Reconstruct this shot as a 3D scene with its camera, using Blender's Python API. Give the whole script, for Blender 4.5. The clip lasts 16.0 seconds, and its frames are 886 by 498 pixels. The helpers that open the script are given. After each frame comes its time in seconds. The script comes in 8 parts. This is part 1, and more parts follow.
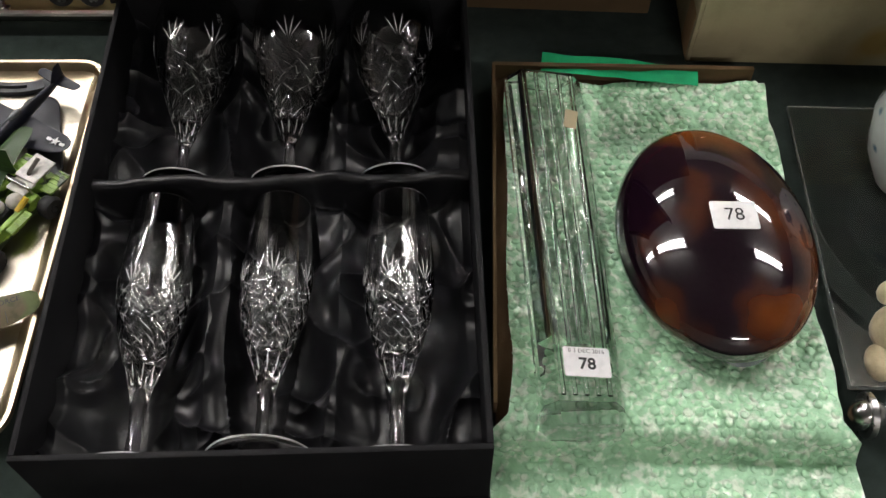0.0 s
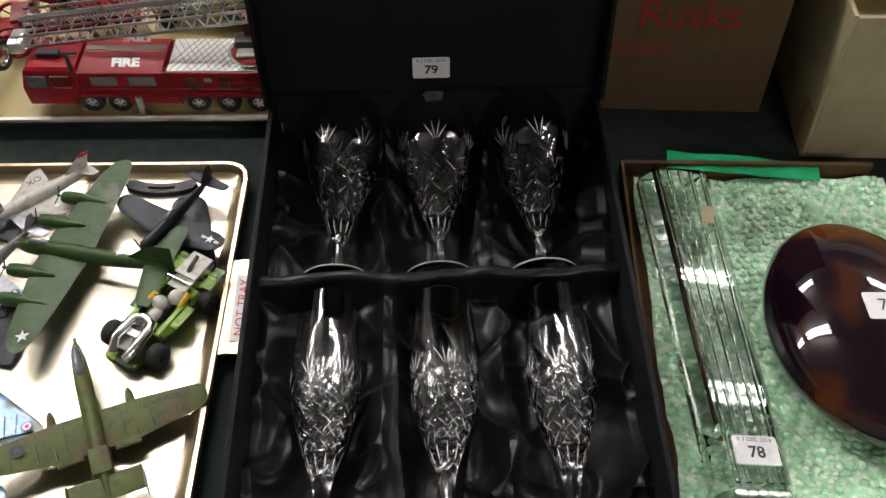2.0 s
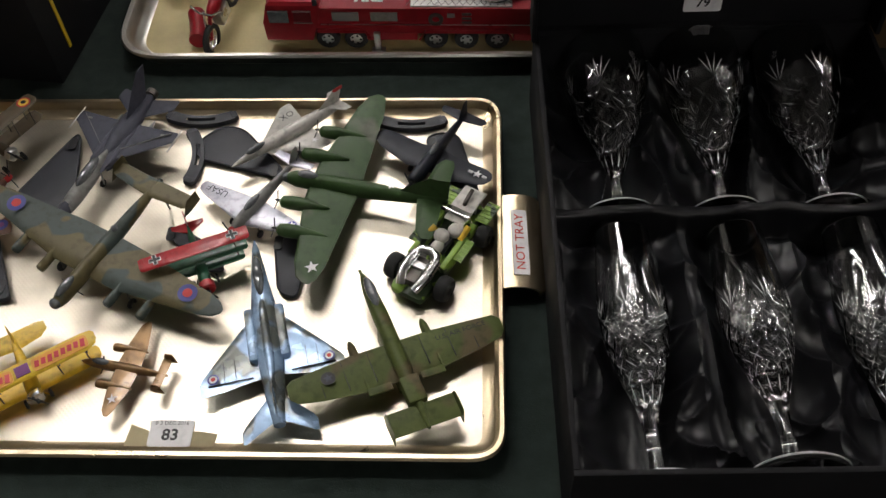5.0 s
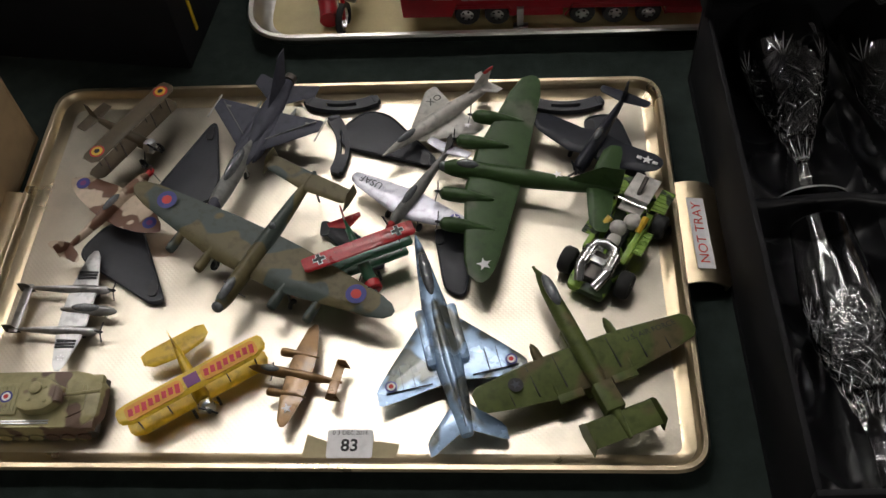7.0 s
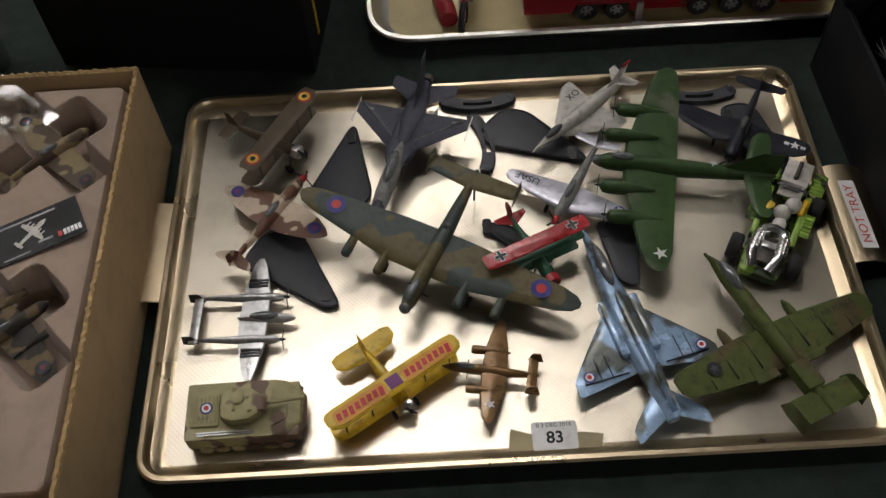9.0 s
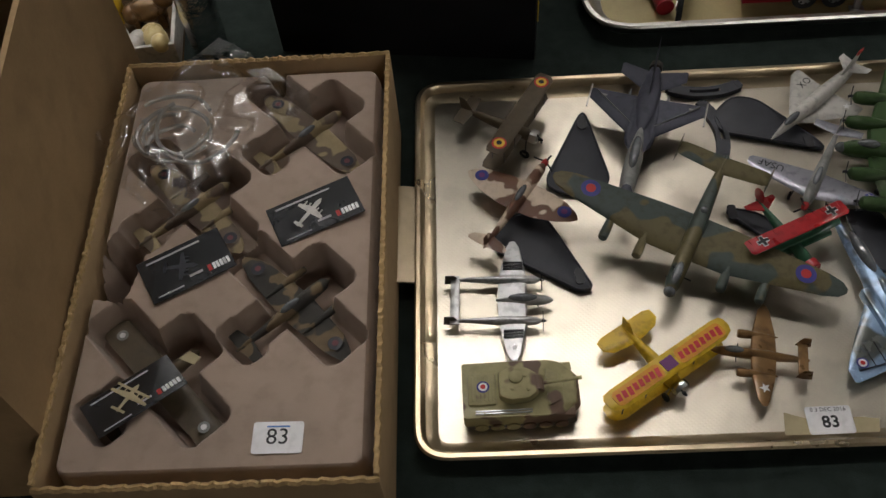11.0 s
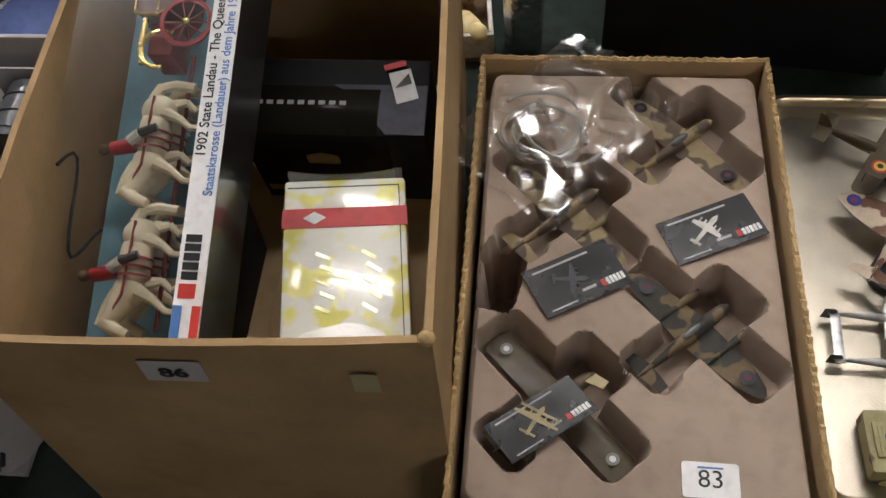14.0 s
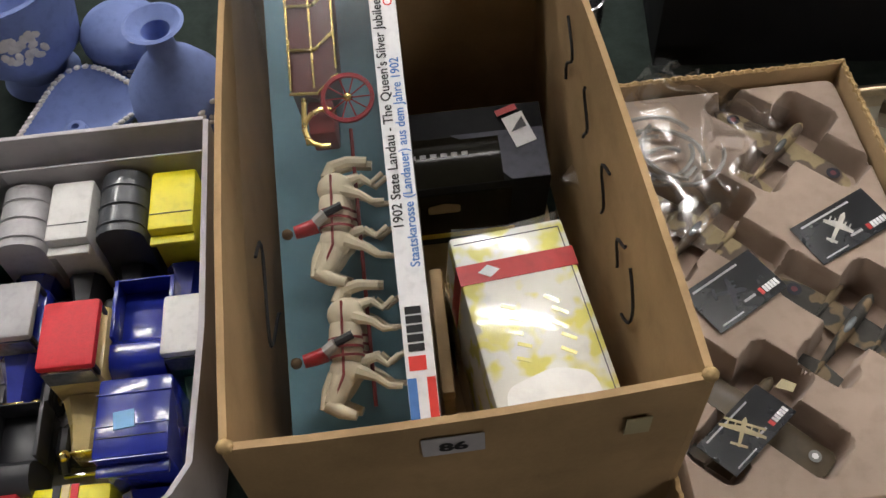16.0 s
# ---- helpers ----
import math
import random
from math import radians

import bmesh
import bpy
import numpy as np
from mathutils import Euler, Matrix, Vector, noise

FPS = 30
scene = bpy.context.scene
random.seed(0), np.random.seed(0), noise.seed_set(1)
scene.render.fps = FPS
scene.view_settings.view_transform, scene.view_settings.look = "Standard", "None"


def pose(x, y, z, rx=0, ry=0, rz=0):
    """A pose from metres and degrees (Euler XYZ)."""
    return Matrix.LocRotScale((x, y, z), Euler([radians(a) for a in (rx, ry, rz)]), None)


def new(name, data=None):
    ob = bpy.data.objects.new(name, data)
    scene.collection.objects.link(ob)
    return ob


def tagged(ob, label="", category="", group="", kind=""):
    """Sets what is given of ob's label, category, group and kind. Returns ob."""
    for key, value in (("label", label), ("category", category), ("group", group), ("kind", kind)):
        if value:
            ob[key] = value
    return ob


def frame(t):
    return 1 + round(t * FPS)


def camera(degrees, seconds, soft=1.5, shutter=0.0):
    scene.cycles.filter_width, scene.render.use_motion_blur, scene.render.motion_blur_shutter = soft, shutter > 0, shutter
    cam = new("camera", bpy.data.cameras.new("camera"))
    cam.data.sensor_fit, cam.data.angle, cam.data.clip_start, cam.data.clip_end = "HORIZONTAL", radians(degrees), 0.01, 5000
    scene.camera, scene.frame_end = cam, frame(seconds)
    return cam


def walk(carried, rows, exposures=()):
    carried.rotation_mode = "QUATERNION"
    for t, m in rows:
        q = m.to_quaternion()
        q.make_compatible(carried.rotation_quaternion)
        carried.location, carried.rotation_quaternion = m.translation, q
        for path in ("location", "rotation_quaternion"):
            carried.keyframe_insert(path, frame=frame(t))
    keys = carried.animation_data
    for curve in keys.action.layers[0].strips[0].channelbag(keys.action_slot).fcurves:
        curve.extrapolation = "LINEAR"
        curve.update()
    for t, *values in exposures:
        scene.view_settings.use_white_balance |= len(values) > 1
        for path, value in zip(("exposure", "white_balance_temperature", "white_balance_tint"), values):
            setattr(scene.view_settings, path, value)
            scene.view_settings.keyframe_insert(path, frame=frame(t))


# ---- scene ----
cam = camera(50.1, 16.0)
METRES, EYE, TILT, LEAN, TURN = 1.2, 0.6, -56.0, 0.0, 0.0
ROWS = [
    (0.0, 0.0, 0.0, 0.0, 0.0, 0.0, -0.0),
    (0.5, -0.0554, -0.0086, -0.0125, -0.37, 1.13, 0.64),
    (1.0, -0.0807, -0.0124, -0.0134, 0.0, 2.44, 0.67),
    (1.5, -0.0855, -0.0183, -0.0017, 0.47, 4.1, 0.52),
    (2.0, -0.0892, -0.0228, 0.002, 0.58, 5.38, 0.42),
    (2.5, -0.0947, -0.0261, -0.0007, 0.08, 5.8, 0.71),
    (3.0, -0.1188, -0.0248, -0.0042, -0.89, 5.44, 1.55),
    (3.5, -0.1629, -0.0238, -0.0121, -1.61, 4.39, 2.28),
    (4.0, -0.2044, -0.0225, -0.0196, -1.39, 3.32, 2.26),
    (4.5, -0.2298, -0.0232, -0.0189, 0.52, 3.22, 1.14),
    (5.0, -0.2537, -0.0213, -0.0155, 2.27, 3.1, -0.26),
    (7.5, -0.3782, 0.0115, 0.0082, 3.9, 0.57, 0.82),
    (8.0, -0.4161, 0.0061, 0.0115, 2.87, 0.85, 1.44),
    (8.5, -0.4525, -0.0015, 0.0118, 1.63, 0.89, 2.26),
    (9.0, -0.4878, -0.0055, 0.0113, 0.55, 0.4, 3.24),
    (9.5, -0.5273, -0.0089, 0.0106, 0.58, 0.17, 3.69),
    (10.0, -0.5661, -0.0133, 0.0104, 1.53, 0.25, 3.28),
    (12.5, -0.6989, -0.0132, 0.0078, 3.02, 1.29, 1.0),
    (13.0, -0.7236, -0.0084, 0.013, 3.7, 1.69, -0.25),
    (13.5, -0.7649, 0.0063, 0.0138, 4.8, 1.36, -1.28),
    (14.0, -0.8166, 0.0176, 0.02, 5.78, 0.28, -1.94),
    (14.5, -0.8576, 0.0163, 0.0308, 6.53, -0.46, -1.9),
    (15.0, -0.8818, 0.0112, 0.039, 5.13, -0.5, -0.26),
    (15.5, -0.918, 0.01, 0.0444, 1.84, -0.38, 3.62),
    (16.0, -0.9602, -0.0016, 0.0446, -0.65, 0.63, 6.41),
]
EXPOSURES = [(0.0, 1.15), (0.7, 1.15), (2.0, 1.14), (3.0, 1.02), (3.5, 1.05), (4.0, 0.80), (5.0, 0.42), (7.5, 0.0), (9.0, -0.13), (10.0, -0.25), (12.5, -0.05), (13.0, 0.25), (13.5, 0.48), (14.5, 0.75), (15.2, 0.92), (16.0, 0.82)]
walk(cam, [(t, pose(0, 0, EYE, TILT, LEAN, TURN) @ pose(METRES * x, METRES * y, METRES * z, 90 + pitch, roll, yaw)) for t, x, y, z, yaw, pitch, roll in ROWS], EXPOSURES)

# ---- light ----
TUBE = 24.0
world = bpy.data.worlds.new("world")
world.use_nodes = True
world.node_tree.nodes["Background"].inputs[0].default_value = (0.9, 0.95, 1.0, 1)
world.node_tree.nodes["Background"].inputs[1].default_value = 0.004
scene.world = world


# ---- mesh helpers ----
def link_mesh(name, bm, material, smooth=True):
    me = bpy.data.meshes.new(name)
    bm.normal_update()
    if not all(f.normal.z > 0 for f in bm.faces):
        bmesh.ops.recalc_face_normals(bm, faces=bm.faces[:])
    bm.to_mesh(me)
    bm.free()
    if smooth:
        me.shade_smooth()
        me.set_sharp_from_angle(angle=radians(38))
    if material:
        me.materials.append(material)
    return me


def thing(name, m, label, category, group="", kind=""):
    """An Empty at a thing's base, which parents its parts."""
    ob = new(name)
    ob.empty_display_size = 0.02
    ob.matrix_world = m
    return tagged(ob, label, category, group, kind)


def part(name, bm, material, parent, label="", m=None):
    """One mesh object under a thing or a part, in the parent's own axes."""
    ob = new(name, bm if isinstance(bm, bpy.types.Mesh) else link_mesh(name, bm, material))
    ob.parent = parent
    if m is not None:
        ob.matrix_local = m
    return tagged(ob, label)


def whole(name, bm, material, m, label, category, group="", kind=""):
    """A thing that is one mesh."""
    ob = new(name, bm if isinstance(bm, bpy.types.Mesh) else link_mesh(name, bm, material))
    ob.matrix_world = m
    return tagged(ob, label, category, group, kind)


def join(*many):
    out = bmesh.new()
    for bm in many:
        me = bpy.data.meshes.new("tmp")
        bm.to_mesh(me)
        bm.free()
        out.from_mesh(me)
        bpy.data.meshes.remove(me)
    return out


def moved(bm, m):
    bm.transform(m)
    return bm


def box(x0, y0, z0, x1, y1, z1, bev=0.0, seg=2):
    bm = bmesh.new()
    bmesh.ops.create_cube(bm, size=1)
    bm.transform(Matrix.Translation(((x0 + x1) / 2, (y0 + y1) / 2, (z0 + z1) / 2)) @ Matrix.Diagonal((x1 - x0, y1 - y0, z1 - z0, 1)))
    if bev:
        bmesh.ops.bevel(bm, geom=bm.edges[:], offset=bev, segments=seg, affect="EDGES", profile=0.5)
    return bm


def loft(rings, cap=True, closed=True):
    bm = bmesh.new()
    vs = [[bm.verts.new(p) for p in r] for r in rings]
    n = len(rings[0])
    for a, b in zip(vs, vs[1:]):
        for i in range(n if closed else n - 1):
            j = (i + 1) % n
            bm.faces.new((a[i], a[j], b[j], b[i]))
    if cap and closed:
        bm.faces.new(vs[0][::-1])
        bm.faces.new(vs[-1])
    return bm


def lathe(profile, n=24, wobble=None):
    """Turns (radius, z) pairs round z."""
    rings = []
    for r, z in profile:
        ring = []
        for i in range(n):
            a = 2 * math.pi * i / n
            q = r + (wobble(a, z, r) if wobble else 0)
            ring.append((q * math.cos(a), q * math.sin(a), z))
        rings.append(ring)
    if abs(profile[0][0] - profile[-1][0]) < 1e-6 and profile[0][0] > 0.0021:
        bm = loft(rings + [rings[0]], cap=False)
        bmesh.ops.remove_doubles(bm, verts=bm.verts[:], dist=1e-7)
        return bm
    return loft(rings)


def prism(outline, z0, z1, bev=0.0):
    bm = bmesh.new()
    f = bm.faces.new([bm.verts.new((x, y, z0)) for x, y in outline])
    up = bmesh.ops.extrude_face_region(bm, geom=[f])
    bmesh.ops.translate(bm, verts=[v for v in up["geom"] if isinstance(v, bmesh.types.BMVert)], vec=(0, 0, z1 - z0))
    if bev:
        flat = [e for e in bm.edges if abs(e.verts[0].co.z - e.verts[1].co.z) < 1e-6]
        bmesh.ops.bevel(bm, geom=flat, offset=bev, segments=2, affect="EDGES", profile=0.5)
    return bm


def rounded(corners, r, n=5):
    """The outline of a polygon with its corners rounded."""
    out = []
    k = len(corners)
    for i in range(k):
        p, a, b = Vector(corners[i]), Vector(corners[i - 1]), Vector(corners[(i + 1) % k])
        d = min(r, (a - p).length * 0.45, (b - p).length * 0.45)
        s, e = p + (a - p).normalized() * d, p + (b - p).normalized() * d
        for j in range(n + 1):
            t = j / n
            q = s * (1 - t) ** 2 + p * 2 * t * (1 - t) + e * t * t
            out.append((q.x, q.y))
    return out


def tube(points, r, n=8, r1=None):
    pts = [Vector(p) for p in points]
    rings = []
    for i, p in enumerate(pts):
        d = (pts[min(i + 1, len(pts) - 1)] - pts[max(i - 1, 0)]).normalized()
        u = d.cross(Vector((0.31, 0.17, 0.94)) if abs(d.z) < 0.9 else Vector((1, 0, 0))).normalized()
        v = d.cross(u)
        q = r if r1 is None else r + (r1 - r) * i / (len(pts) - 1)
        rings.append([p + u * (q * math.cos(2 * math.pi * k / n)) + v * (q * math.sin(2 * math.pi * k / n)) for k in range(n)])
    return loft(rings)


def ball(c, rx, ry, rz, u=16, v=10):
    bm = bmesh.new()
    bmesh.ops.create_uvsphere(bm, u_segments=u, v_segments=v, radius=1)
    bm.transform(Matrix.Translation(c) @ Matrix.Diagonal((rx, ry, rz, 1)))
    return bm


def disc(r, z, x=0.0, y=0.0, n=20, hole=0.0):
    bm = bmesh.new()
    out = [bm.verts.new((x + r * math.cos(2 * math.pi * i / n), y + r * math.sin(2 * math.pi * i / n), z)) for i in range(n)]
    if hole:
        inn = [bm.verts.new((x + hole * math.cos(2 * math.pi * i / n), y + hole * math.sin(2 * math.pi * i / n), z)) for i in range(n)]
        for i in range(n):
            j = (i + 1) % n
            bm.faces.new((out[i], out[j], inn[j], inn[i]))
    else:
        bm.faces.new(out)
    return bm


def sheet(x0, y0, x1, y1, nx, ny, height):
    """A grid whose height is a function of x and y."""
    bm = bmesh.new()
    vs = [[bm.verts.new((x0 + (x1 - x0) * i / nx, y0 + (y1 - y0) * j / ny, 0)) for i in range(nx + 1)] for j in range(ny + 1)]
    for row in vs:
        for v in row:
            v.co.z = height(v.co.x, v.co.y)
    for j in range(ny):
        for i in range(nx):
            bm.faces.new((vs[j][i], vs[j][i + 1], vs[j + 1][i + 1], vs[j + 1][i]))
    return bm


def star(r, z, x=0.0, y=0.0):
    bm = bmesh.new()
    bm.faces.new([bm.verts.new((x + (r if i % 2 == 0 else r * 0.42) * math.sin(math.pi * i / 5), y + (r if i % 2 == 0 else r * 0.42) * math.cos(math.pi * i / 5), z)) for i in range(10)])
    return bm


def letters(body, size, material, parent, m, name="lettering", label="", wide=1.0, bold=0.0):
    cu = bpy.data.curves.new("tmp", "FONT")
    cu.body, cu.size, cu.align_x, cu.align_y, cu.offset, cu.resolution_u = body, size, "CENTER", "CENTER", bold, 3
    ob = bpy.data.objects.new("tmp", cu)
    me = bpy.data.meshes.new_from_object(ob)
    bpy.data.objects.remove(ob)
    bpy.data.curves.remove(cu)
    me.name = name
    me.materials.clear()
    me.materials.append(material)
    out = new(name, me)
    out.parent = parent
    out.matrix_local = m @ Matrix.Diagonal((wide, 1, 1, 1))
    return tagged(out, label)


# ---- materials ----
def mat(name, color, rough=0.5, metal=0.0, var=0.12, scale=60.0, bump=0.15, bscale=400.0, second=None, mask=(8.0, 0.45, 0.55), spec=0.5, trans=0.0, ior=1.45, coat=0.0, dist=0.0004, rvar=0.1, sheen=0.0, alpha=1.0, island=0.0, grime=0.15):
    m = bpy.data.materials.new(name)
    m.use_nodes = True
    nt = m.node_tree
    n, l = nt.nodes, nt.links
    b = n["Principled BSDF"]
    tc = n.new("ShaderNodeTexCoord")
    fine, wide = n.new("ShaderNodeTexNoise"), n.new("ShaderNodeTexNoise")
    fine.inputs["Scale"].default_value, fine.inputs["Detail"].default_value = bscale, 4
    wide.inputs["Scale"].default_value, wide.inputs["Detail"].default_value = scale, 5
    l.new(tc.outputs["Object"], fine.inputs["Vector"])
    l.new(tc.outputs["Object"], wide.inputs["Vector"])
    base = n.new("ShaderNodeMix")
    base.data_type = "RGBA"
    c = Vector(color)
    base.inputs["A"].default_value = (*(c * (1 - var)), 1)
    base.inputs["B"].default_value = (*(c * (1 + var)), 1)
    add = n.new("ShaderNodeMath")
    add.operation = "MULTIPLY_ADD"
    l.new(fine.outputs["Fac"], add.inputs[0])
    add.inputs[1].default_value = 0.35
    half = n.new("ShaderNodeMath")
    half.operation = "MULTIPLY_ADD"
    l.new(wide.outputs["Fac"], half.inputs[0])
    half.inputs[1].default_value, half.inputs[2].default_value = 1.6, -0.45
    l.new(half.outputs[0], add.inputs[2])
    l.new(add.outputs[0], base.inputs["Factor"])
    out = base.outputs["Result"]
    if second:
        pick = n.new("ShaderNodeTexNoise")
        pick.inputs["Scale"].default_value, pick.inputs["Detail"].default_value = mask[0], 2
        l.new(tc.outputs["Object"], pick.inputs["Vector"])
        ramp = n.new("ShaderNodeMapRange")
        ramp.inputs["From Min"].default_value, ramp.inputs["From Max"].default_value = mask[1], mask[2]
        l.new(pick.outputs["Fac"], ramp.inputs["Value"])
        mix = n.new("ShaderNodeMix")
        mix.data_type = "RGBA"
        l.new(ramp.outputs["Result"], mix.inputs["Factor"])
        l.new(out, mix.inputs["A"])
        mix.inputs["B"].default_value = (*second, 1)
        out = mix.outputs["Result"]
    if island:
        info, hsv = n.new("ShaderNodeObjectInfo"), n.new("ShaderNodeHueSaturation")
        r2 = n.new("ShaderNodeMapRange")
        r2.inputs["To Min"].default_value, r2.inputs["To Max"].default_value = 1 - island, 1 + island
        l.new(info.outputs["Random"], r2.inputs["Value"])
        l.new(r2.outputs["Result"], hsv.inputs["Value"])
        l.new(out, hsv.inputs["Color"])
        out = hsv.outputs["Color"]
    if grime:
        dirt, dr, dm = n.new("ShaderNodeTexNoise"), n.new("ShaderNodeMapRange"), n.new("ShaderNodeMix")
        dirt.inputs["Scale"].default_value, dirt.inputs["Detail"].default_value = scale * 2.7, 8
        dr.inputs["From Min"].default_value, dr.inputs["From Max"].default_value = 0.5, 0.68
        dr.inputs["To Max"].default_value = grime
        dm.data_type = "RGBA"
        dm.inputs["B"].default_value = (*(c * 0.25), 1)
        l.new(tc.outputs["Object"], dirt.inputs["Vector"])
        l.new(dirt.outputs["Fac"], dr.inputs["Value"])
        l.new(dr.outputs["Result"], dm.inputs["Factor"])
        l.new(out, dm.inputs["A"])
        out = dm.outputs["Result"]
    l.new(out, b.inputs["Base Color"])
    rr = n.new("ShaderNodeMapRange")
    rr.inputs["To Min"].default_value, rr.inputs["To Max"].default_value = max(0.0, rough - rvar), min(1.0, rough + rvar)
    l.new(wide.outputs["Fac"], rr.inputs["Value"])
    l.new(rr.outputs["Result"], b.inputs["Roughness"])
    b.inputs["Metallic"].default_value = metal
    b.inputs["Specular IOR Level"].default_value = spec
    b.inputs["Transmission Weight"].default_value = trans
    b.inputs["IOR"].default_value = ior
    b.inputs["Coat Weight"].default_value = coat
    b.inputs["Sheen Weight"].default_value = sheen
    b.inputs["Alpha"].default_value = alpha
    if bump:
        bp = n.new("ShaderNodeBump")
        bp.inputs["Strength"].default_value, bp.inputs["Distance"].default_value = bump, dist
        l.new(fine.outputs["Fac"], bp.inputs["Height"])
        l.new(bp.outputs["Normal"], b.inputs["Normal"])
    return m


def embossed(name, color, rough):
    """Anodised metal with a fine woven emboss."""
    m = mat(name, color, rough, 1.0, 0.08, 14, 0)
    n, l = m.node_tree.nodes, m.node_tree.links
    tc = n.new("ShaderNodeTexCoord")
    turn = n.new("ShaderNodeMapping")
    turn.inputs["Rotation"].default_value = (0, 0, radians(45))
    l.new(tc.outputs["Object"], turn.inputs["Vector"])
    waves = []
    for way in ("X", "Y"):
        w = n.new("ShaderNodeTexWave")
        w.bands_direction = way
        w.inputs["Scale"].default_value = 118.0
        l.new(turn.outputs["Vector"], w.inputs["Vector"])
        waves.append(w)
    mul = n.new("ShaderNodeMath")
    mul.operation = "MULTIPLY"
    l.new(waves[0].outputs["Fac"], mul.inputs[0])
    l.new(waves[1].outputs["Fac"], mul.inputs[1])
    bp = n.new("ShaderNodeBump")
    bp.inputs["Strength"].default_value, bp.inputs["Distance"].default_value = 0.5, 0.00012
    l.new(mul.outputs[0], bp.inputs["Height"])
    l.new(bp.outputs["Normal"], n["Principled BSDF"].inputs["Normal"])
    return m


def glassy(name, color, rough=0.0, ior=1.5):
    m = mat(name, color, rough, 0, 0.0, 20, 0, grime=0.0, trans=1.0, ior=ior, rvar=0.0)
    return m


M = {}
M["baize"] = mat("green_baize", (0.018, 0.0265, 0.023), 0.95, 0, 0.45, 60, 0.5, 900, spec=0.15, sheen=0.1)
M["gold"] = embossed("gold_tray", (0.70, 0.635, 0.525), 0.34)
M["goldrim"] = mat("gold_rim", (0.56, 0.46, 0.31), 0.30, 1.0, 0.08, 20, 0.05, 300)
M["silver_rim"] = mat("silver_rim", (0.62, 0.60, 0.55), 0.3, 1.0, 0.1, 20, 0.1)
M["paleyellow"] = mat("yellowed_lining", (0.44, 0.36, 0.17), 0.45, 0, 0.2, 12, 0.2)
M["card"] = mat("brown_card", (0.375, 0.250, 0.130), 0.85, 0, 0.22, 14, 0.4, 350, spec=0.2)
M["cardin"] = mat("inner_card", (0.42, 0.295, 0.165), 0.85, 0, 0.1, 18, 0.25, 500, spec=0.2)
M["cardedge"] = mat("card_edge", (0.42, 0.29, 0.14), 0.9, 0, 0.3, 300, 0.5, 700, spec=0.2)
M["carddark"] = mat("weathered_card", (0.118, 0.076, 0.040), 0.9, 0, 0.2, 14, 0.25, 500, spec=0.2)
M["cream_card"] = mat("cream_card", (0.42, 0.36, 0.22), 0.7, 0, 0.12, 14, 0.2, spec=0.3, second=(0.40, 0.28, 0.09), mask=(10, 0.62, 0.72))
M["flock"] = mat("brown_flock", (0.360, 0.276, 0.222), 0.95, 0, 0.12, 30, 0.4, 1500, spec=0.15, sheen=0.15)
M["blackcard"] = mat("black_card", (0.013, 0.013, 0.0145), 0.6, 0, 0.3, 30, 0.15, spec=0.12, grime=0.05)
M["satin"] = mat("black_satin", (0.007, 0.007, 0.0085), 0.36, 0, 0.2, 30, 0.06, 1400, spec=0.36, rvar=0.05)
M["white"] = mat("white_label", (0.78, 0.77, 0.78), 0.55, 0, 0.04, 60, 0.05)
M["whitecard"] = mat("white_card", (0.45, 0.43, 0.45), 0.7, 0, 0.06, 20, 0.1)
M["ink"] = mat("black_ink", (0.012, 0.012, 0.014), 0.5, 0, 0.1, 60, 0)
M["redink"] = mat("red_ink", (0.65, 0.05, 0.04), 0.5, 0, 0.1, 60, 0)
M["blueink"] = mat("blue_ink", (0.08, 0.20, 0.50), 0.5, 0, 0.1, 60, 0)
M["faded"] = mat("faded_red_print", (0.26, 0.025, 0.022), 0.8, 0, 0.3, 60, 0)
M["floor"] = mat("floor_concrete", (0.13, 0.12, 0.11), 0.7, 0, 0.2, 3, 0.2, 60)
M["wall"] = mat("wall_paint", (0.30, 0.29, 0.27), 0.8, 0, 0.06, 3, 0.1, 80)
M["ceil"] = mat("ceiling_paint", (0.32, 0.315, 0.31), 0.8, 0, 0.05, 3, 0.1, 80)
M["black"] = mat("black_plastic", (0.022, 0.022, 0.026), 0.42, 0, 0.2, 40, 0.1, 500)
M["stand"] = mat("stand_plastic", (0.036, 0.038, 0.047), 0.5, 0, 0.15, 40, 0.1, 700)
M["rubber"] = mat("black_rubber", (0.018, 0.018, 0.018), 0.75, 0, 0.2, 60, 0.2)
M["chrome"] = mat("chrome", (0.80, 0.80, 0.79), 0.2, 1.0, 0.05, 60, 0.05)
M["steel"] = mat("bare_metal", (0.55, 0.55, 0.54), 0.3, 1.0, 0.1, 60, 0.1)
M["glass"] = glassy("crystal", (1, 1, 1), 0.0, 1.60)
M["green_glass"] = glassy("greenish_glass", (0.98, 1.0, 0.985), 0.0, 1.5)


def label_card(parent, name, w, h, m, text, size, bold=0.0, label="", date=False):
    tag = part(name, prism(rounded([(-w / 2, -h / 2), (w / 2, -h / 2), (w / 2, h / 2), (-w / 2, h / 2)], 0.002, 3), 0, 0.0004), M["white"], parent, label, m)
    letters(text, size, M["ink"], tag, pose(0, -0.0015 if date else 0, 0.0008), "lot_number", bold=bold)
    return tag


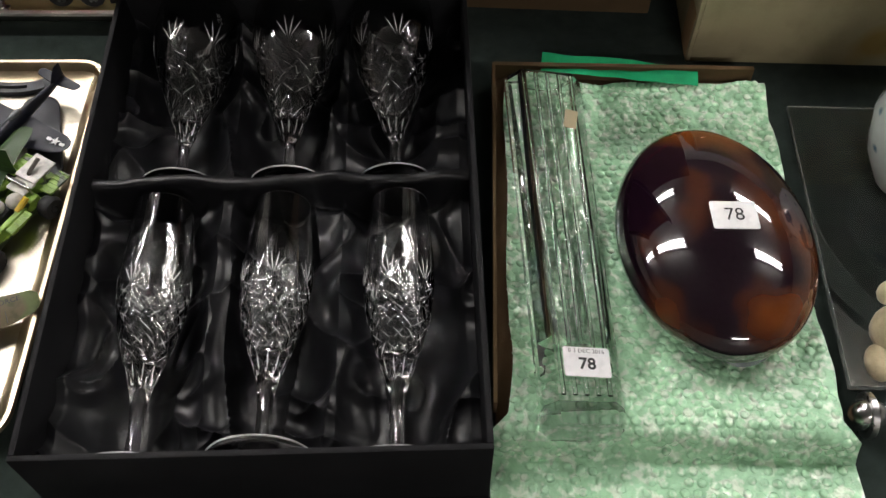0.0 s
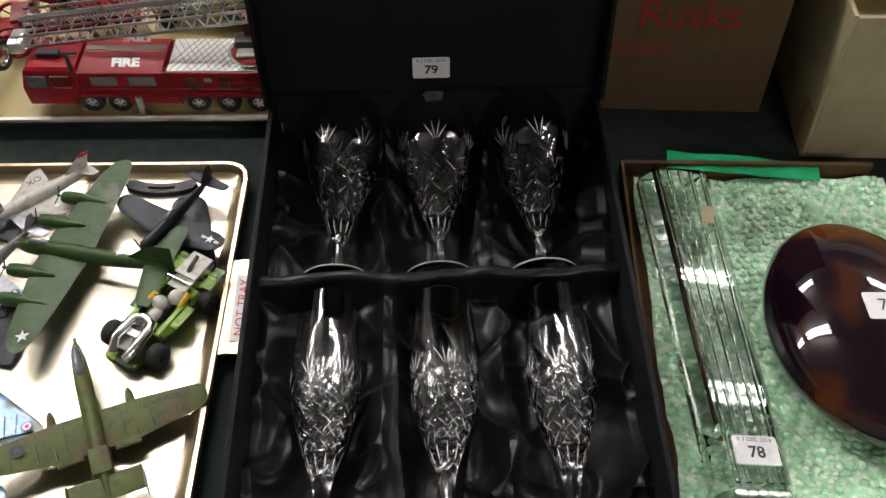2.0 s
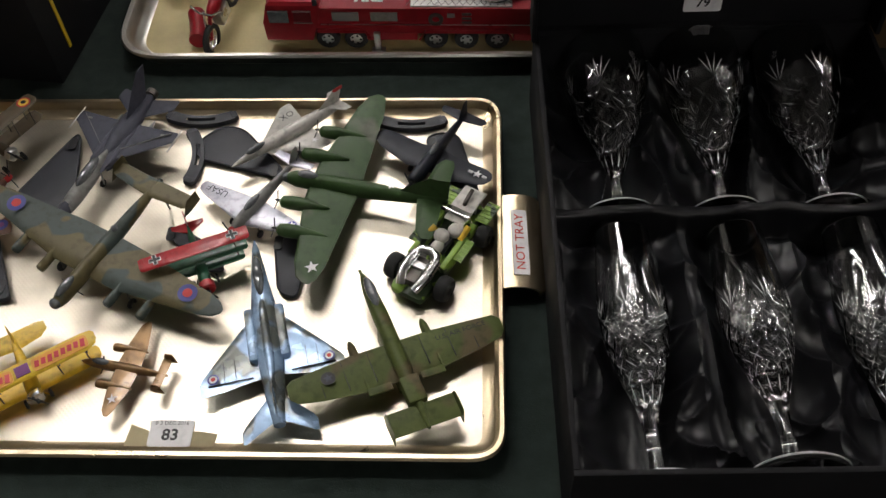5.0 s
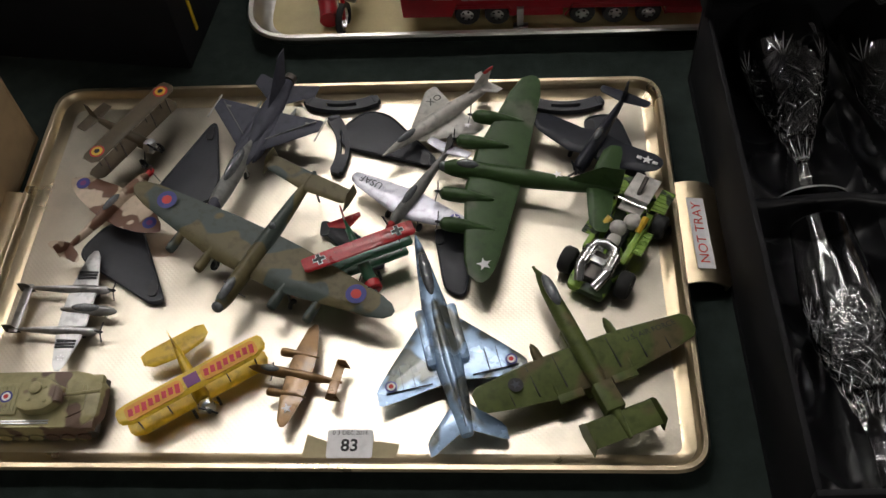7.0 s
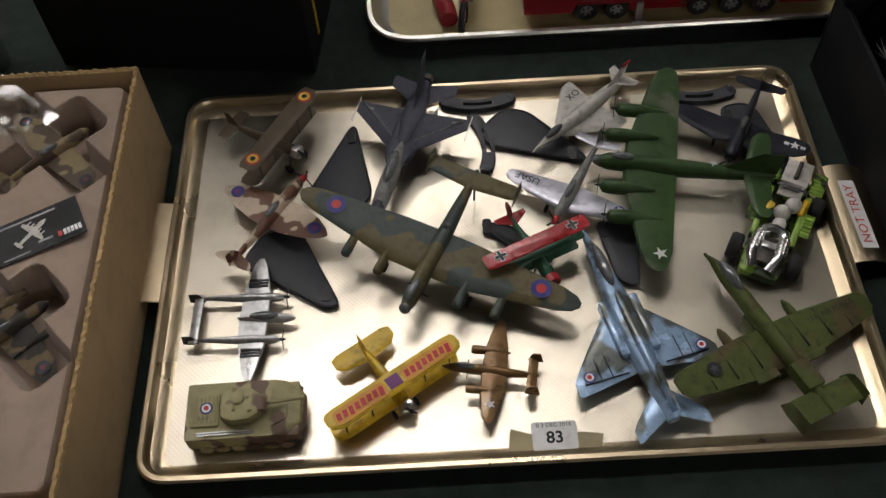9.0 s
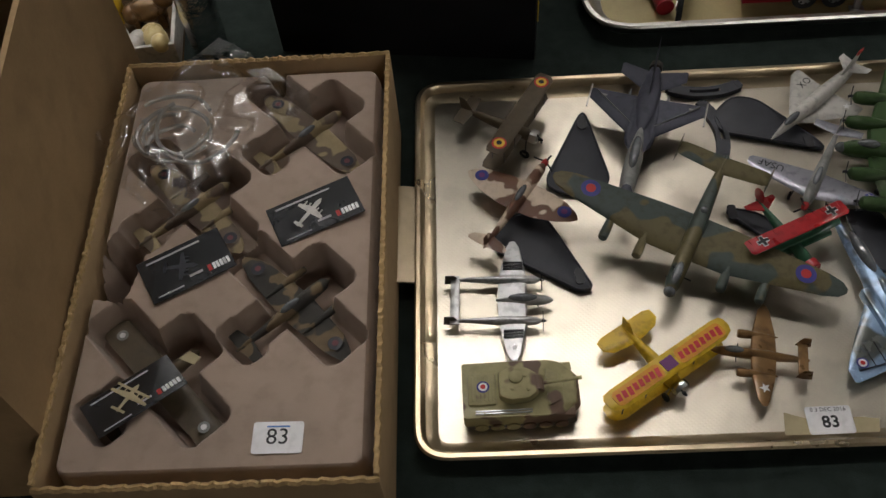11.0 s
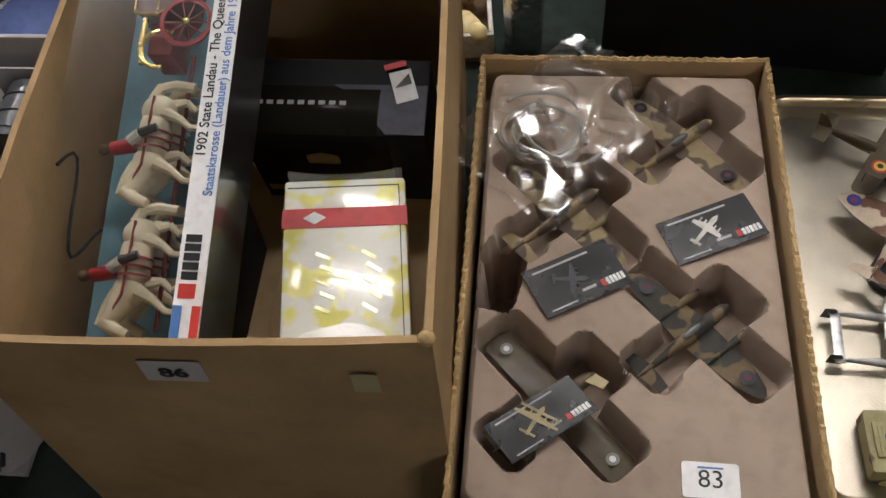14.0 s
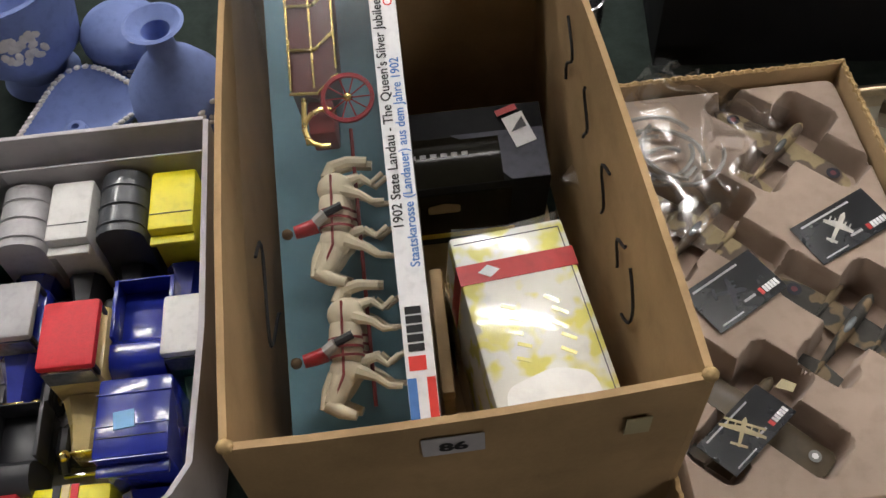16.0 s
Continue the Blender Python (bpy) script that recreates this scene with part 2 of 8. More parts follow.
def lot(m, text, size, bold=0.0, label="", date=False, w=0.031, h=0.0205, bars=False):
    """A white lot sticker as a thing of its own."""
    tag = whole("lot_label", prism(rounded([(-w / 2, -h / 2), (w / 2, -h / 2), (w / 2, h / 2), (-w / 2, h / 2)], 0.002, 3), 0, 0.0004), M["white"], m, label, "label", "lot labels")
    letters(text, size, M["ink"], tag, pose(0, -0.0018 if date else 0, 0.0008), "lot_number", bold=bold)
    if date:
        letters("0 3 DEC 2016", 0.0042, M["ink"], tag, pose(0, 0.0075, 0.0008), "date_stamp")
    if bars:
        part("print_bar", box(-0.007, 0.0065, 0.0005, 0.007, 0.0075, 0.0008), M["blueink"], tag)
    return tag


# ---- room ----
for nm, b in (("wall_north", (-4.5, 4.0, -0.75, 4.0, 4.12, 2.2)), ("wall_south", (-4.5, -3.12, -0.75, 4.0, -3.0, 2.2)), ("wall_west", (-4.62, -3.12, -0.75, -4.5, 4.12, 2.2)), ("wall_east", (4.0, -3.12, -0.75, 4.12, 4.12, 2.2))):
    whole(nm, box(*b), M["wall"], Matrix(), "plain painted sale room wall", "wall", kind="structure")
whole("floor", box(-4.62, -3.12, -0.85, 4.12, 4.12, -0.75), M["floor"], Matrix(), "grey concrete sale room floor", "floor", kind="structure")
whole("ceiling", box(-4.62, -3.12, 2.2, 4.12, 4.12, 2.3), M["ceil"], Matrix(), "plain painted ceiling of the sale room", "ceiling", kind="structure")

tm = mat("tube_glow", (0.9, 0.9, 0.9), 0.4, bump=0)
tm.node_tree.nodes["Principled BSDF"].inputs["Emission Color"].default_value = (1, 0.965, 0.92, 1)
tm.node_tree.nodes["Principled BSDF"].inputs["Emission Strength"].default_value = TUBE


def ceiling_light(x, y):
    t = thing("ceiling_light", pose(x, y, 2.2), "white fluorescent batten with two lit tubes", "ceiling light", "ceiling lights")
    part("housing", box(-0.62, -0.09, -0.06, 0.62, 0.09, 0.0, 0.008), M["whitecard"], t)
    for dy in (-0.055, 0.055):
        part("tube", tube([(-0.58, dy, -0.090), (0.58, dy, -0.090)], 0.026, 12), tm, t, "lit fluorescent tube")
        for dx in (-0.595, 0.595):
            part("tube_holder", box(dx - 0.015, dy - 0.02, -0.105, dx + 0.015, dy + 0.02, -0.055, 0.003), M["whitecard"], t)


for lx, ly in ((-0.85, 1.2), (2.0, 1.2), (-2.5, 1.2), (-0.85, 2.4), (2.0, 2.4), (-2.5, 2.4), (0.9, -2.4)):
    ceiling_light(lx, ly)

# ---- tables ----
tb = thing("trestle_table", pose(-0.6, 0.75, -0.75), "long trestle table under dark green baize cloth", "table")
part("tabletop", box(-1.6, -0.60, 0.705, 1.6, 0.75, 0.745, 0.004), M["card"], tb)
for sx in (-1.4, 0, 1.4):
    for sy in (-0.5, 0.65):
        part("leg", box(sx - 0.025, sy - 0.025, 0, sx + 0.025, sy + 0.025, 0.705), M["steel"], tb)


def drape(x, y):
    k = 0.0006 * noise.noise(Vector((x * 9, y * 9, 0))) + 0.0004 * noise.noise(Vector((x * 40, y * 40, 3)))
    return min(0.0, k - 0.0004)


cloth = thing("table_cloth", pose(0, 0, 0), "dark green baize cloth spread over the table", "tablecloth")
part("top_sheet", sheet(-2.21, 0.14, 1.01, 1.51, 130, 60, drape), M["baize"], cloth)
part("front_drop", box(-2.21, 0.135, -0.5, 1.01, 0.14, -0.0005), M["baize"], cloth)


# ---- gold tray ----
def rim_tray(name, x0, y0, x1, y1, r, h, lip, mfloor, mrim, label, m):
    """A pressed metal tray: floor sheet, sloping wall and rolled lip."""
    t = thing(name, m, label, "tray", "metal trays")
    w = h * 0.75

    def out(d, z):
        return [(px, py, z) for px, py in rounded([(x0 - d, y0 - d), (x1 + d, y0 - d), (x1 + d, y1 + d), (x0 - d, y1 + d)], r + d, 8)]
    part("tray_floor", loft([out(-w, 0.001), out(-w, 0.004)]), mfloor, t)
    rings = [out(-w - 0.001, 0.0045), out(-w * 0.75, 0.0055), out(-w * 0.35, h * 0.55), out(-0.003, h - 0.002), out(-0.001, h), out(lip, h), out(lip + 0.0015, h - 0.002), out(lip, h - 0.004), out(0.0, h - 0.004), out(-w * 0.5, 0.0015), out(-w - 0.001, 0.0012)]
    part("tray_rim", loft(rings, cap=False), mrim, t)
    return t


tray = rim_tray("serving_tray", -0.803, 0.245, -0.290, 0.588, 0.022, 0.016, 0.002, M["gold"], M["goldrim"], "gold anodised metal serving tray with embossed floor", Matrix())


def handle(sgn, xe, reach):
    """A curled strip handle on a tray's short side."""
    rings = []
    for y in (-0.046, -0.043, 0.043, 0.046):
        ring = []
        k = 0.9 if abs(y) > 0.044 else 1.0
        for dx, z in ((0.0, 0.0145), (0.006, 0.0165), (0.014, 0.0165), (0.022, 0.0135), (0.026, 0.0085), (0.0255, 0.004), (0.024, 0.004), (0.0242, 0.008), (0.0205, 0.0122), (0.0135, 0.0150), (0.006, 0.0150), (0.0, 0.0130)):
            ring.append((xe + sgn * dx * k * reach, 0.43 + y, z))
        rings.append(ring)
    part("handle", loft(rings), M["goldrim"], tray, "curled gold strip handle")


handle(1, -0.288, 1.3)
handle(-1, -0.806, 1.75)
nt = whole("paper_note", box(-0.0065, -0.032, 0, 0.0065, 0.032, 0.0004), M["white"], pose(-0.2735, 0.427, 0.0168, 0, 8, 1.5), "white paper strip with red handwriting on the handle", "note")
letters("NOT TRAY", 0.0100, M["redink"], nt, pose(0, 0, 0.0007, 0, 0, 90), "handwriting", wide=1.12)

# ---- black presentation box ----
GB = pose(-0.1155, 0.405, 0, 0, 0, 1.6)
gbox = thing("glass_box", GB, "black presentation box with raised lid and satin lining", "presentation box")
W2, L2, H = 0.1395, 0.2, 0.085
part("box_base", box(-W2, -L2, 0.0005, W2, L2, 0.006), M["blackcard"], gbox)
part("front_wall", box(-W2, -L2, 0.006, W2, -L2 + 0.004, H, 0.0008), M["blackcard"], gbox)
part("back_wall", box(-W2, L2 - 0.004, 0.006, W2, L2, H, 0.0008), M["blackcard"], gbox)
part("side_wall", box(-W2, -L2 + 0.004, 0.006, -W2 + 0.004, L2 - 0.004, H, 0.0008), M["blackcard"], gbox)
part("side_wall", box(W2 - 0.004, -L2 + 0.004, 0.006, W2, L2 - 0.004, H, 0.0008), M["blackcard"], gbox)
part("hinge_strip", box(-W2, L2 - 0.005, H - 0.004, W2, L2 + 0.007, H + 0.0012, 0.0004, 1), M["blackcard"], gbox)
lid = part("lid", box(-W2 - 0.003, 0, 0, W2 + 0.003, 0.004, 0.40, 0.001), M["blackcard"], gbox, "", pose(0, L2 + 0.001, H, -4))
for s in (-1, 1):
    part("lid_side", box(s * (W2 + 0.001) - 0.002, -0.022, 0, s * (W2 + 0.001) + 0.002, 0, 0.40, 0.001), M["blackcard"], lid)

# ---- toy aircraft paints ----
M["camo"] = mat("earth_green_camouflage", (0.118, 0.098, 0.046), 0.45, 0, 0.12, 60, 0.1, second=(0.058, 0.074, 0.066), mask=(21, 0.50, 0.52), grime=0.35, spec=0.35)
M["olive"] = mat("bomber_green", (0.040, 0.078, 0.026), 0.38, 0, 0.2, 45, 0.1, second=(0.115, 0.125, 0.090), mask=(24, 0.60, 0.72), grime=0.35, spec=0.28)
M["grey_jet"] = mat("jet_grey", (0.066, 0.068, 0.090), 0.58, 0, 0.12, 50, 0.08, grime=0.3, spec=0.3)
M["grey_nose"] = mat("nose_grey", (0.23, 0.23, 0.22), 0.5, 0, 0.12, 50, 0.08, grime=0.4, spec=0.4)
M["blue_camo"] = mat("blue_grey_camouflage", (0.32, 0.46, 0.66), 0.26, 0.3, 0.1, 50, 0.08, second=(0.13, 0.14, 0.125), mask=(30, 0.50, 0.56), grime=0.4, coat=0.25)
M["green_camo"] = mat("green_brown_camouflage", (0.078, 0.098, 0.028), 0.48, 0.0, 0.25, 50, 0.15, second=(0.100, 0.080, 0.040), mask=(26, 0.54, 0.62), grime=0.4, spec=0.22)
M["alu"] = mat("silver_paint", (0.48, 0.48, 0.48), 0.33, 0.8, 0.08, 60, 0.05, grime=0.4, coat=0.25)
M["alu2"] = mat("pale_silver", (0.40, 0.40, 0.45), 0.33, 0.7, 0.08, 60, 0.05, grime=0.4, coat=0.25)
M["sand"] = mat("tank_khaki", (0.32, 0.285, 0.14), 0.55, 0, 0.14, 60, 0.15, second=(0.13, 0.08, 0.055), mask=(34, 0.52, 0.56), grime=0.2, coat=0.06)
M["yellow"] = mat("yellow_paint", (0.62, 0.40, 0.018), 0.4, 0, 0.08, 60, 0.05, grime=0.4, coat=0.25)
M["amberprint"] = mat("orange_print", (0.62, 0.27, 0.012), 0.45, 0, 0.1, 60, 0.05)
M["brown"] = mat("bronze_brown", (0.21, 0.118, 0.046), 0.3, 0.35, 0.2, 60, 0.1, grime=0.4, coat=0.25)
M["desert"] = mat("desert_camouflage", (0.60, 0.48, 0.36), 0.5, 0, 0.08, 60, 0.1, second=(0.16, 0.075, 0.045), mask=(40, 0.50, 0.53), grime=0.2, coat=0.06)
M["drab"] = mat("drab_brown", (0.085, 0.062, 0.035), 0.55, 0, 0.2, 60, 0.1, grime=0.2, coat=0.06)
M["offwhite"] = mat("offwhite_paint", (0.52, 0.50, 0.46), 0.5, 0, 0.08, 60, 0.08, grime=0.4, coat=0.25)
M["red"] = mat("red_paint", (0.38, 0.016, 0.02), 0.3, 0, 0.12, 60, 0.05, grime=0.4, coat=0.25)
M["dgreen"] = mat("dark_green_paint", (0.025, 0.11, 0.055), 0.4, 0, 0.15, 60, 0.05, grime=0.4, coat=0.25)
M["navy"] = mat("navy_paint", (0.015, 0.017, 0.026), 0.42, 0, 0.2, 60, 0.08, grime=0.2, spec=0.35)
M["rblue"] = mat("roundel_blue", (0.045, 0.045, 0.22), 0.5, 0, 0.1, 60, 0)
M["rred"] = mat("roundel_red", (0.50, 0.03, 0.03), 0.5, 0, 0.1, 60, 0)
M["ryel"] = mat("roundel_yellow", (0.75, 0.48, 0.05), 0.5, 0, 0.1, 60, 0)
M["canopy"] = mat("canopy_plastic", (0.12, 0.13, 0.14), 0.1, 0, 0.3, 200, 0, spec=0.9, coat=0.8)
M["gun"] = mat("gun_metal", (0.10, 0.09, 0.08), 0.4, 0.6, 0.2, 60, 0.1)
M["purple"] = mat("purple_print", (0.16, 0.035, 0.16), 0.5, 0, 0.1, 60, 0)
M["brightgreen"] = mat("lime_paint", (0.22, 0.36, 0.05), 0.4, 0, 0.3, 60, 0.1, second=(0.03, 0.05, 0.02), mask=(70, 0.5, 0.54))

TF = 0.0042  # the tray's floor


def wing_mesh(half):
    """Stations (x, leading y, trailing y, z, thickness) from the root out, mirrored."""
    rows = [(-x, a, b, z, t) for x, a, b, z, t in half[::-1] if x > 1e-6] + list(half)
    rings = []
    for x, a, b, z, t in rows:
        c = a - b
        rings.append([(x, a, z), (x, a - 0.06 * c, z + 0.45 * t), (x, a - 0.3 * c, z + 0.62 * t), (x, a - 0.65 * c, z + 0.4 * t), (x, b, z + 0.06 * t), (x, b, z - 0.06 * t), (x, a - 0.65 * c, z - 0.28 * t), (x, a - 0.3 * c, z - 0.4 * t), (x, a - 0.06 * c, z - 0.35 * t)])
    return loft(rings)


def fin_mesh(y0, y1, t0, t1, z0, z1, x=0.0, th=0.0016):
    """An upright fin: root from y0 to y1, tip from t0 to t1."""
    rings = []
    for z, a, b, k in ((z0, y0, y1, 1.0), (z0 * 0.3 + z1 * 0.7, y0 * 0.3 + t0 * 0.7, y1 * 0.3 + t1 * 0.7, 0.8), (z1, t0 - (t0 - t1) * 0.12, t1, 0.4)):
        h = th * k / 2
        rings.append([(x, a, z), (x + h, a - (a - b) * 0.35, z), (x + h * 0.3, b, z), (x - h * 0.3, b, z), (x - h, a - (a - b) * 0.35, z)])
    return loft(rings)


PROFILES = {
    "bomber": ((0, 0.25, 0.3, -0.1), (0.02, 0.6, 0.65, -0.08), (0.07, 0.9, 0.95, 0), (0.2, 1, 1, 0), (0.5, 1, 1, 0), (0.75, 0.75, 0.75, 0.1), (0.92, 0.45, 0.5, 0.2), (0.99, 0.3, 0.35, 0.25), (1, 0.12, 0.15, 0.25)),
    "fighter": ((0, 0.12, 0.12, 0), (0.03, 0.5, 0.5, 0), (0.07, 0.85, 0.85, 0), (0.2, 1, 1, 0), (0.42, 0.95, 1.05, 0.03), (0.7, 0.6, 0.7, 0.1), (0.93, 0.28, 0.35, 0.2), (1, 0.1, 0.18, 0.25)),
    "radial": ((0, 0.7, 0.7, 0), (0.02, 0.92, 0.92, 0), (0.1, 1, 1, 0), (0.22, 0.95, 0.98, 0), (0.45, 0.8, 1.0, 0.05), (0.75, 0.5, 0.65, 0.1), (0.95, 0.25, 0.3, 0.2), (1, 0.1, 0.15, 0.2)),
    "jet": ((0, 0.05, 0.05, -0.1), (0.06, 0.28, 0.32, -0.06), (0.16, 0.5, 0.6, 0), (0.28, 0.7, 0.85, 0.05), (0.42, 1, 1, 0), (0.65, 1, 1, 0), (0.85, 0.75, 0.85, 0), (0.97, 0.5, 0.6, 0), (1, 0.42, 0.5, 0)),
    "slim": ((0, 0.08, 0.1, -0.1), (0.05, 0.5, 0.5, -0.05), (0.14, 0.85, 0.85, 0), (0.3, 1, 1.05, 0), (0.6, 1, 1, 0), (0.85, 0.6, 0.7, 0.1), (1, 0.2, 0.3, 0.2)),
}


def hull(kind, yn, yt, w, h, z=0.0, x=0.0, n=14):
    rings = []
    for f, rw, rh, dz in PROFILES[kind]:
        y = yn + (yt - yn) * f
        rings.append([(x + w / 2 * rw * math.cos(2 * math.pi * i / n), y, z + h / 2 * (dz + rh * math.sin(2 * math.pi * i / n))) for i in range(n)])
    return loft(rings)


def propeller(parent, x, y, z, r, blades=3, material=None):
    bits = [ball((x, y, z), r * 0.14, r * 0.3, r * 0.14, 8, 6)]
    for i in range(blades):
        b = box(-r * 0.07, -0.0003, 0, r * 0.07, 0.0003, r, 0.0001, 1)
        bits.append(moved(b, pose(x, y, z) @ pose(0, 0, 0, 0, 25 + 360 * i / blades, 0)))
    return part("propeller", join(*bits), material or M["black"], parent)


def roundel(parent, x, y, z, r, rings):
    base = None
    for i, (k, material) in enumerate(rings):
        p = part("roundel" if i == 0 else "roundel_ring", disc(r * k, z + 0.00025 * i, x, y), material, parent if i == 0 else base)
        base = base or p


def insignia(parent, x, y, z, r, turn=0.0):
    p = part("star_insignia", star(r, 0), M["white"], parent, "", pose(x, y, z, 0, 0, turn))
    return p


def wheel(parent, x, y, z0, r, w):
    part("wheel", moved(lathe([(r * 0.5, -w / 2), (r * 0.9, -w / 2), (r, -w / 4), (r, w / 4), (r * 0.9, w / 2), (r * 0.5, w / 2)], 14), pose(x, y, z0 + r, 0, 90, 0)), M["rubber"], parent)


def aircraft(name, label, c, nose, tail, z, pitch=0.0, roll=0.0):
    """An Empty under the wing's middle, nose to local +y, and how far nose and tail reach."""
    hx, hy = nose[0] - tail[0], nose[1] - tail[1]
    ln = math.hypot(hx, hy)
    hx, hy = hx / ln, hy / ln
    t = thing(name, pose(c[0], c[1], z, pitch, roll, math.degrees(math.atan2(-hx, hy))), label, "toy aircraft", "toy aircraft on the tray")
    return t, (nose[0] - c[0]) * hx + (nose[1] - c[1]) * hy, (tail[0] - c[0]) * hx + (tail[1] - c[1]) * hy


def struts(parent, xs, y, z0, z1, r=0.0005, name="strut"):
    for x in xs:
        part(name, tube([(x, y, z0), (x, y, z1)], r, 6), M["gun"], parent)


BR = ((1, M["rblue"]), (0.5, M["rred"]))
BE = ((1, M["rred"]), (0.75, M["ryel"]), (0.38, M["ink"]))
RW = ((1, M["rblue"]), (0.72, M["white"]), (0.4, M["rred"]))

# four-engined bomber in brown and green
a, yn, yt = aircraft("toy_heavy_bomber", "brown and green camouflaged die-cast four-engined bomber", (-0.5985, 0.400), (-0.618, 0.352), (-0.558, 0.469), 0.0345, -4, -5)
part("fuselage", hull("bomber", yn, yt, 0.0125, 0.015), M["camo"], a)
part("wing", wing_mesh([(0, 0.019, -0.021, -0.001, 0.0045), (0.03, 0.019, -0.020, 0, 0.004), (0.098, 0.007, -0.013, 0.004, 0.0025), (0.109, 0.003, -0.010, 0.0045, 0.0015), (0.1135, -0.002, -0.006, 0.0045, 0.0006)]), M["camo"], a)
part("tailplane", wing_mesh([(0, yt + 0.02, yt + 0.003, 0.004, 0.002), (0.032, yt + 0.017, yt + 0.003, 0.005, 0.0014), (0.036, yt + 0.015, yt + 0.004, 0.005, 0.0008)]), M["camo"], a)
for s in (-1, 1):
    part("tail_fin", fin_mesh(yt + 0.02, yt - 0.001, yt + 0.013, yt + 0.001, -0.002, 0.012, s * 0.036), M["camo"], a)
    for ex in (0.032, 0.060):
        e = part("engine", moved(hull("radial", 0.032, -0.010, 0.0075, 0.0085, -0.002), pose(s * ex, -0.12 * (ex - 0.03), 0)), M["camo"], a)
        propeller(e, 0, 0.0325, -0.002, 0.011)
    roundel(a, s * 0.083, -0.004, 0.0062, 0.0075, BR)
part("canopy", ball((0, yn - 0.016, 0.0065), 0.0035, 0.010, 0.0035), M["canopy"], a)
part("nose_turret", ball((0, yn - 0.002, 0.001), 0.0045, 0.004, 0.005), M["canopy"], a)
part("dorsal_turret", ball((0, -0.022, 0.0075), 0.003, 0.003, 0.0025, 10, 6), M["canopy"], a)
for s in (-1, 1):
    part("undercarriage_leg", tube([(s * 0.032, 0.012, -0.003), (s * 0.034, 0.014, -0.0275)], 0.0009, 6), M["gun"], a)
    wheel(a, s * 0.035, 0.014, -0.0300, 0.0045, 0.003)
part("tail_wheel", tube([(0, yt + 0.006, 0), (0, yt + 0.004, -0.036)], 0.001, 6), M["gun"], a)

# big green bomber
a, yn, yt = aircraft("toy_bomber", "worn green die-cast four-engined bomber with white stars", (-0.42, 0.479), (-0.466, 0.492), (-0.330, 0.463), 0.024)
part("fuselage", hull("bomber", yn, yt, 0.014, 0.016), M["olive"], a)
part("wing", wing_mesh([(0, 0.026, -0.017, -0.002, 0.0055), (0.02, 0.025, -0.016, -0.001, 0.005), (0.085, 0.010, -0.015, 0.005, 0.003), (0.099, 0.004, -0.012, 0.006, 0.002), (0.1035, -0.003, -0.008, 0.006, 0.0008)]), M["olive"], a)
part("tailplane", wing_mesh([(0, yt + 0.026, yt + 0.004, 0.003, 0.0025), (0.036, yt + 0.018, yt + 0.003, 0.004, 0.0016), (0.042, yt + 0.013, yt + 0.005, 0.004, 0.0008)]), M["olive"], a)
part("tail_fin", fin_mesh(yt + 0.042, yt, yt + 0.016, yt - 0.002, 0.005, 0.027, 0, 0.002), M["olive"], a)
for s in (-1, 1):
    for ex in (0.027, 0.055):
        e = part("engine", moved(hull("fighter", 0.043, 0.000, 0.0118, 0.0112, 0.0015), pose(s * ex, -0.25 * (ex - 0.027), 0.0)), M["olive"], a)
        propeller(e, s * ex, 0.044 - 0.25 * (ex - 0.027), 0.0025, 0.009)
part("canopy", ball((0, yn - 0.021, 0.0075), 0.0036, 0.009, 0.0036), M["canopy"], a)
part("nose_glazing", ball((0, yn - 0.002, 0.0), 0.0045, 0.005, 0.0045), M["canopy"], a)
insignia(a, -0.089, -0.006, 0.0079, 0.0058, 80)
insignia(a, 0.003, -0.043, 0.0072, 0.0038, 80)
part("ball_turret", ball((0, -0.012, -0.0085), 0.004, 0.004, 0.004, 10, 8), M["olive"], a)
for s in (-1, 1):
    part("undercarriage_leg", tube([(s * 0.027, 0.012, -0.002), (s * 0.028, 0.013, -0.017)], 0.001, 6), M["gun"], a)
    wheel(a, s * 0.029, 0.013, -0.0198, 0.0045, 0.003)

# dark grey fighter jet
a, yn, yt = aircraft("toy_fighter_jet", "dark grey die-cast fighter jet with pale nose", (-0.612, 0.5405), (-0.6405, 0.440), (-0.596, 0.580), 0.028)
part("fuselage", hull("jet", yn * 0.38, yt, 0.0185, 0.012), M["grey_jet"], a)
part("nose_cone", hull("slim", yn + 0.0005, yn * 0.70, 0.0108, 0.0108, -0.0002), M["grey_jet"], a)
part("nose_section", hull("slim", yn, yn * 0.25, 0.0135, 0.013, -0.0005), M["grey_nose"], a)
part("wing", wing_mesh([(0, 0.056, -0.008, 0, 0.0034), (0.0075, 0.050, -0.008, 0, 0.003), (0.0115, 0.034, -0.008, 0, 0.0026), (0.046, 0.004, -0.009, 0, 0.0012), (0.0475, 0.003, -0.008, 0, 0.0008)]), M["grey_jet"], a)
part("tailplane", wing_mesh([(0, yt + 0.030, yt + 0.004, -0.001, 0.002), (0.026, yt + 0.010, yt - 0.004, -0.002, 0.001), (0.028, yt + 0.008, yt - 0.003, -0.002, 0.0006)]), M["grey_jet"], a)
part("tail_fin", fin_mesh(yt + 0.040, yt + 0.005, yt + 0.008, yt - 0.006, 0.004, 0.033, 0, 0.002), M["grey_jet"], a)
part("exhaust", moved(lathe([(0.0055, 0), (0.005, 0.006), (0.0042, 0.006), (0.0042, 0.001)], 14), pose(0, yt, 0, 90)), M["gun"], a)
part("canopy", ball((0, yn * 0.55, 0.006), 0.0042, 0.017, 0.0045), M["canopy"], a)
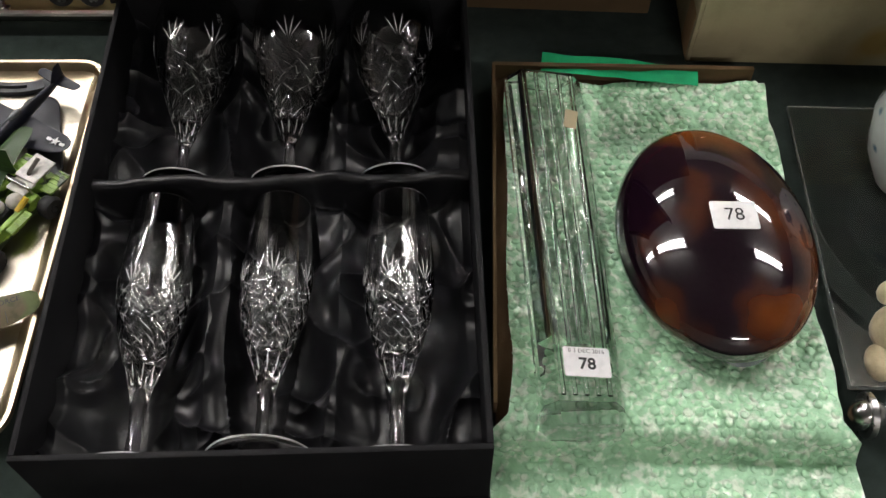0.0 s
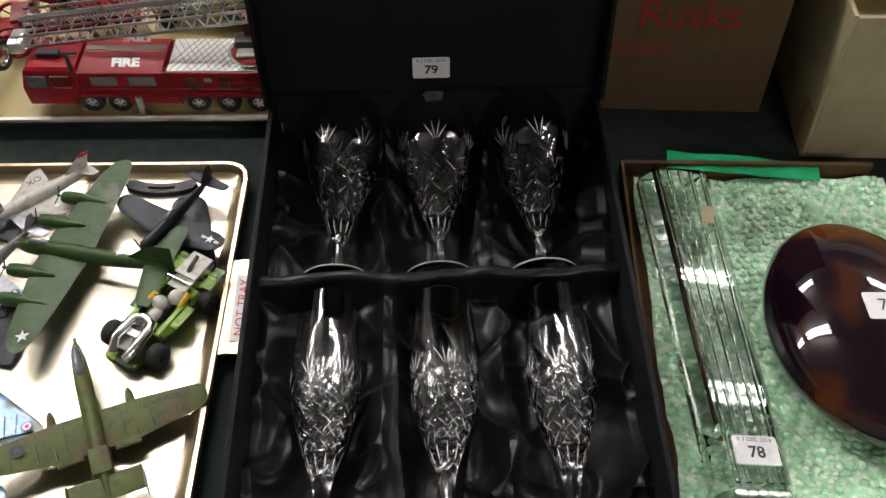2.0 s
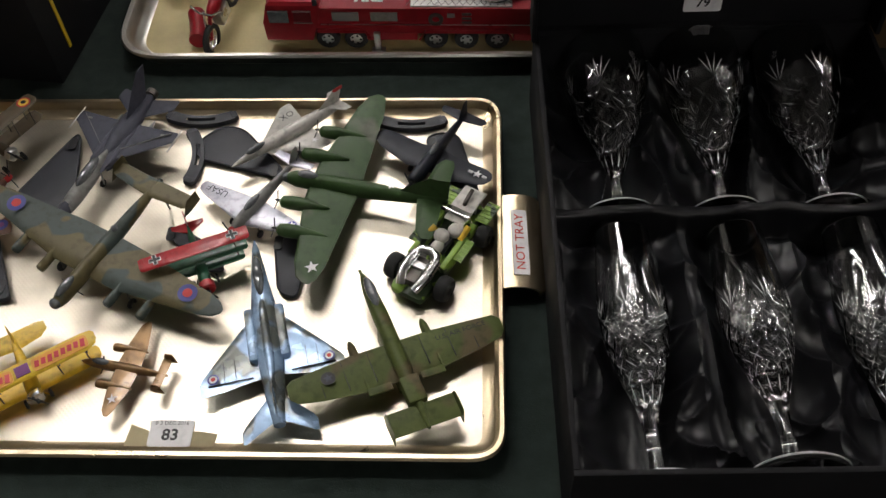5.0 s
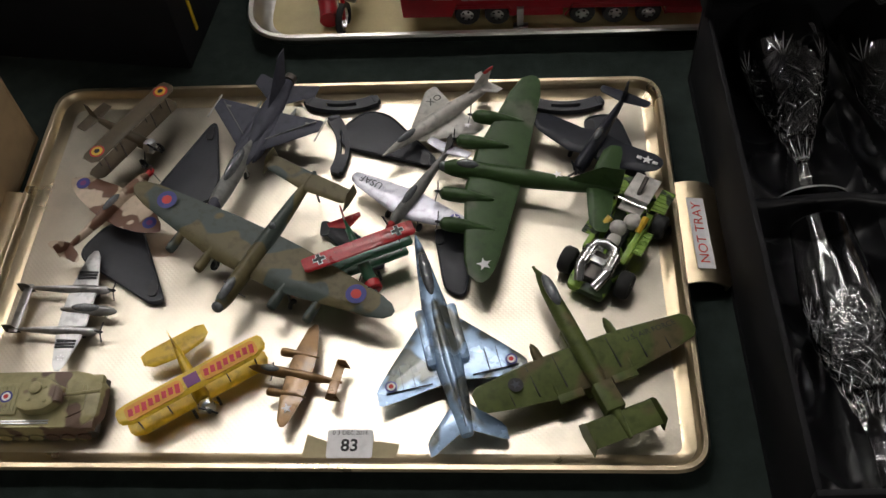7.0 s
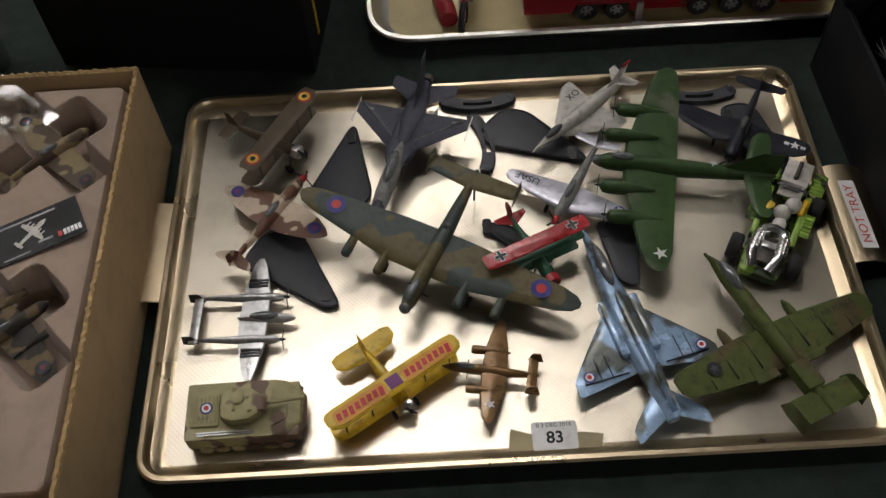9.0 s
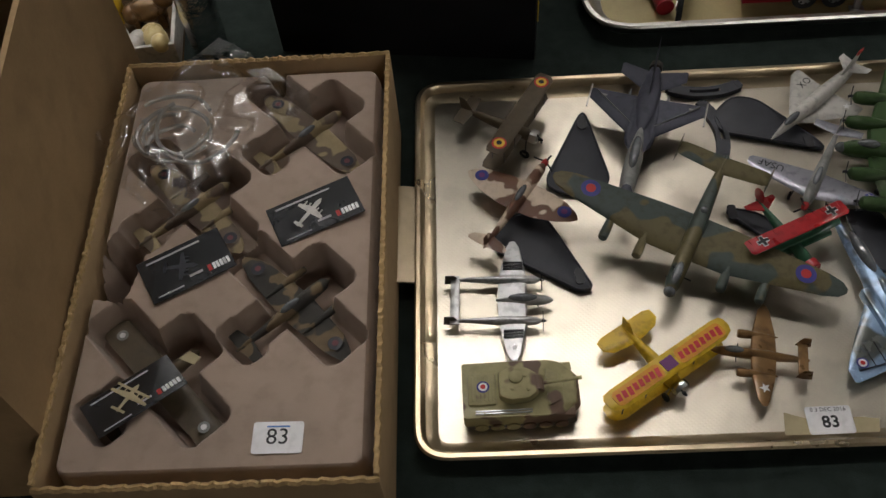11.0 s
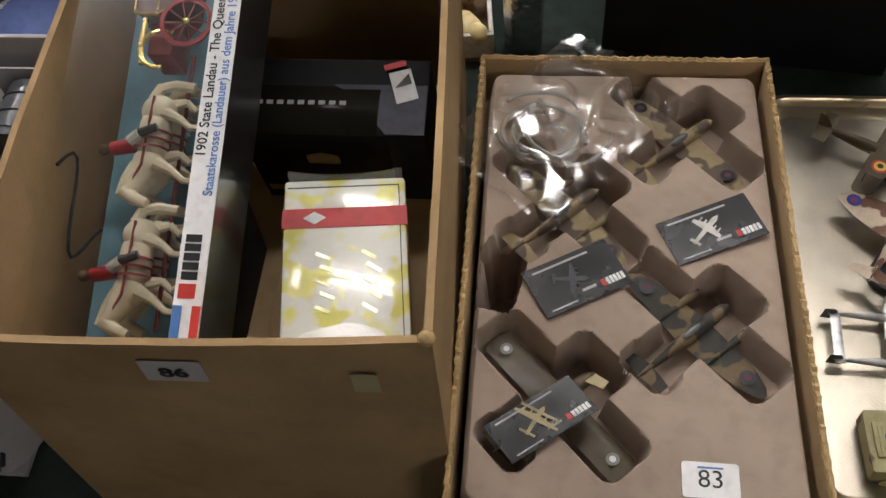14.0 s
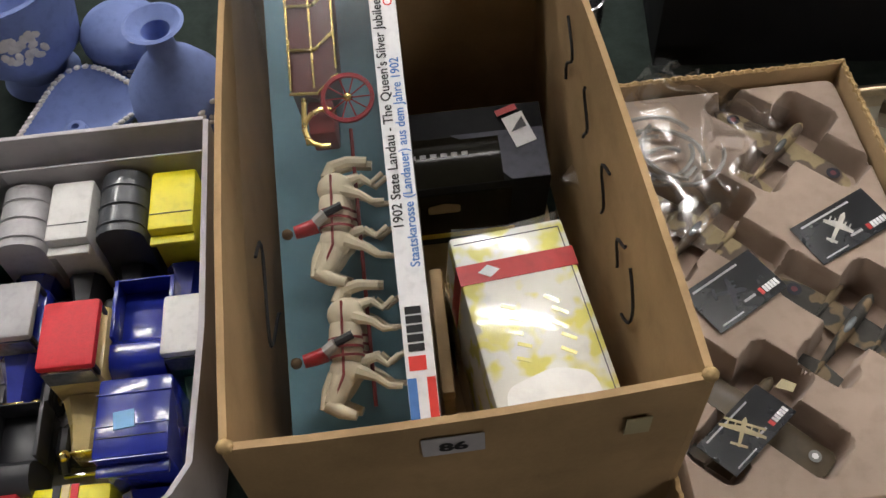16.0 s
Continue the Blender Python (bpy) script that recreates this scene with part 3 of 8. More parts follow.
for s in (-1, 1):
    part("panel_line", moved(box(-0.0002, -0.022, 0.0008, 0.0002, 0.022, 0.0023), pose(s * 0.026, 0.009, 0, 0, 0, s * 48)), M["grey_nose"], a)
    part("tail_marking", box(s * 0.036 - 0.002, -0.003, 0.0010, s * 0.036 + 0.002, -0.001, 0.0016), M["grey_nose"], a)
    part("intake_side", hull("slim", 0.046, -0.01, 0.008, 0.009, -0.002, s * 0.0085), M["grey_jet"], a)
    part("wingtip_missile", tube([(s * 0.0482, 0.013, 0), (s * 0.0482, -0.013, 0)], 0.0007, 6), M["offwhite"], a)
    part("pylon_bomb", hull("slim", 0.008, -0.014, 0.004, 0.004, -0.006, s * 0.027), M["grey_nose"], a)
    part("pylon_tank", hull("slim", 0.018, -0.020, 0.005, 0.005, -0.006, s * 0.016), M["grey_nose"], a)
    part("undercarriage_leg", tube([(s * 0.006, -0.005, -0.004), (s * 0.011, -0.006, -0.021)], 0.0009, 6), M["steel"], a)
    wheel(a, s * 0.012, -0.006, -0.0238, 0.004, 0.0025)
part("nose_leg", tube([(0, 0.045, -0.005), (0, 0.047, -0.021)], 0.0008, 6), M["steel"], a)
wheel(a, 0.001, 0.047, -0.0238, 0.0035, 0.002)

# blue-grey jet
a, yn, yt = aircraft("toy_naval_jet", "glossy blue and grey camouflaged die-cast jet", (-0.4545, 0.3095), (-0.484, 0.428), (-0.441, 0.262), 0.0175)
part("fuselage", hull("jet", yn, yt + 0.004, 0.020, 0.017), M["blue_camo"], a)
part("wing", wing_mesh([(0, 0.056, -0.004, -0.002, 0.004), (0.012, 0.048, -0.005, -0.002, 0.0035), (0.036, 0.021, -0.009, -0.002, 0.002), (0.050, 0.004, -0.011, -0.001, 0.0012), (0.0525, 0.000, -0.010, -0.001, 0.0008)]), M["blue_camo"], a)
part("tailplane", wing_mesh([(0, yt + 0.032, yt + 0.008, 0.002, 0.002), (0.024, yt + 0.010, yt - 0.003, -0.004, 0.001), (0.0265, yt + 0.006, yt - 0.003, -0.0045, 0.0006)]), M["blue_camo"], a)
part("tail_fin", fin_mesh(yt + 0.050, yt + 0.008, yt + 0.014, yt + 0.002, 0.005, 0.022, 0, 0.002), M["blue_camo"], a)
part("spine", hull("slim", 0.060, yt + 0.02, 0.007, 0.007, 0.008), M["blue_camo"], a)
part("canopy", ball((0, yn * 0.66, 0.008), 0.0042, 0.019, 0.005), M["canopy"], a)
for s in (-1, 1):
    part("air_intake", moved(box(-0.0035, -0.026, -0.005, 0.0035, 0.020, 0.005, 0.002), pose(s * 0.0115, 0.034, 0.000)), M["blue_camo"], a)
    roundel(a, s * 0.042, 0.001, 0.0016, 0.0042, RW)
    for k in (0.026, 0.034):
        part("panel_line", box(s * k - 0.0002, -0.004, 0.0005, s * k + 0.0002, 0.014, 0.00155 - (k - 0.026) * 0.06), M["ink"], a)
    part("flap_line", box(min(s * 0.014, s * 0.046), -0.0034, -0.001, max(s * 0.014, s * 0.046), -0.003, 0.0006), M["ink"], a)
part("belly_tank", hull("slim", 0.03, -0.04, 0.009, 0.007, -0.0098), M["grey_nose"], a)

# green straight-winged attack aircraft
a, yn, yt = aircraft("toy_attack_aircraft", "green and brown die-cast aircraft with twin tail fins", (-0.3635, 0.317), (-0.397, 0.391), (-0.340, 0.260), 0.0225, 0, 3)
part("fuselage", hull("slim", yn, yt, 0.0125, 0.013, 0.002), M["green_camo"], a)
part("wing", wing_mesh([(0, 0.016, -0.017, -0.003, 0.0062), (0.03, 0.016, -0.017, -0.003, 0.006), (0.062, 0.012, -0.013, -0.001, 0.0045), (0.077, 0.010, -0.010, 0.0, 0.0035), (0.0815, 0.006, -0.005, 0.0, 0.0012)]), M["green_camo"], a)
part("tailplane", wing_mesh([(0, yt + 0.020, yt + 0.001, 0.003, 0.003), (0.0245, yt + 0.020, yt + 0.001, 0.003, 0.0025)]), M["green_camo"], a)
part("tail_boom", box(-0.007, yt + 0.020, -0.003, 0.007, -0.020, 0.0085, 0.0015), M["green_camo"], a)
for s in (-1, 1):
    part("tail_fin", fin_mesh(yt + 0.023, yt - 0.001, yt + 0.017, yt + 0.0, -0.004, 0.012, s * 0.025, 0.002), M["green_camo"], a)
    part("wheel_pod", hull("slim", 0.029, -0.016, 0.007, 0.008, -0.004, s * 0.028), M["green_camo"], a)
    part("flap", box(s * 0.02 - 0.009, -0.021, -0.004, s * 0.02 + 0.009, -0.015, -0.0018, 0.0006), M["green_camo"], a)
    part("pylon", box(s * 0.045 - 0.0012, -0.004, -0.0160, s * 0.045 + 0.0012, 0.008, -0.003, 0.0004), M["green_camo"], a)
    for k in (0.02, 0.04, 0.058):
        part("panel_line", box(s * k - 0.0002, -0.012, -0.002, s * k + 0.0002, 0.012, 0.00085), M["ink"], a)
part("canopy", ball((0, yn * 0.70, 0.0085), 0.0042, 0.014, 0.0045), M["canopy"], a)
part("gun_barrel", tube([(0, yn - 0.004, -0.001), (0, yn + 0.004, -0.0012)], 0.0012, 8), M["green_camo"], a)
part("belly", box(-0.006, -0.02, -0.0175, 0.006, 0.03, -0.002, 0.002), M["green_camo"], a)
roundel(a, -0.052, 0.001, 0.0022, 0.0052, ((1, M["ink"]),))
part("star_insignia", star(0.0038, 0), M["grey_jet"], a, "", pose(-0.052, 0.001, 0.0027))
letters("U.S. AIR FORCE", 0.0058, M["ink"], a, pose(0.050, 0.004, 0.0026), "wing_lettering")

# silver twin-boom fighter
a, yn, yt = aircraft("toy_twin_boom_fighter", "silver die-cast twin-boom fighter with striped wings", (-0.7315, 0.3655), (-0.703, 0.3645), (-0.7805, 0.3675), 0.0135)
part("nacelle", hull("slim", yn, -0.014, 0.0075, 0.009), M["alu"], a)
part("wing", wing_mesh([(0, 0.009, -0.013, 0, 0.003), (0.02, 0.009, -0.012, 0, 0.0026), (0.046, 0.004, -0.006, 0.002, 0.0014), (0.0515, 0.001, -0.003, 0.002, 0.0007)]), M["alu"], a)
part("tailplane", wing_mesh([(0, yt + 0.008, yt + 0.001, 0.001, 0.0015), (0.0205, yt + 0.008, yt + 0.001, 0.001, 0.0014)]), M["alu"], a)
part("canopy", ball((0, 0.006, 0.004), 0.0032, 0.011, 0.003), M["canopy"], a)
for s in (-1, 1):
    bo = part("boom", hull("fighter", 0.020, yt, 0.007, 0.0075, 0, s * 0.0178), M["alu"], a)
    propeller(bo, s * 0.0178, 0.0205, 0, 0.0085)
    part("tail_fin", fin_mesh(yt + 0.008, yt - 0.004, yt + 0.005, yt - 0.003, -0.0045, 0.0065, s * 0.0178, 0.0012), M["gun"], a)
    for k in (0.027, 0.0295, 0.032):
        part("black_stripe", box(s * k - 0.0008, -0.0085, 0.0, s * k + 0.0008, 0.006, 0.0026), M["ink"], a)
    part("undercarriage_leg", tube([(s * 0.0178, 0.004, -0.002), (s * 0.0178, 0.005, -0.0075)], 0.0007, 6), M["gun"], a)
    wheel(a, s * 0.0178, 0.005, -0.0093, 0.003, 0.002)
part("nose_leg", tube([(0, yn - 0.012, -0.002), (0, yn - 0.011, -0.0092)], 0.0006, 6), M["gun"], a)
insignia(a, 0.041, -0.001, 0.0032, 0.003, 90)

# yellow biplane
a, yn, yt = aircraft("toy_stunt_biplane", "bright yellow die-cast biplane with red print", (-0.6295, 0.299), (-0.620, 0.286), (-0.655, 0.339), 0.0135)
part("fuselage", hull("radial", yn - 0.006, yt, 0.011, 0.012, 0.002), M["yellow"], a)
for z, k in ((0.0165, 1.0), (-0.003, 0.96)):
    part("wing", wing_mesh([(0, 0.008, -0.009, z, 0.002), (0.045 * k, 0.008, -0.009, z, 0.0018), (0.052 * k, 0.005, -0.008, z, 0.0012), (0.054 * k, 0.001, -0.005, z, 0.0006)]), M["yellow"], a)
for s in (-1, 1):
    part("print_panel", prism(rounded([(s * 0.0275 + u * 0.0205, v * 0.0058) for u, v in ((-1, -1), (1, -1), (1, 1), (-1, 1))], 0.004, 4), 0.0172, 0.0180), M["amberprint"], a, "orange printed panel")
    for i in range(8):
        tall = (0.0042, 0.0026, 0.0026, 0.0028, 0.0026, 0.0036, 0.0026, 0.0026)[i if s > 0 else i]
        part("print_bar", moved(box(-0.0016, -0.0028, 0.0181, 0.0016, tall, 0.0184), pose(s * 0.0275 - 0.0168 + i * 0.0048, 0, 0, 0, 0, -12)), M["rred"], a)
    struts(a, (s * 0.022, s * 0.043), 0.004, -0.003, 0.0165)
    struts(a, (s * 0.022, s * 0.043), -0.005, -0.003, 0.0165)
    part("undercarriage_leg", tube([(s * 0.003, 0.009, -0.002), (s * 0.008, 0.011, -0.007)], 0.0007, 6), M["yellow"], a)
    wheel(a, s * 0.009, 0.011, -0.0093, 0.0035, 0.002)
part("tailplane", wing_mesh([(0, yt + 0.017, yt - 0.001, 0.003, 0.0018), (0.019, yt + 0.014, yt - 0.001, 0.003, 0.0014), (0.0245, yt + 0.009, yt + 0.001, 0.003, 0.0008)]), M["yellow"], a)
part("tail_fin", fin_mesh(yt + 0.014, yt, yt + 0.007, yt - 0.001, 0.003, 0.015), M["yellow"], a)
part("engine", moved(lathe([(0.002, 0), (0.006, 0.001), (0.0065, 0.004), (0.006, 0.006), (0.004, 0.007)], 12, lambda q, z, r: 0.0006 * math.cos(9 * q)), pose(0, yn - 0.0055, 0.002, -90)), M["chrome"], a, "chromed radial engine")
propeller(a, 0, yn + 0.002, 0.002, 0.010, 2)
part("purple_patch", box(-0.005, -0.005, 0.017, 0.005, 0.004, 0.0182), M["purple"], a)
part("tail_skid", tube([(0, yt + 0.006, 0.002), (0, yt + 0.005, -0.0093)], 0.0006, 6), M["gun"], a)

# bronze twin-engined bomber
a, yn, yt = aircraft("toy_medium_bomber", "small bronze-brown twin-engined toy bomber", (-0.5605, 0.3105), (-0.596, 0.322), (-0.529, 0.309), 0.0155)
part("fuselage", hull("slim", yn, yt, 0.0075, 0.009), M["brown"], a)
part("wing", wing_mesh([(0, 0.009, -0.009, 0.001, 0.003), (0.018, 0.008, -0.008, 0.001, 0.0026), (0.036, 0.004, -0.004, 0.002, 0.0014), (0.040, 0.001, -0.002, 0.002, 0.0008)]), M["brown"], a)
part("tailplane", wing_mesh([(0, yt + 0.008, yt + 0.001, 0.002, 0.0015), (0.0125, yt + 0.008, yt + 0.001, 0.002, 0.0012)]), M["brown"], a)
for s in (-1, 1):
    part("tail_fin", fin_mesh(yt + 0.009, yt - 0.002, yt + 0.006, yt, -0.002, 0.009, s * 0.0128), M["brown"], a)
    e = part("engine", moved(hull("radial", 0.018, -0.010, 0.0065, 0.0065), pose(s * 0.0155, 0, 0)), M["brown"], a)
    propeller(e, 0, 0.0185, 0, 0.0075)
    part("undercarriage_leg", tube([(s * 0.0155, 0, -0.002), (s * 0.0155, 0.001, -0.0095)], 0.0006, 6), M["gun"], a)
    wheel(a, s * 0.0155, 0.001, -0.0113, 0.003, 0.002)
insignia(a, -0.027, -0.0005, 0.0037, 0.004, 80)
part("canopy", ball((0, yn * 0.55, 0.004), 0.0025, 0.007, 0.0025), M["canopy"], a)

# desert fighter
a, yn, yt = aircraft("toy_desert_fighter", "sand and brown camouflaged die-cast fighter", (-0.7205, 0.4555), (-0.705, 0.489), (-0.757, 0.408), 0.0245)
part("fuselage", hull("fighter", yn, yt, 0.0095, 0.0115), M["desert"], a)
part("wing", wing_mesh([(0, 0.015, -0.016, -0.002, 0.003), (0.015, 0.0145, -0.015, -0.002, 0.0028), (0.034, 0.010, -0.011, 0.0, 0.002), (0.045, 0.004, -0.006, 0.001, 0.0012), (0.049, -0.0005, -0.002, 0.001, 0.0006)]), M["desert"], a)
part("tailplane", wing_mesh([(0, yt + 0.013, yt + 0.001, 0.002, 0.0015), (0.013, yt + 0.009, yt + 0.002, 0.002, 0.001), (0.016, yt + 0.006, yt + 0.003, 0.002, 0.0006)]), M["desert"], a)
part("tail_fin", fin_mesh(yt + 0.014, yt, yt + 0.007, yt, 0.002, 0.014), M["desert"], a)
part("spinner", ball((0, yn, 0), 0.0028, 0.005, 0.0028, 10, 8), M["rred"], a)
propeller(a, 0, yn + 0.002, 0, 0.011)
part("canopy", ball((0, -0.003, 0.0062), 0.0026, 0.009, 0.003), M["canopy"], a)
for s in (-1, 1):
    roundel(a, s * 0.037, 0, 0.0019, 0.0055, ((1, M["rblue"]), (0.45, M["purple"])))
    part("undercarriage_leg", tube([(s * 0.010, 0.008, -0.003), (s * 0.013, 0.010, -0.017)], 0.0007, 6), M["gun"], a)
    wheel(a, s * 0.0135, 0.010, -0.0203, 0.0035, 0.002)

# drab biplane
a, yn, yt = aircraft("toy_scout_biplane", "drab brown die-cast biplane with ringed roundels", (-0.718, 0.523), (-0.703, 0.5155), (-0.766, 0.553), 0.022)
part("fuselage", hull("radial", yn - 0.008, yt, 0.010, 0.0115, 0), M["drab"], a)
for z, dy in ((0.023, 0.0), (0.001, -0.004)):
    part("wing", wing_mesh([(0, 0.008 + dy, -0.008 + dy, z, 0.0018), (0.043, 0.008 + dy, -0.008 + dy, z, 0.0016), (0.0475, 0.004 + dy, -0.006 + dy, z, 0.0008)]), M["drab"], a)
for s in (-1, 1):
    roundel(a, s * 0.037, 0, 0.0243, 0.006, BE)
    struts(a, (s * 0.018, s * 0.036), 0.004, 0.001, 0.023)
    struts(a, (s * 0.018, s * 0.036), -0.007, 0.001, 0.023)
    part("undercarriage_leg", tube([(s * 0.003, 0.007, -0.004), (s * 0.009, 0.009, -0.014)], 0.0006, 6), M["gun"], a)
    wheel(a, s * 0.010, 0.009, -0.0178, 0.0045, 0.0018)
part("tailplane", wing_mesh([(0, yt + 0.013, yt, 0.002, 0.0014), (0.016, yt + 0.011, yt + 0.001, 0.002, 0.0008)]), M["drab"], a)
part("tail_fin", fin_mesh(yt + 0.012, yt, yt + 0.005, yt - 0.001, 0.002, 0.014), M["drab"], a)
part("engine", moved(lathe([(0.002, 0), (0.0058, 0.001), (0.006, 0.005), (0.005, 0.007), (0.002, 0.008)], 12, lambda q, z, r: 0.0007 * math.cos(7 * q)), pose(0, yn - 0.008, 0, -90)), M["steel"], a, "bare metal rotary engine")
propeller(a, 0, yn + 0.001, 0, 0.011, 2)

# white naval jet
a, yn, yt = aircraft("toy_white_jet", "off-white die-cast delta-winged jet", (-0.4665, 0.548), (-0.516, 0.505), (-0.430, 0.581), 0.019)
part("fuselage", hull("jet", yn, yt, 0.013, 0.013), M["offwhite"], a)
part("wing", wing_mesh([(0, 0.036, -0.014, -0.003, 0.003), (0.008, 0.030, -0.014, -0.003, 0.0026), (0.030, -0.002, -0.016, -0.002, 0.0012), (0.0325, -0.006, -0.015, -0.002, 0.0007)]), M["offwhite"], a)
part("tailplane", wing_mesh([(0, yt + 0.016, yt, 0.004, 0.0014), (0.014, yt + 0.004, yt - 0.003, 0.004, 0.0007)]), M["offwhite"], a)
part("tail_fin", fin_mesh(yt + 0.026, yt + 0.002, yt + 0.006, yt - 0.003, 0.004, 0.019), M["offwhite"], a)
part("fin_stripe", fin_mesh(yt + 0.007, yt - 0.0035, yt + 0.006, yt - 0.004, 0.0165, 0.0195, 0, 0.0022), M["rred"], a)
part("canopy", ball((0, yn * 0.60, 0.0045), 0.003, 0.010, 0.0035), M["canopy"], a)
for s in (-1, 1):
    part("undercarriage_leg", tube([(s * 0.007, 0, -0.004), (s * 0.009, 0, -0.0125)], 0.0007, 6), M["steel"], a)
    wheel(a, s * 0.0095, 0, -0.0148, 0.003, 0.002)
letters("XO", 0.009, M["ink"], a, pose(0.018, -0.004, 0.0007, 0, 0, -90), "tail_code")
insignia(a, -0.022, -0.006, 0.0006, 0.0035)

# silver fighter
a, yn, yt = aircraft("toy_silver_fighter", "silver die-cast fighter with dark code letters", (-0.4915, 0.457), (-0.5035, 0.435), (-0.458, 0.513), 0.020, 0, 2)
part("fuselage", hull("fighter", yn, yt, 0.0095, 0.012), M["grey_nose"], a)
part("wing", wing_mesh([(0, 0.015, -0.014, -0.003, 0.003), (0.045, 0.006, -0.008, 0, 0.0018), (0.052, 0.003, -0.007, 0.0, 0.001), (0.0542, 0.0, -0.005, 0.0, 0.0006)]), M["alu2"], a)
part("tailplane", wing_mesh([(0, yt + 0.013, yt + 0.002, 0.003, 0.0014), (0.019, yt + 0.009, yt + 0.002, 0.003, 0.0008)]), M["alu2"], a)
part("tail_fin", fin_mesh(yt + 0.014, yt, yt + 0.006, yt, 0.003, 0.015), M["grey_nose"], a)
part("spinner", ball((0, yn, 0), 0.0028, 0.005, 0.0028, 10, 8), M["rred"], a)
propeller(a, 0, yn + 0.002, 0, 0.011)
part("canopy", ball((0, -0.003, 0.0062), 0.0028, 0.010, 0.003), M["canopy"], a)
letters("USAF", 0.009, M["ink"], a, pose(0.036, -0.002, 0.0022), "wing_code")
roundel(a, -0.041, -0.002, 0.0018, 0.0042, ((1, M["rblue"]),))
insignia(a, -0.041, -0.002, 0.0023, 0.0036)
for s in (-1, 1):
    part("undercarriage_leg", tube([(s * 0.012, 0.008, -0.003), (s * 0.014, 0.010, -0.0125)], 0.0007, 6), M["gun"], a)
    wheel(a, s * 0.0145, 0.010, -0.0158, 0.0035, 0.002)

# red and green triplane
a, yn, yt = aircraft("toy_triplane", "red and dark green die-cast triplane with black crosses", (-0.523, 0.4015), (-0.510, 0.375), (-0.540, 0.442), 0.024)
part("fuselage", hull("radial", yn - 0.008, yt, 0.0095, 0.011, -0.002), M["dgreen"], a)
for i, (z, k, mm) in enumerate(((0.017, 1.0, M["red"]), (0.005, 0.92, M["dgreen"]), (-0.006, 0.82, M["dgreen"]))):
    part("wing", wing_mesh([(0, 0.007, -0.006, z, 0.0018), (0.0405 * k, 0.007, -0.006, z, 0.0016), (0.0425 * k, 0.005, -0.005, z, 0.0008)]), mm, a)
for s in (-1, 1):
    cr = part("white_cross", join(box(-0.0046, -0.0017, 0, 0.0046, 0.0017, 0.0004), box(-0.0017, -0.0046, 0, 0.0017, 0.0046, 0.00045)), M["white"], a, "", pose(s * 0.030, 0, 0.0181, 0, 0, 0))
    part("black_cross", join(box(-0.0042, -0.0011, 0.0004, 0.0042, 0.0011, 0.0008), box(-0.0011, -0.0042, 0.0004, 0.0011, 0.0042, 0.00085)), M["ink"], cr)
    struts(a, (s * 0.030,), 0.002, -0.006, 0.017)
    part("undercarriage_leg", tube([(s * 0.003, 0.007, -0.006), (s * 0.008, 0.009, -0.0165)], 0.0006, 6), M["gun"], a)
    wheel(a, s * 0.009, 0.009, -0.0198, 0.004, 0.0018)
for i in range(12):
    part("wing_rib", box(-0.0385 + i * 0.007 - 0.0003, -0.0055, 0.0172, -0.0385 + i * 0.007 + 0.0003, 0.0062, 0.0179), M["red"], a)
part("tailplane", wing_mesh([(0, yt + 0.014, yt + 0.002, 0.0, 0.0014), (0.013, yt + 0.006, yt + 0.002, 0.0, 0.0008)]), M["red"], a)
part("tail_fin", ball((0, yt + 0.002, 0.006), 0.0007, 0.006, 0.007, 10, 8), M["red"], a)
part("cowling", moved(lathe([(0.002, 0), (0.006, 0), (0.0062, 0.006), (0.005, 0.007), (0.002, 0.0065)], 14), pose(0, yn - 0.008, -0.002, -90)), M["red"], a)
propeller(a, 0, yn + 0.001, -0.002, 0.011, 2)

# navy fighter
a, yn, yt = aircraft("toy_naval_fighter", "very dark navy die-cast fighter with white star", (-0.3455, 0.511), (-0.361, 0.483), (-0.3165, 0.563), 0.0235)
part("fuselage", hull("radial", yn, yt, 0.0115, 0.0125), M["navy"], a)
part("wing", wing_mesh([(0, 0.013, -0.014, -0.002, 0.0032), (0.018, 0.013, -0.014, -0.006, 0.003), (0.046, 0.009, -0.011, -0.001, 0.002), (0.053, 0.005, -0.008, 0.0, 0.0012), (0.0555, 0.0, -0.004, 0.0, 0.0006)]), M["navy"], a)
part("tailplane", wing_mesh([(0, yt + 0.013, yt + 0.001, 0.002, 0.0015), (0.019, yt + 0.010, yt + 0.002, 0.002, 0.001), (0.0215, yt + 0.007, yt + 0.003, 0.002, 0.0006)]), M["navy"], a)
part("tail_fin", fin_mesh(yt + 0.016, yt, yt + 0.007, yt, 0.003, 0.016), M["navy"], a)
propeller(a, 0, yn + 0.002, 0, 0.012)
part("canopy", ball((0, -0.004, 0.0065), 0.0028, 0.007, 0.003), M["canopy"], a)
insignia(a, -0.043, -0.001, 0.0014, 0.0045, 190)
for s in (-1, 1):
    part("insignia_bar", box(-0.043 + s * 0.0065 - 0.002, -0.0022, 0.0003, -0.043 + s * 0.0065 + 0.002, 0.0002, 0.0013), M["white"], a)
    part("undercarriage_leg", tube([(s * 0.018, 0.006, -0.006), (s * 0.018, 0.007, -0.016)], 0.0007, 6), M["gun"], a)
    wheel(a, s * 0.018, 0.007, -0.0193, 0.0035, 0.002)

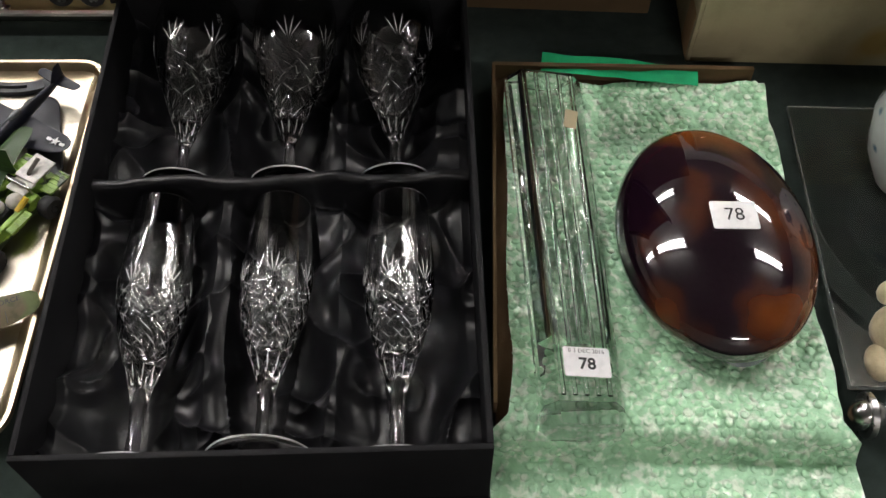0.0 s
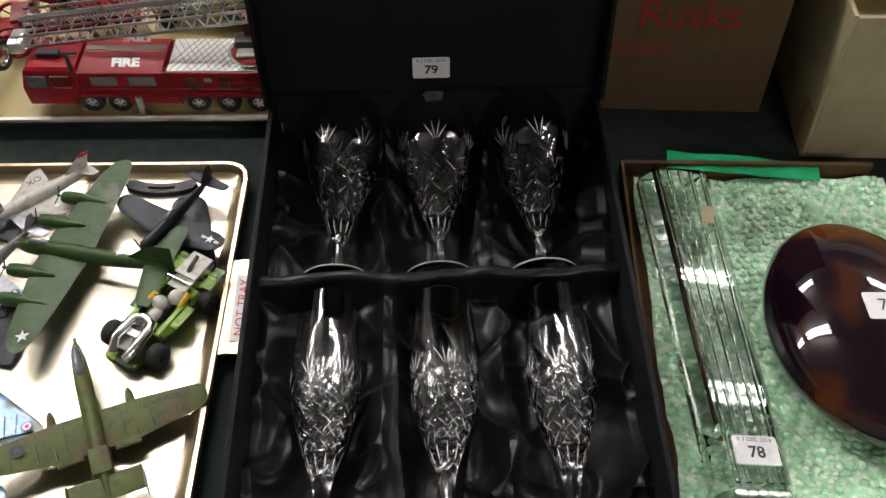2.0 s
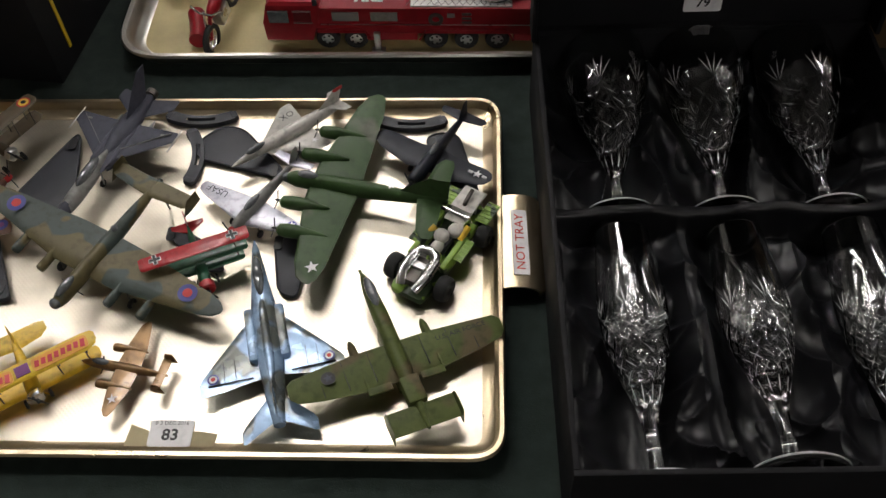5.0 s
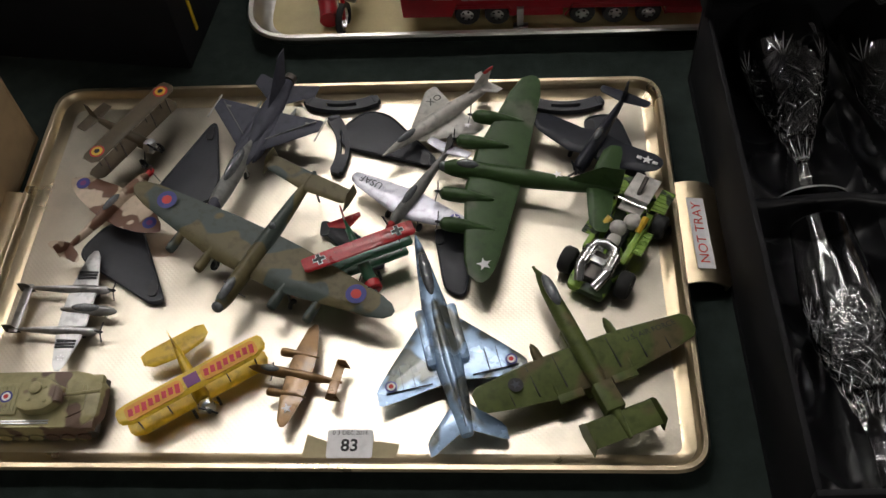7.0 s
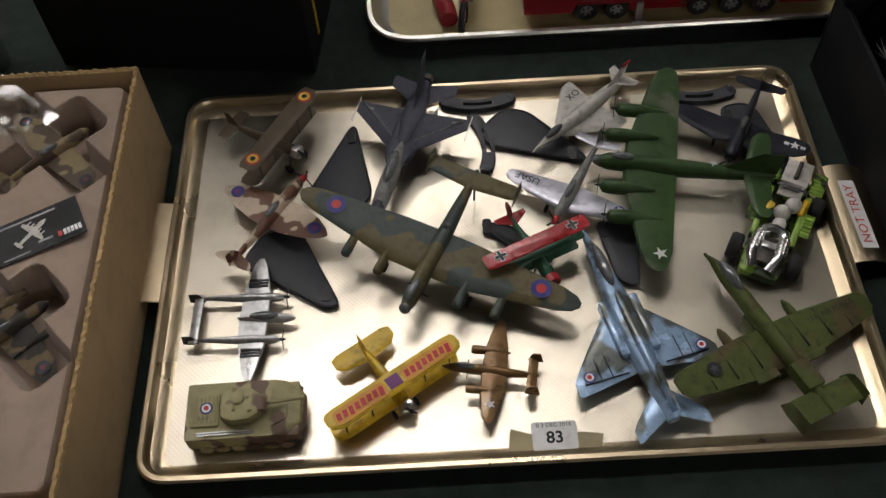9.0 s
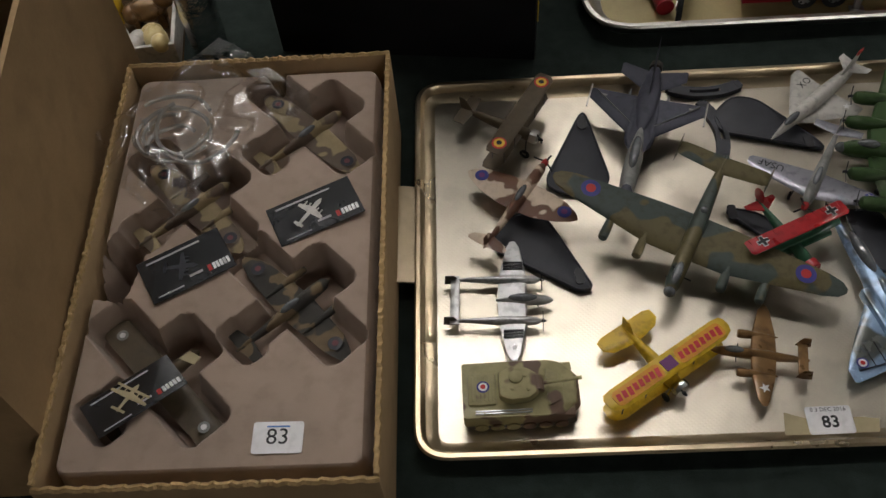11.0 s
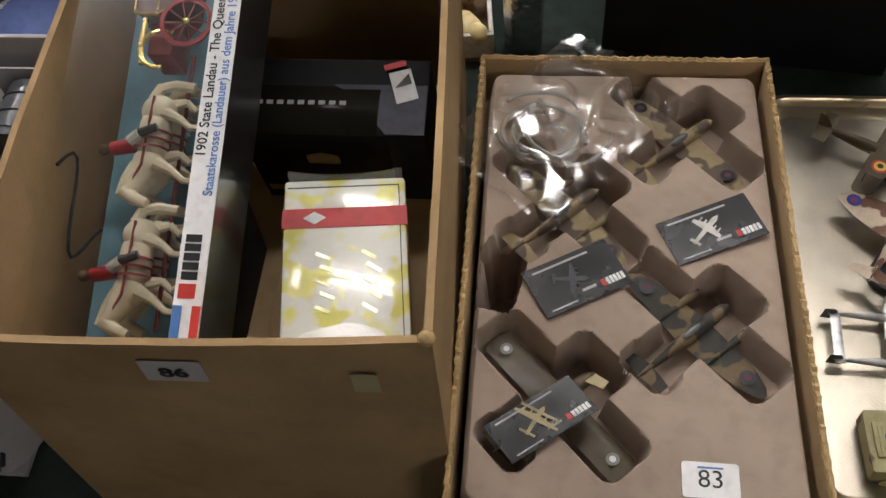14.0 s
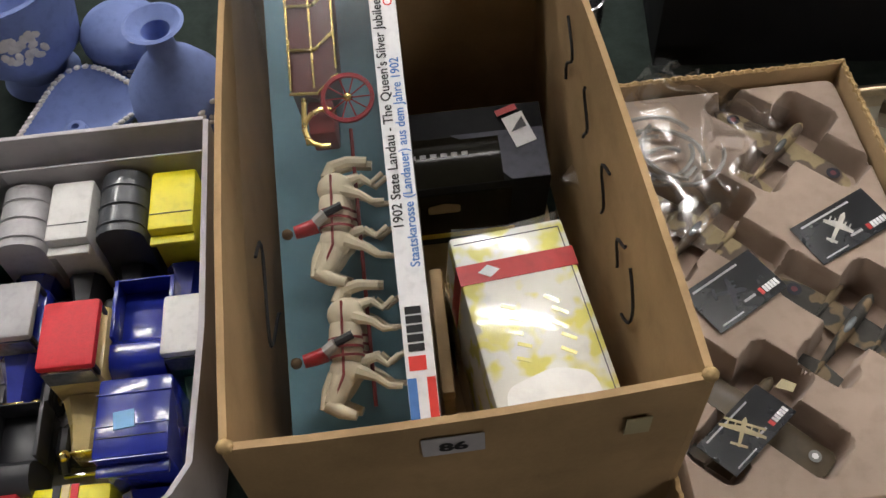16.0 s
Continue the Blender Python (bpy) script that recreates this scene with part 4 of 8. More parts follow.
# ---- display stands ----
def stand(corners, z, h, tilt=(0, 0), label="flat black plastic teardrop display stand"):
    cx, cy = sum(p[0] for p in corners) / len(corners), sum(p[1] for p in corners) / len(corners)
    loc = [(p[0] - cx, p[1] - cy) for p in corners]
    t = thing("display_stand", pose(cx, cy, z, tilt[0], tilt[1]), label, "display stand", "display stands")
    rim = [(x * 0.985, y * 0.985, h) for x, y in rounded(loc, 0.014, 6)]
    part("base_plate", prism(rounded(loc, 0.014, 6), 0, h, 0.0012), M["stand"], t)
    part("raised_rim", tube(rim + rim[:1], 0.0009, 6), M["stand"], t)
    far = max(loc, key=lambda p: p[0] ** 2 + p[1] ** 2)
    part("socket", prism(rounded([(far[0] * 0.72 + u * 0.0035, far[1] * 0.72 + v * 0.007) for u, v in ((-1, -1), (1, -1), (1, 1), (-1, 1))], 0.003, 4), h, h + 0.0012), M["black"], t)
    return t


stand([(-0.662, 0.560), (-0.703, 0.476), (-0.675, 0.462), (-0.646, 0.474)], TF, 0.004)
stand([(-0.730, 0.449), (-0.704, 0.447), (-0.671, 0.376), (-0.682, 0.374), (-0.750, 0.418)], TF + 0.0002, 0.005)
stand([(-0.535, 0.564), (-0.554, 0.545), (-0.552, 0.525), (-0.468, 0.500), (-0.476, 0.514), (-0.515, 0.560)], TF, 0.004)
stand([(-0.472, 0.440), (-0.440, 0.436), (-0.447, 0.378), (-0.462, 0.384)], TF, 0.004)
stand([(-0.355, 0.552), (-0.325, 0.556), (-0.302, 0.470), (-0.325, 0.462)], TF, 0.004)
stand([(-0.566, 0.447), (-0.535, 0.440), (-0.505, 0.405), (-0.525, 0.404)], TF, 0.004)


def arm(cx, cy, r, a0, a1, w):
    """A curved slotted support arm lying flat."""
    t = thing("support_arm", pose(cx, cy, TF), "curved black plastic support arm with a slot", "stand arm", "loose stand arms")
    n = 14
    am = [radians(a0 + (a1 - a0) * i / n) for i in range(n + 1)]
    lo, hi = int(n * 0.3), int(n * 0.72)
    bm = bmesh.new()
    cols = []
    for i, q in enumerate(am):
        ks = (-0.5, -0.16, 0.16, 0.5)
        cols.append([[bm.verts.new(((r + w * k) * math.cos(q), (r + w * k) * math.sin(q), z)) for k in ks] for z in (0.0, 0.005)])
    for i in range(n):
        p, q = cols[i], cols[i + 1]
        slot = lo <= i < hi
        for k in range(3):
            if slot and k == 1:
                continue
            bm.faces.new((p[1][k], p[1][k + 1], q[1][k + 1], q[1][k]))
            bm.faces.new((p[0][k], q[0][k], q[0][k + 1], p[0][k + 1]))
        sides = (0, 1, 2, 3) if slot else (0, 3)
        for k in sides:
            bm.faces.new((p[0][k], p[1][k], q[1][k], q[0][k]))
    part("arm_body", bm, M["stand"], t)
    for q, s in ((am[0], -1), (am[-1], 1)):
        part("clip_end", moved(box(-w * 0.35, -0.003, 0, w * 0.35, 0.003, 0.0055, 0.0008), pose(r * math.cos(q), r * math.sin(q), 0, 0, 0, math.degrees(q))), M["stand"], t)


arm(-0.556, 0.632, 0.062, 242, 298, 0.011)
arm(-0.612, 0.520, 0.062, -20, 36, 0.011)
arm(-0.366, 0.628, 0.064, 244, 296, 0.011)

# ---- toy tank ----
tk = thing("toy_tank", pose(-0.7325, 0.288, TF, 0, 0, 1) @ Matrix.Diagonal((0.92, 0.92, 0.92, 1)), "khaki die-cast tank with brown patches and roundel", "toy tank")
part("hull", loft([[(x, y, z) for x, y in rounded([(-0.043, -0.0225), (a, -0.0225), (b, -0.012), (b, 0.012), (a, 0.0225), (-0.043, 0.0225)], 0.0025, 3)] for a, b, z in ((0.030, 0.036, 0.008), (0.036, 0.045, 0.0125), (0.030, 0.041, 0.0195), (0.024, 0.032, 0.0225))]), M["sand"], tk)
part("glacis_plate", prism(rounded([(0.020, -0.016), (0.032, -0.010), (0.032, 0.010), (0.020, 0.016)], 0.002), 0.0222, 0.0236, 0.0004), M["sand"], tk)
for dy in (-0.0195, -0.0175):
    part("tow_cable", tube([(-0.034, dy, 0.0228), (-0.010, dy - 0.0003, 0.0231), (0.008, dy, 0.0228)], 0.0007, 6), M["steel"], tk, "bare metal tow cable")
for k in range(6):
    part("deck_louvre", box(-0.036 + 0.0030 * k, -0.010, 0.0243, -0.0348 + 0.0030 * k, 0.010, 0.0252, 0.0002, 1), M["sand"], tk)
part("mantlet", moved(lathe([(0.001, -0.006), (0.0048, -0.006), (0.0048, 0.006), (0.001, 0.006)], 12), pose(0.013, 0, 0.028, 90)), M["sand"], tk)
for dx, dy in ((-0.006, -0.005), (0.004, 0.005), (0.006, -0.006)):
    part("turret_bolt", moved(lathe([(0.0003, 0), (0.0016, 0), (0.0014, 0.0012), (0.0003, 0.0014)], 8), pose(dx, dy, 0.0322)), M["sand"], tk)
for s in (-1, 1):
    part("track_guard", box(-0.042, s * 0.0175 - 0.0045, 0.012, 0.040, s * 0.0175 + 0.0045, 0.019, 0.0012), M["sand"], tk)
    tr = part("track", prism(rounded([(-0.040, 0), (0.038, 0), (0.042, 0.009), (0.036, 0.013), (-0.038, 0.013), (-0.042, 0.009)], 0.004), -0.004, 0.004), M["gun"], tk, "", pose(0, s * 0.0175, 0, 90))
    for i in range(6):
        part("road_wheel", moved(lathe([(0.002, -0.0015), (0.005, -0.0015), (0.005, 0.0015), (0.002, 0.0015)], 12), pose(-0.030 + i * 0.012, s * 0.0222, 0.0055, 90)), M["sand"], tk)
part("turret", prism(rounded([(-0.016, -0.010), (-0.008, -0.014), (0.006, -0.013), (0.014, -0.007), (0.014, 0.007), (0.006, 0.013), (-0.008, 0.014), (-0.016, 0.010)], 0.003), 0.0222, 0.0325, 0.0028), M["sand"], tk)
part("hatch", moved(lathe([(0.001, 0), (0.005, 0), (0.005, 0.0018), (0.004, 0.0025), (0.001, 0.0025)], 14), pose(-0.003, 0.004, 0.0325)), M["sand"], tk)
part("gun_barrel", tube([(0.012, 0, 0.028), (0.030, 0.001, 0.0295), (0.046, 0.002, 0.031)], 0.0014, 8), M["sand"], tk)
part("engine_deck", box(-0.039, -0.013, 0.022, -0.018, 0.013, 0.0245, 0.0012), M["sand"], tk)
for i in range(5):
    part("tow_bar", tube([(-0.030 + i * 0.0005, -0.0195 - i * 0.0001, 0.0205 + 0.0006 * i), (-0.012 + i * 0.006, -0.0195, 0.0205 + 0.0002 * i)], 0.0008, 6), M["sand"], tk)
roundel(tk, -0.0275, 0.001, 0.0255, 0.0048, RW)
part("driver_hatch", box(0.020, 0.003, 0.0234, 0.029, 0.011, 0.0250, 0.0008), M["sand"], tk)

# ---- toy buggy ----
bg = thing("toy_buggy", pose(-0.337, 0.420, TF, 0, 0, -30), "green and black toy buggy with chromed engine", "toy car")
part("chassis", prism(rounded([(-0.014, -0.050), (0.014, -0.050), (0.017, -0.02), (0.015, 0.045), (0.008, 0.055), (-0.008, 0.055), (-0.015, 0.045), (-0.017, -0.02)], 0.004), 0.006, 0.013, 0.0015), M["brightgreen"], bg)
part("side_panel", box(-0.017, -0.02, 0.012, -0.012, 0.03, 0.021, 0.0015), M["brightgreen"], bg)
part("side_panel", box(0.012, -0.02, 0.012, 0.017, 0.03, 0.021, 0.0015), M["brightgreen"], bg)
part("wing_plate", box(-0.010, 0.034, 0.024, 0.010, 0.058, 0.0255, 0.0006), M["offwhite"], bg, "pale grey plate")
for s in (-1, 1):
    part("plate_strut", tube([(s * 0.007, 0.044, 0.012), (s * 0.007, 0.046, 0.0245)], 0.0008, 6), M["steel"], bg)
    part("exhaust_pipe", tube([(s * 0.006, -0.046, 0.016), (s * 0.010, -0.036, 0.022), (s * 0.009, -0.020, 0.023), (s * 0.004, -0.016, 0.018)], 0.0042, 10), M["chrome"], bg, "chromed bank of pipes")
    for k in range(5):
        part("pipe_rib", moved(lathe([(0.0040, -0.0006), (0.0049, -0.0006), (0.0049, 0.0006), (0.0040, 0.0006)], 12), pose(s * (0.0095 - 0.0001 * k), -0.034 + 0.0034 * k, 0.0226, 90)), M["chrome"], bg)
    for y, r in ((-0.030, 0.0105), (0.030, 0.0095)):
        part("tyre", moved(lathe([(0.003, -0.005), (r * 0.85, -0.005), (r, -0.003), (r, 0.003), (r * 0.85, 0.005), (0.003, 0.005)], 18), pose(s * 0.0225, y, r, 0, 90)), M["rubber"], bg)
        part("axle", tube([(s * 0.010, y, r), (s * 0.021, y, r)], 0.0015, 6), M["gun"], bg)
part("engine_block", box(-0.006, -0.042, 0.012, 0.006, -0.018, 0.020, 0.001), M["gun"], bg)
part("exhaust_arch", tube([(-0.0095, -0.022, 0.0225), (-0.0075, -0.0145, 0.0235), (0.0, -0.0125, 0.0240), (0.0075, -0.0145, 0.0235), (0.0095, -0.022, 0.0225)], 0.0040, 12), M["chrome"], bg, "chromed exhaust arch")
part("cross_brace", box(-0.006, -0.030, 0.0195, 0.006, -0.024, 0.0225, 0.0008), M["steel"], bg)
for dx, dy in ((-0.0185, 0.004), (0.0185, 0.004), (-0.0175, 0.046), (0.0175, 0.046)):
    pl_ = part("tread_plate", box(dx - 0.0055, dy - 0.011, 0.0175, dx + 0.0055, dy + 0.011, 0.0190, 0.0004, 1), M["brightgreen"], bg, "lime green tread plate")
    for k in range(6):
        part("tread_rib", box(dx - 0.0050, dy - 0.0095 + 0.0037 * k, 0.0188, dx + 0.0050, dy - 0.0087 + 0.0037 * k, 0.0196), M["brightgreen"], pl_)
part("gun_platform", box(-0.009, 0.022, 0.0215, 0.009, 0.036, 0.0232, 0.0006), M["offwhite"], bg, "pale grey gun platform")
part("gun_shield", box(-0.0065, 0.028, 0.0232, 0.0065, 0.030, 0.0290, 0.0004), M["grey_nose"], bg)
part("seat", box(-0.007, -0.008, 0.013, 0.007, 0.012, 0.020, 0.002), M["black"], bg)
part("white_driver_shape", join(ball((0, 0.004, 0.0245), 0.0065, 0.006, 0.006), ball((0.001, -0.005, 0.0205), 0.005, 0.008, 0.005)), M["offwhite"], bg)
part("white_crew_shape", ball((0.006, 0.016, 0.022), 0.0065, 0.007, 0.0055), M["offwhite"], bg)
part("yellow_arm", tube([(0.013, 0.010, 0.020), (0.014, 0.022, 0.025)], 0.0025, 8), M["yellow"], bg)
part("yellow_arm", tube([(-0.013, 0.000, 0.020), (-0.009, 0.010, 0.025)], 0.0025, 8), M["yellow"], bg)
part("roll_bar", tube([(-0.014, 0.028, 0.014), (-0.011, 0.028, 0.027), (0.011, 0.028, 0.027), (0.014, 0.028, 0.014)], 0.0012, 8), M["chrome"], bg)
part("gun_mount", tube([(0, 0.034, 0.014), (0, 0.040, 0.027), (0.0, 0.052, 0.031)], 0.0018, 8), M["gun"], bg)

# ---- tray label ----
whole("torn_paper", prism([(-0.033, -0.010), (0.030, -0.009), (0.033, 0.002), (0.020, 0.004), (-0.014, 0.004), (-0.030, 0.010)], 0, 0.0003), M["cream_card"], pose(-0.522, 0.262, 0.0050, 0, 0, 1), "torn scrap of yellowed paper stuck on the tray", "paper")
lot(pose(-0.5225, 0.2645, 0.0056, 0, 0, 0.5), "83", 0.012, 0.0003, "white lot label printed 83 on the gold tray", True)

# ---- satin lining and glasses ----
GX = (-0.086, 0.0, 0.086)


def satin_height(x, y):
    """Folded satin: hollows under the glasses, ridges between, a covered bar across."""
    k = min(abs(x - g) for g in GX)
    ridge = 0.034 * min(1.0, k / 0.043) ** 1.6
    bend = 0.018 * noise.noise(Vector((x * 9, y * 9, 3.3)))
    long = (1 - abs(noise.noise(Vector(((x + bend) * 17, y * 5.5, 1.7))))) ** 5
    slant = (1 - abs(noise.noise(Vector((x * 11 + y * 15 + bend * 60, y * 8 - x * 9, 8.1))))) ** 7
    small = (1 - abs(noise.noise(Vector((x * 33 - y * 14, y * 25 + x * 10, 4.4))))) ** 6
    z = 0.010 + ridge * (0.75 + 0.4 * noise.noise(Vector((x * 8, y * 7, 2)))) + 0.013 * long + (0.011 * slant + 0.005 * small) * (0.4 + 0.6 * min(1.0, k / 0.03))
    bar = math.exp(-(((y - 0.019 - 0.002 * math.sin(x * 60)) / 0.0075) ** 4))
    top = 0.064 + 0.0025 * noise.noise(Vector((x * 40, 0, 4)))
    z = z * (1 - bar) + top * bar
    return max(0.0066, min(z, 0.070))


part("satin_lining", sheet(-W2 + 0.0045, -L2 + 0.0045, W2 - 0.0045, L2 - 0.0045, 220, 300, satin_height), M["satin"], gbox, "crumpled black satin lining")
tagm = lot(GB @ pose(-0.002, L2 - 0.0002, H + 0.0245, 86), "79", 0.0115, 0.0003, "white lot label printed 79 on the black lid", True)


def dense(p, k):
    """A profile with points no further apart than k along z."""
    out = []
    for (r, z), (s, t) in zip(p, p[1:]):
        m = max(1, int(abs(t - z) / k))
        out += [(r + (s - r) * i / m, z + (t - z) * i / m) for i in range(m)]
    return out + [p[-1]]


def curved(p, n=4):
    """A smooth profile through the given (radius, z) pairs."""
    out = []
    for i in range(len(p) - 1):
        a, b, c, d = p[max(i - 1, 0)], p[i], p[i + 1], p[min(i + 2, len(p) - 1)]
        for j in range(n):
            t = j / n
            out.append(tuple(0.5 * (2 * b[k] + (c[k] - a[k]) * t + (2 * a[k] - 5 * b[k] + 4 * c[k] - d[k]) * t * t + (3 * b[k] - a[k] - 3 * c[k] + d[k]) * t ** 3) for k in (0, 1)))
    return out + [p[-1]]


def groove(d, half):
    return max(0.0, 1 - abs(d) / half)


def cut_depth(a, z, r, z0, z1, n, depth):
    """Crossed wedge cuts round the bowl, a fan of long cuts above and flat facets below them."""
    step = 2 * math.pi / n
    d = 0.0
    if z0 < z < z1:
        pitch = (z - z0) / (z1 - z0) * 3.0 * step
        fade = min(1.0, (z - z0) / 0.006, (z1 - z) / 0.004)
        for way in (-1, 1):
            q = (a + way * pitch) % step
            d = max(d, fade * groove(min(q, step - q) * r, 0.0013))
    up = z - z1
    if -0.004 < up < 0.019:
        q = (a + step / 2) % (2 * step) - step
        for lean in (-0.42, -0.16, 0.16, 0.42):
            tip = 0.018 - 0.016 * abs(lean)
            if up < tip:
                d = max(d, 0.9 * groove(q * r - lean * (up + 0.004), 0.0009) * min(1.0, (tip - up) / 0.004))
    if z0 - 0.016 < z < z0:
        u = (z0 - z) / 0.016
        d = max(d, 0.55 * abs(math.sin(a * 5)) * math.sin(math.pi * u))
    return depth * d


def goblet_mesh(foot, bowl, inner, z0, z1, n):
    """Foot and bowl profiles from the base to the rim, the inner one back down."""
    outer = dense(foot + curved(bowl), 0.0009)
    turn = 216
    bm = lathe(outer + curved(inner), turn)
    bm.verts.ensure_lookup_table()
    for v in bm.verts[:len(outer) * turn]:
        r = math.hypot(v.co.x, v.co.y)
        if r > 0.005 and z0 - 0.02 < v.co.z < z1 + 0.02:
            k = 1 - cut_depth(math.atan2(v.co.y, v.co.x), v.co.z, r, z0, z1, n, 0.0008) / r
            v.co.x *= k
            v.co.y *= k
    return bm


foot_f = [(0.001, 0.0), (0.0315, 0.0), (0.0328, 0.001), (0.0315, 0.002), (0.018, 0.004), (0.008, 0.007)]
flute_out = [(0.0050, 0.012), (0.0045, 0.028), (0.0055, 0.044), (0.0080, 0.056), (0.0118, 0.068), (0.0168, 0.084), (0.0215, 0.102), (0.0242, 0.122), (0.0244, 0.140), (0.0230, 0.160), (0.0212, 0.180), (0.0200, 0.196)]
flute_in = [(0.0192, 0.196), (0.0204, 0.180), (0.0222, 0.160), (0.0232, 0.140), (0.0228, 0.122), (0.0195, 0.102), (0.0145, 0.086), (0.008, 0.076), (0.0005, 0.073)]
foot_w = [(0.001, 0.0), (0.0265, 0.0), (0.0278, 0.001), (0.0265, 0.002), (0.016, 0.004), (0.0075, 0.007)]
wine_out = [(0.0046, 0.011), (0.0040, 0.024), (0.0046, 0.036), (0.0075, 0.043), (0.0105, 0.053), (0.0150, 0.066), (0.0208, 0.082), (0.0272, 0.100), (0.0322, 0.120), (0.0338, 0.138), (0.0328, 0.156), (0.0314, 0.164)]
wine_in = [(0.0306, 0.164), (0.0318, 0.156), (0.0326, 0.138), (0.0308, 0.120), (0.0256, 0.100), (0.0188, 0.082), (0.0120, 0.068), (0.006, 0.060), (0.0005, 0.058)]
me_f = link_mesh("glass_body", goblet_mesh(foot_f, flute_out, flute_in, 0.070, 0.120, 12), M["glass"])
me_w = link_mesh("glass_body", goblet_mesh(foot_w, wine_out, wine_in, 0.054, 0.106, 12), M["glass"])
# Part-white glass that puts glints into the colour of cuts and foot edges
M["glintglass"] = mat("pale_glint_glass", (0.92, 0.92, 0.92), 0.10, 0, 0.0, 40, 0, trans=0.45, ior=1.6, grime=0.0, spec=1.0, rvar=0.03)


def ring(r, z, th):
    return tube([(r * math.cos(2 * math.pi * i / 40), r * math.sin(2 * math.pi * i / 40), z) for i in range(41)], th, 6)


def strokes(profile, z0, z1, n, lift=0.0):
    """Leaf-shaped pale strokes standing for glints on the cuts: crosses round the bowl and a fan over every second one.
    """
    def radius(z):
        for (r, a), (s, b) in zip(profile, profile[1:]):
            if a <= z <= b and b > a:
                return r + (s - r) * (z - a) / (b - a)
        return profile[-1][0]

    def leaf(a0, za, a1, zb, th):
        pts = [(a0 + (a1 - a0) * i / 6, za + (zb - za) * i / 6) for i in range(7)]
        rings = []
        for i, (a, z) in enumerate(pts):
            r, w = radius(z), th * (0.12 + math.sin(math.pi * i / 6))
            rings.append([((r + dr) * math.cos(a + da / r), (r + dr) * math.sin(a + da / r), z) for da, dr in ((-w, 0), (0, w * 0.35), (w, 0), (0, -w * 0.5))])
        return loft(rings)
    step = 2 * math.pi / n
    bits = []
    rows = 6
    for j in range(rows):
        za, zb = z0 + (z1 - z0) * j / rows, z0 + (z1 - z0) * (j + 1) / rows
        for k in range(n):
            for way in (-1, 1):
                if random.random() < 0.42:
                    continue
                c, cz = step * (k + 0.5 * (j % 2)), (za + zb) / 2
                ln = random.uniform(0.62, 0.95)
                bits.append(leaf(c - way * step * 0.5 * ln, cz - (zb - za) * 0.5 * ln, c + way * step * 0.5 * ln, cz + (zb - za) * 0.5 * ln, random.uniform(0.00012, 0.00026)))
    for k in range(n // 2):
        for lean in (-0.30, -0.11, 0.11, 0.30):
            c = step * 2 * k
            bits.append(leaf(c + lean * 0.15, z1 + 0.001 + lift, c + lean, z1 + 0.019 + 1.4 * lift - 0.02 * abs(lean), 0.00028))
    for k in range(10):
        a = 2 * math.pi * k / 10
        bits.append(leaf(a, z0 - 0.012, a, z0 - 0.001, 0.0003))
    return join(*bits)


def drinking_glass(name, body, cuts, foot, m, label, category, group):
    t = thing(name, m, label, category, group)
    part("glass_body", body, None, t)
    part("cut_glints", cuts, None, t, "pale glint strokes over the wedge cuts")
    part("foot_glint", foot, None, t)


cut_f = link_mesh("cut_glints", strokes(curved(flute_out), 0.070, 0.122, 12), M["glintglass"])
cut_w = link_mesh("cut_glints", strokes(curved(wine_out), 0.054, 0.106, 12, 0.007), M["glintglass"])
# Pale rings laid on for the highlight along each foot's edge
rim_f = link_mesh("foot_glint", ring(0.0325, 0.0011, 0.0006), M["glintglass"])
rim_w = link_mesh("foot_glint", ring(0.0275, 0.0011, 0.0006), M["glintglass"])
for i, g in enumerate(GX):
    drinking_glass("champagne_flute", me_f, cut_f, rim_f, GB @ pose(g * 0.95, -L2 + 0.008, (0.043, 0.057, 0.043)[i], -90 + (2, -3, 2)[i], 0, (0.8, 0, -0.8)[i]) @ pose(0, 0, 0, 0, 0, (70, 95, 78)[i]), "clear cut-crystal champagne flute lying in black satin", "champagne flute", "flutes in the presentation box")
    drinking_glass("wine_glass", me_w, cut_w, rim_w, GB @ pose(g * 0.94, 0.0330, 0.0365, -90 + 9.0, 0, (-0.8, 0, 0.8)[i]) @ pose(0, 0, 0, 0, 0, (70, 90, 100)[i]), "clear cut-crystal wine glass lying in black satin", "wine glass", "wine glasses in the presentation box")

# ---- green bubble wrap parcel ----
# The paler second colour stands for white sparkle on the bubbles
M["wrap"] = mat("green_bubble_wrap", (0.43, 0.73, 0.46), 0.08, 0, 0.2, 25, 0.7, 170, spec=1.0, ior=1.5, second=(0.78, 0.92, 0.74), mask=(150, 0.50, 0.64), dist=0.0035, coat=0.5, rvar=0.04)
M["film"] = mat("green_film", (0.02, 0.36, 0.15), 0.2, 0, 0.15, 20, 0.1, spec=0.6)
car = thing("flat_carton", pose(0.15, 0.41, 0, 0, 0, -1.5), "flat grey-brown carton beneath green bubble wrap", "carton")
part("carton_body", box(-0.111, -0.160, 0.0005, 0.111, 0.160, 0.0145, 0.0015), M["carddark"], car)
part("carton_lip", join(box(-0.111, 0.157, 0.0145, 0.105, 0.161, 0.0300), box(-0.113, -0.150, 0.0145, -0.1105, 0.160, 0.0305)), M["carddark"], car)


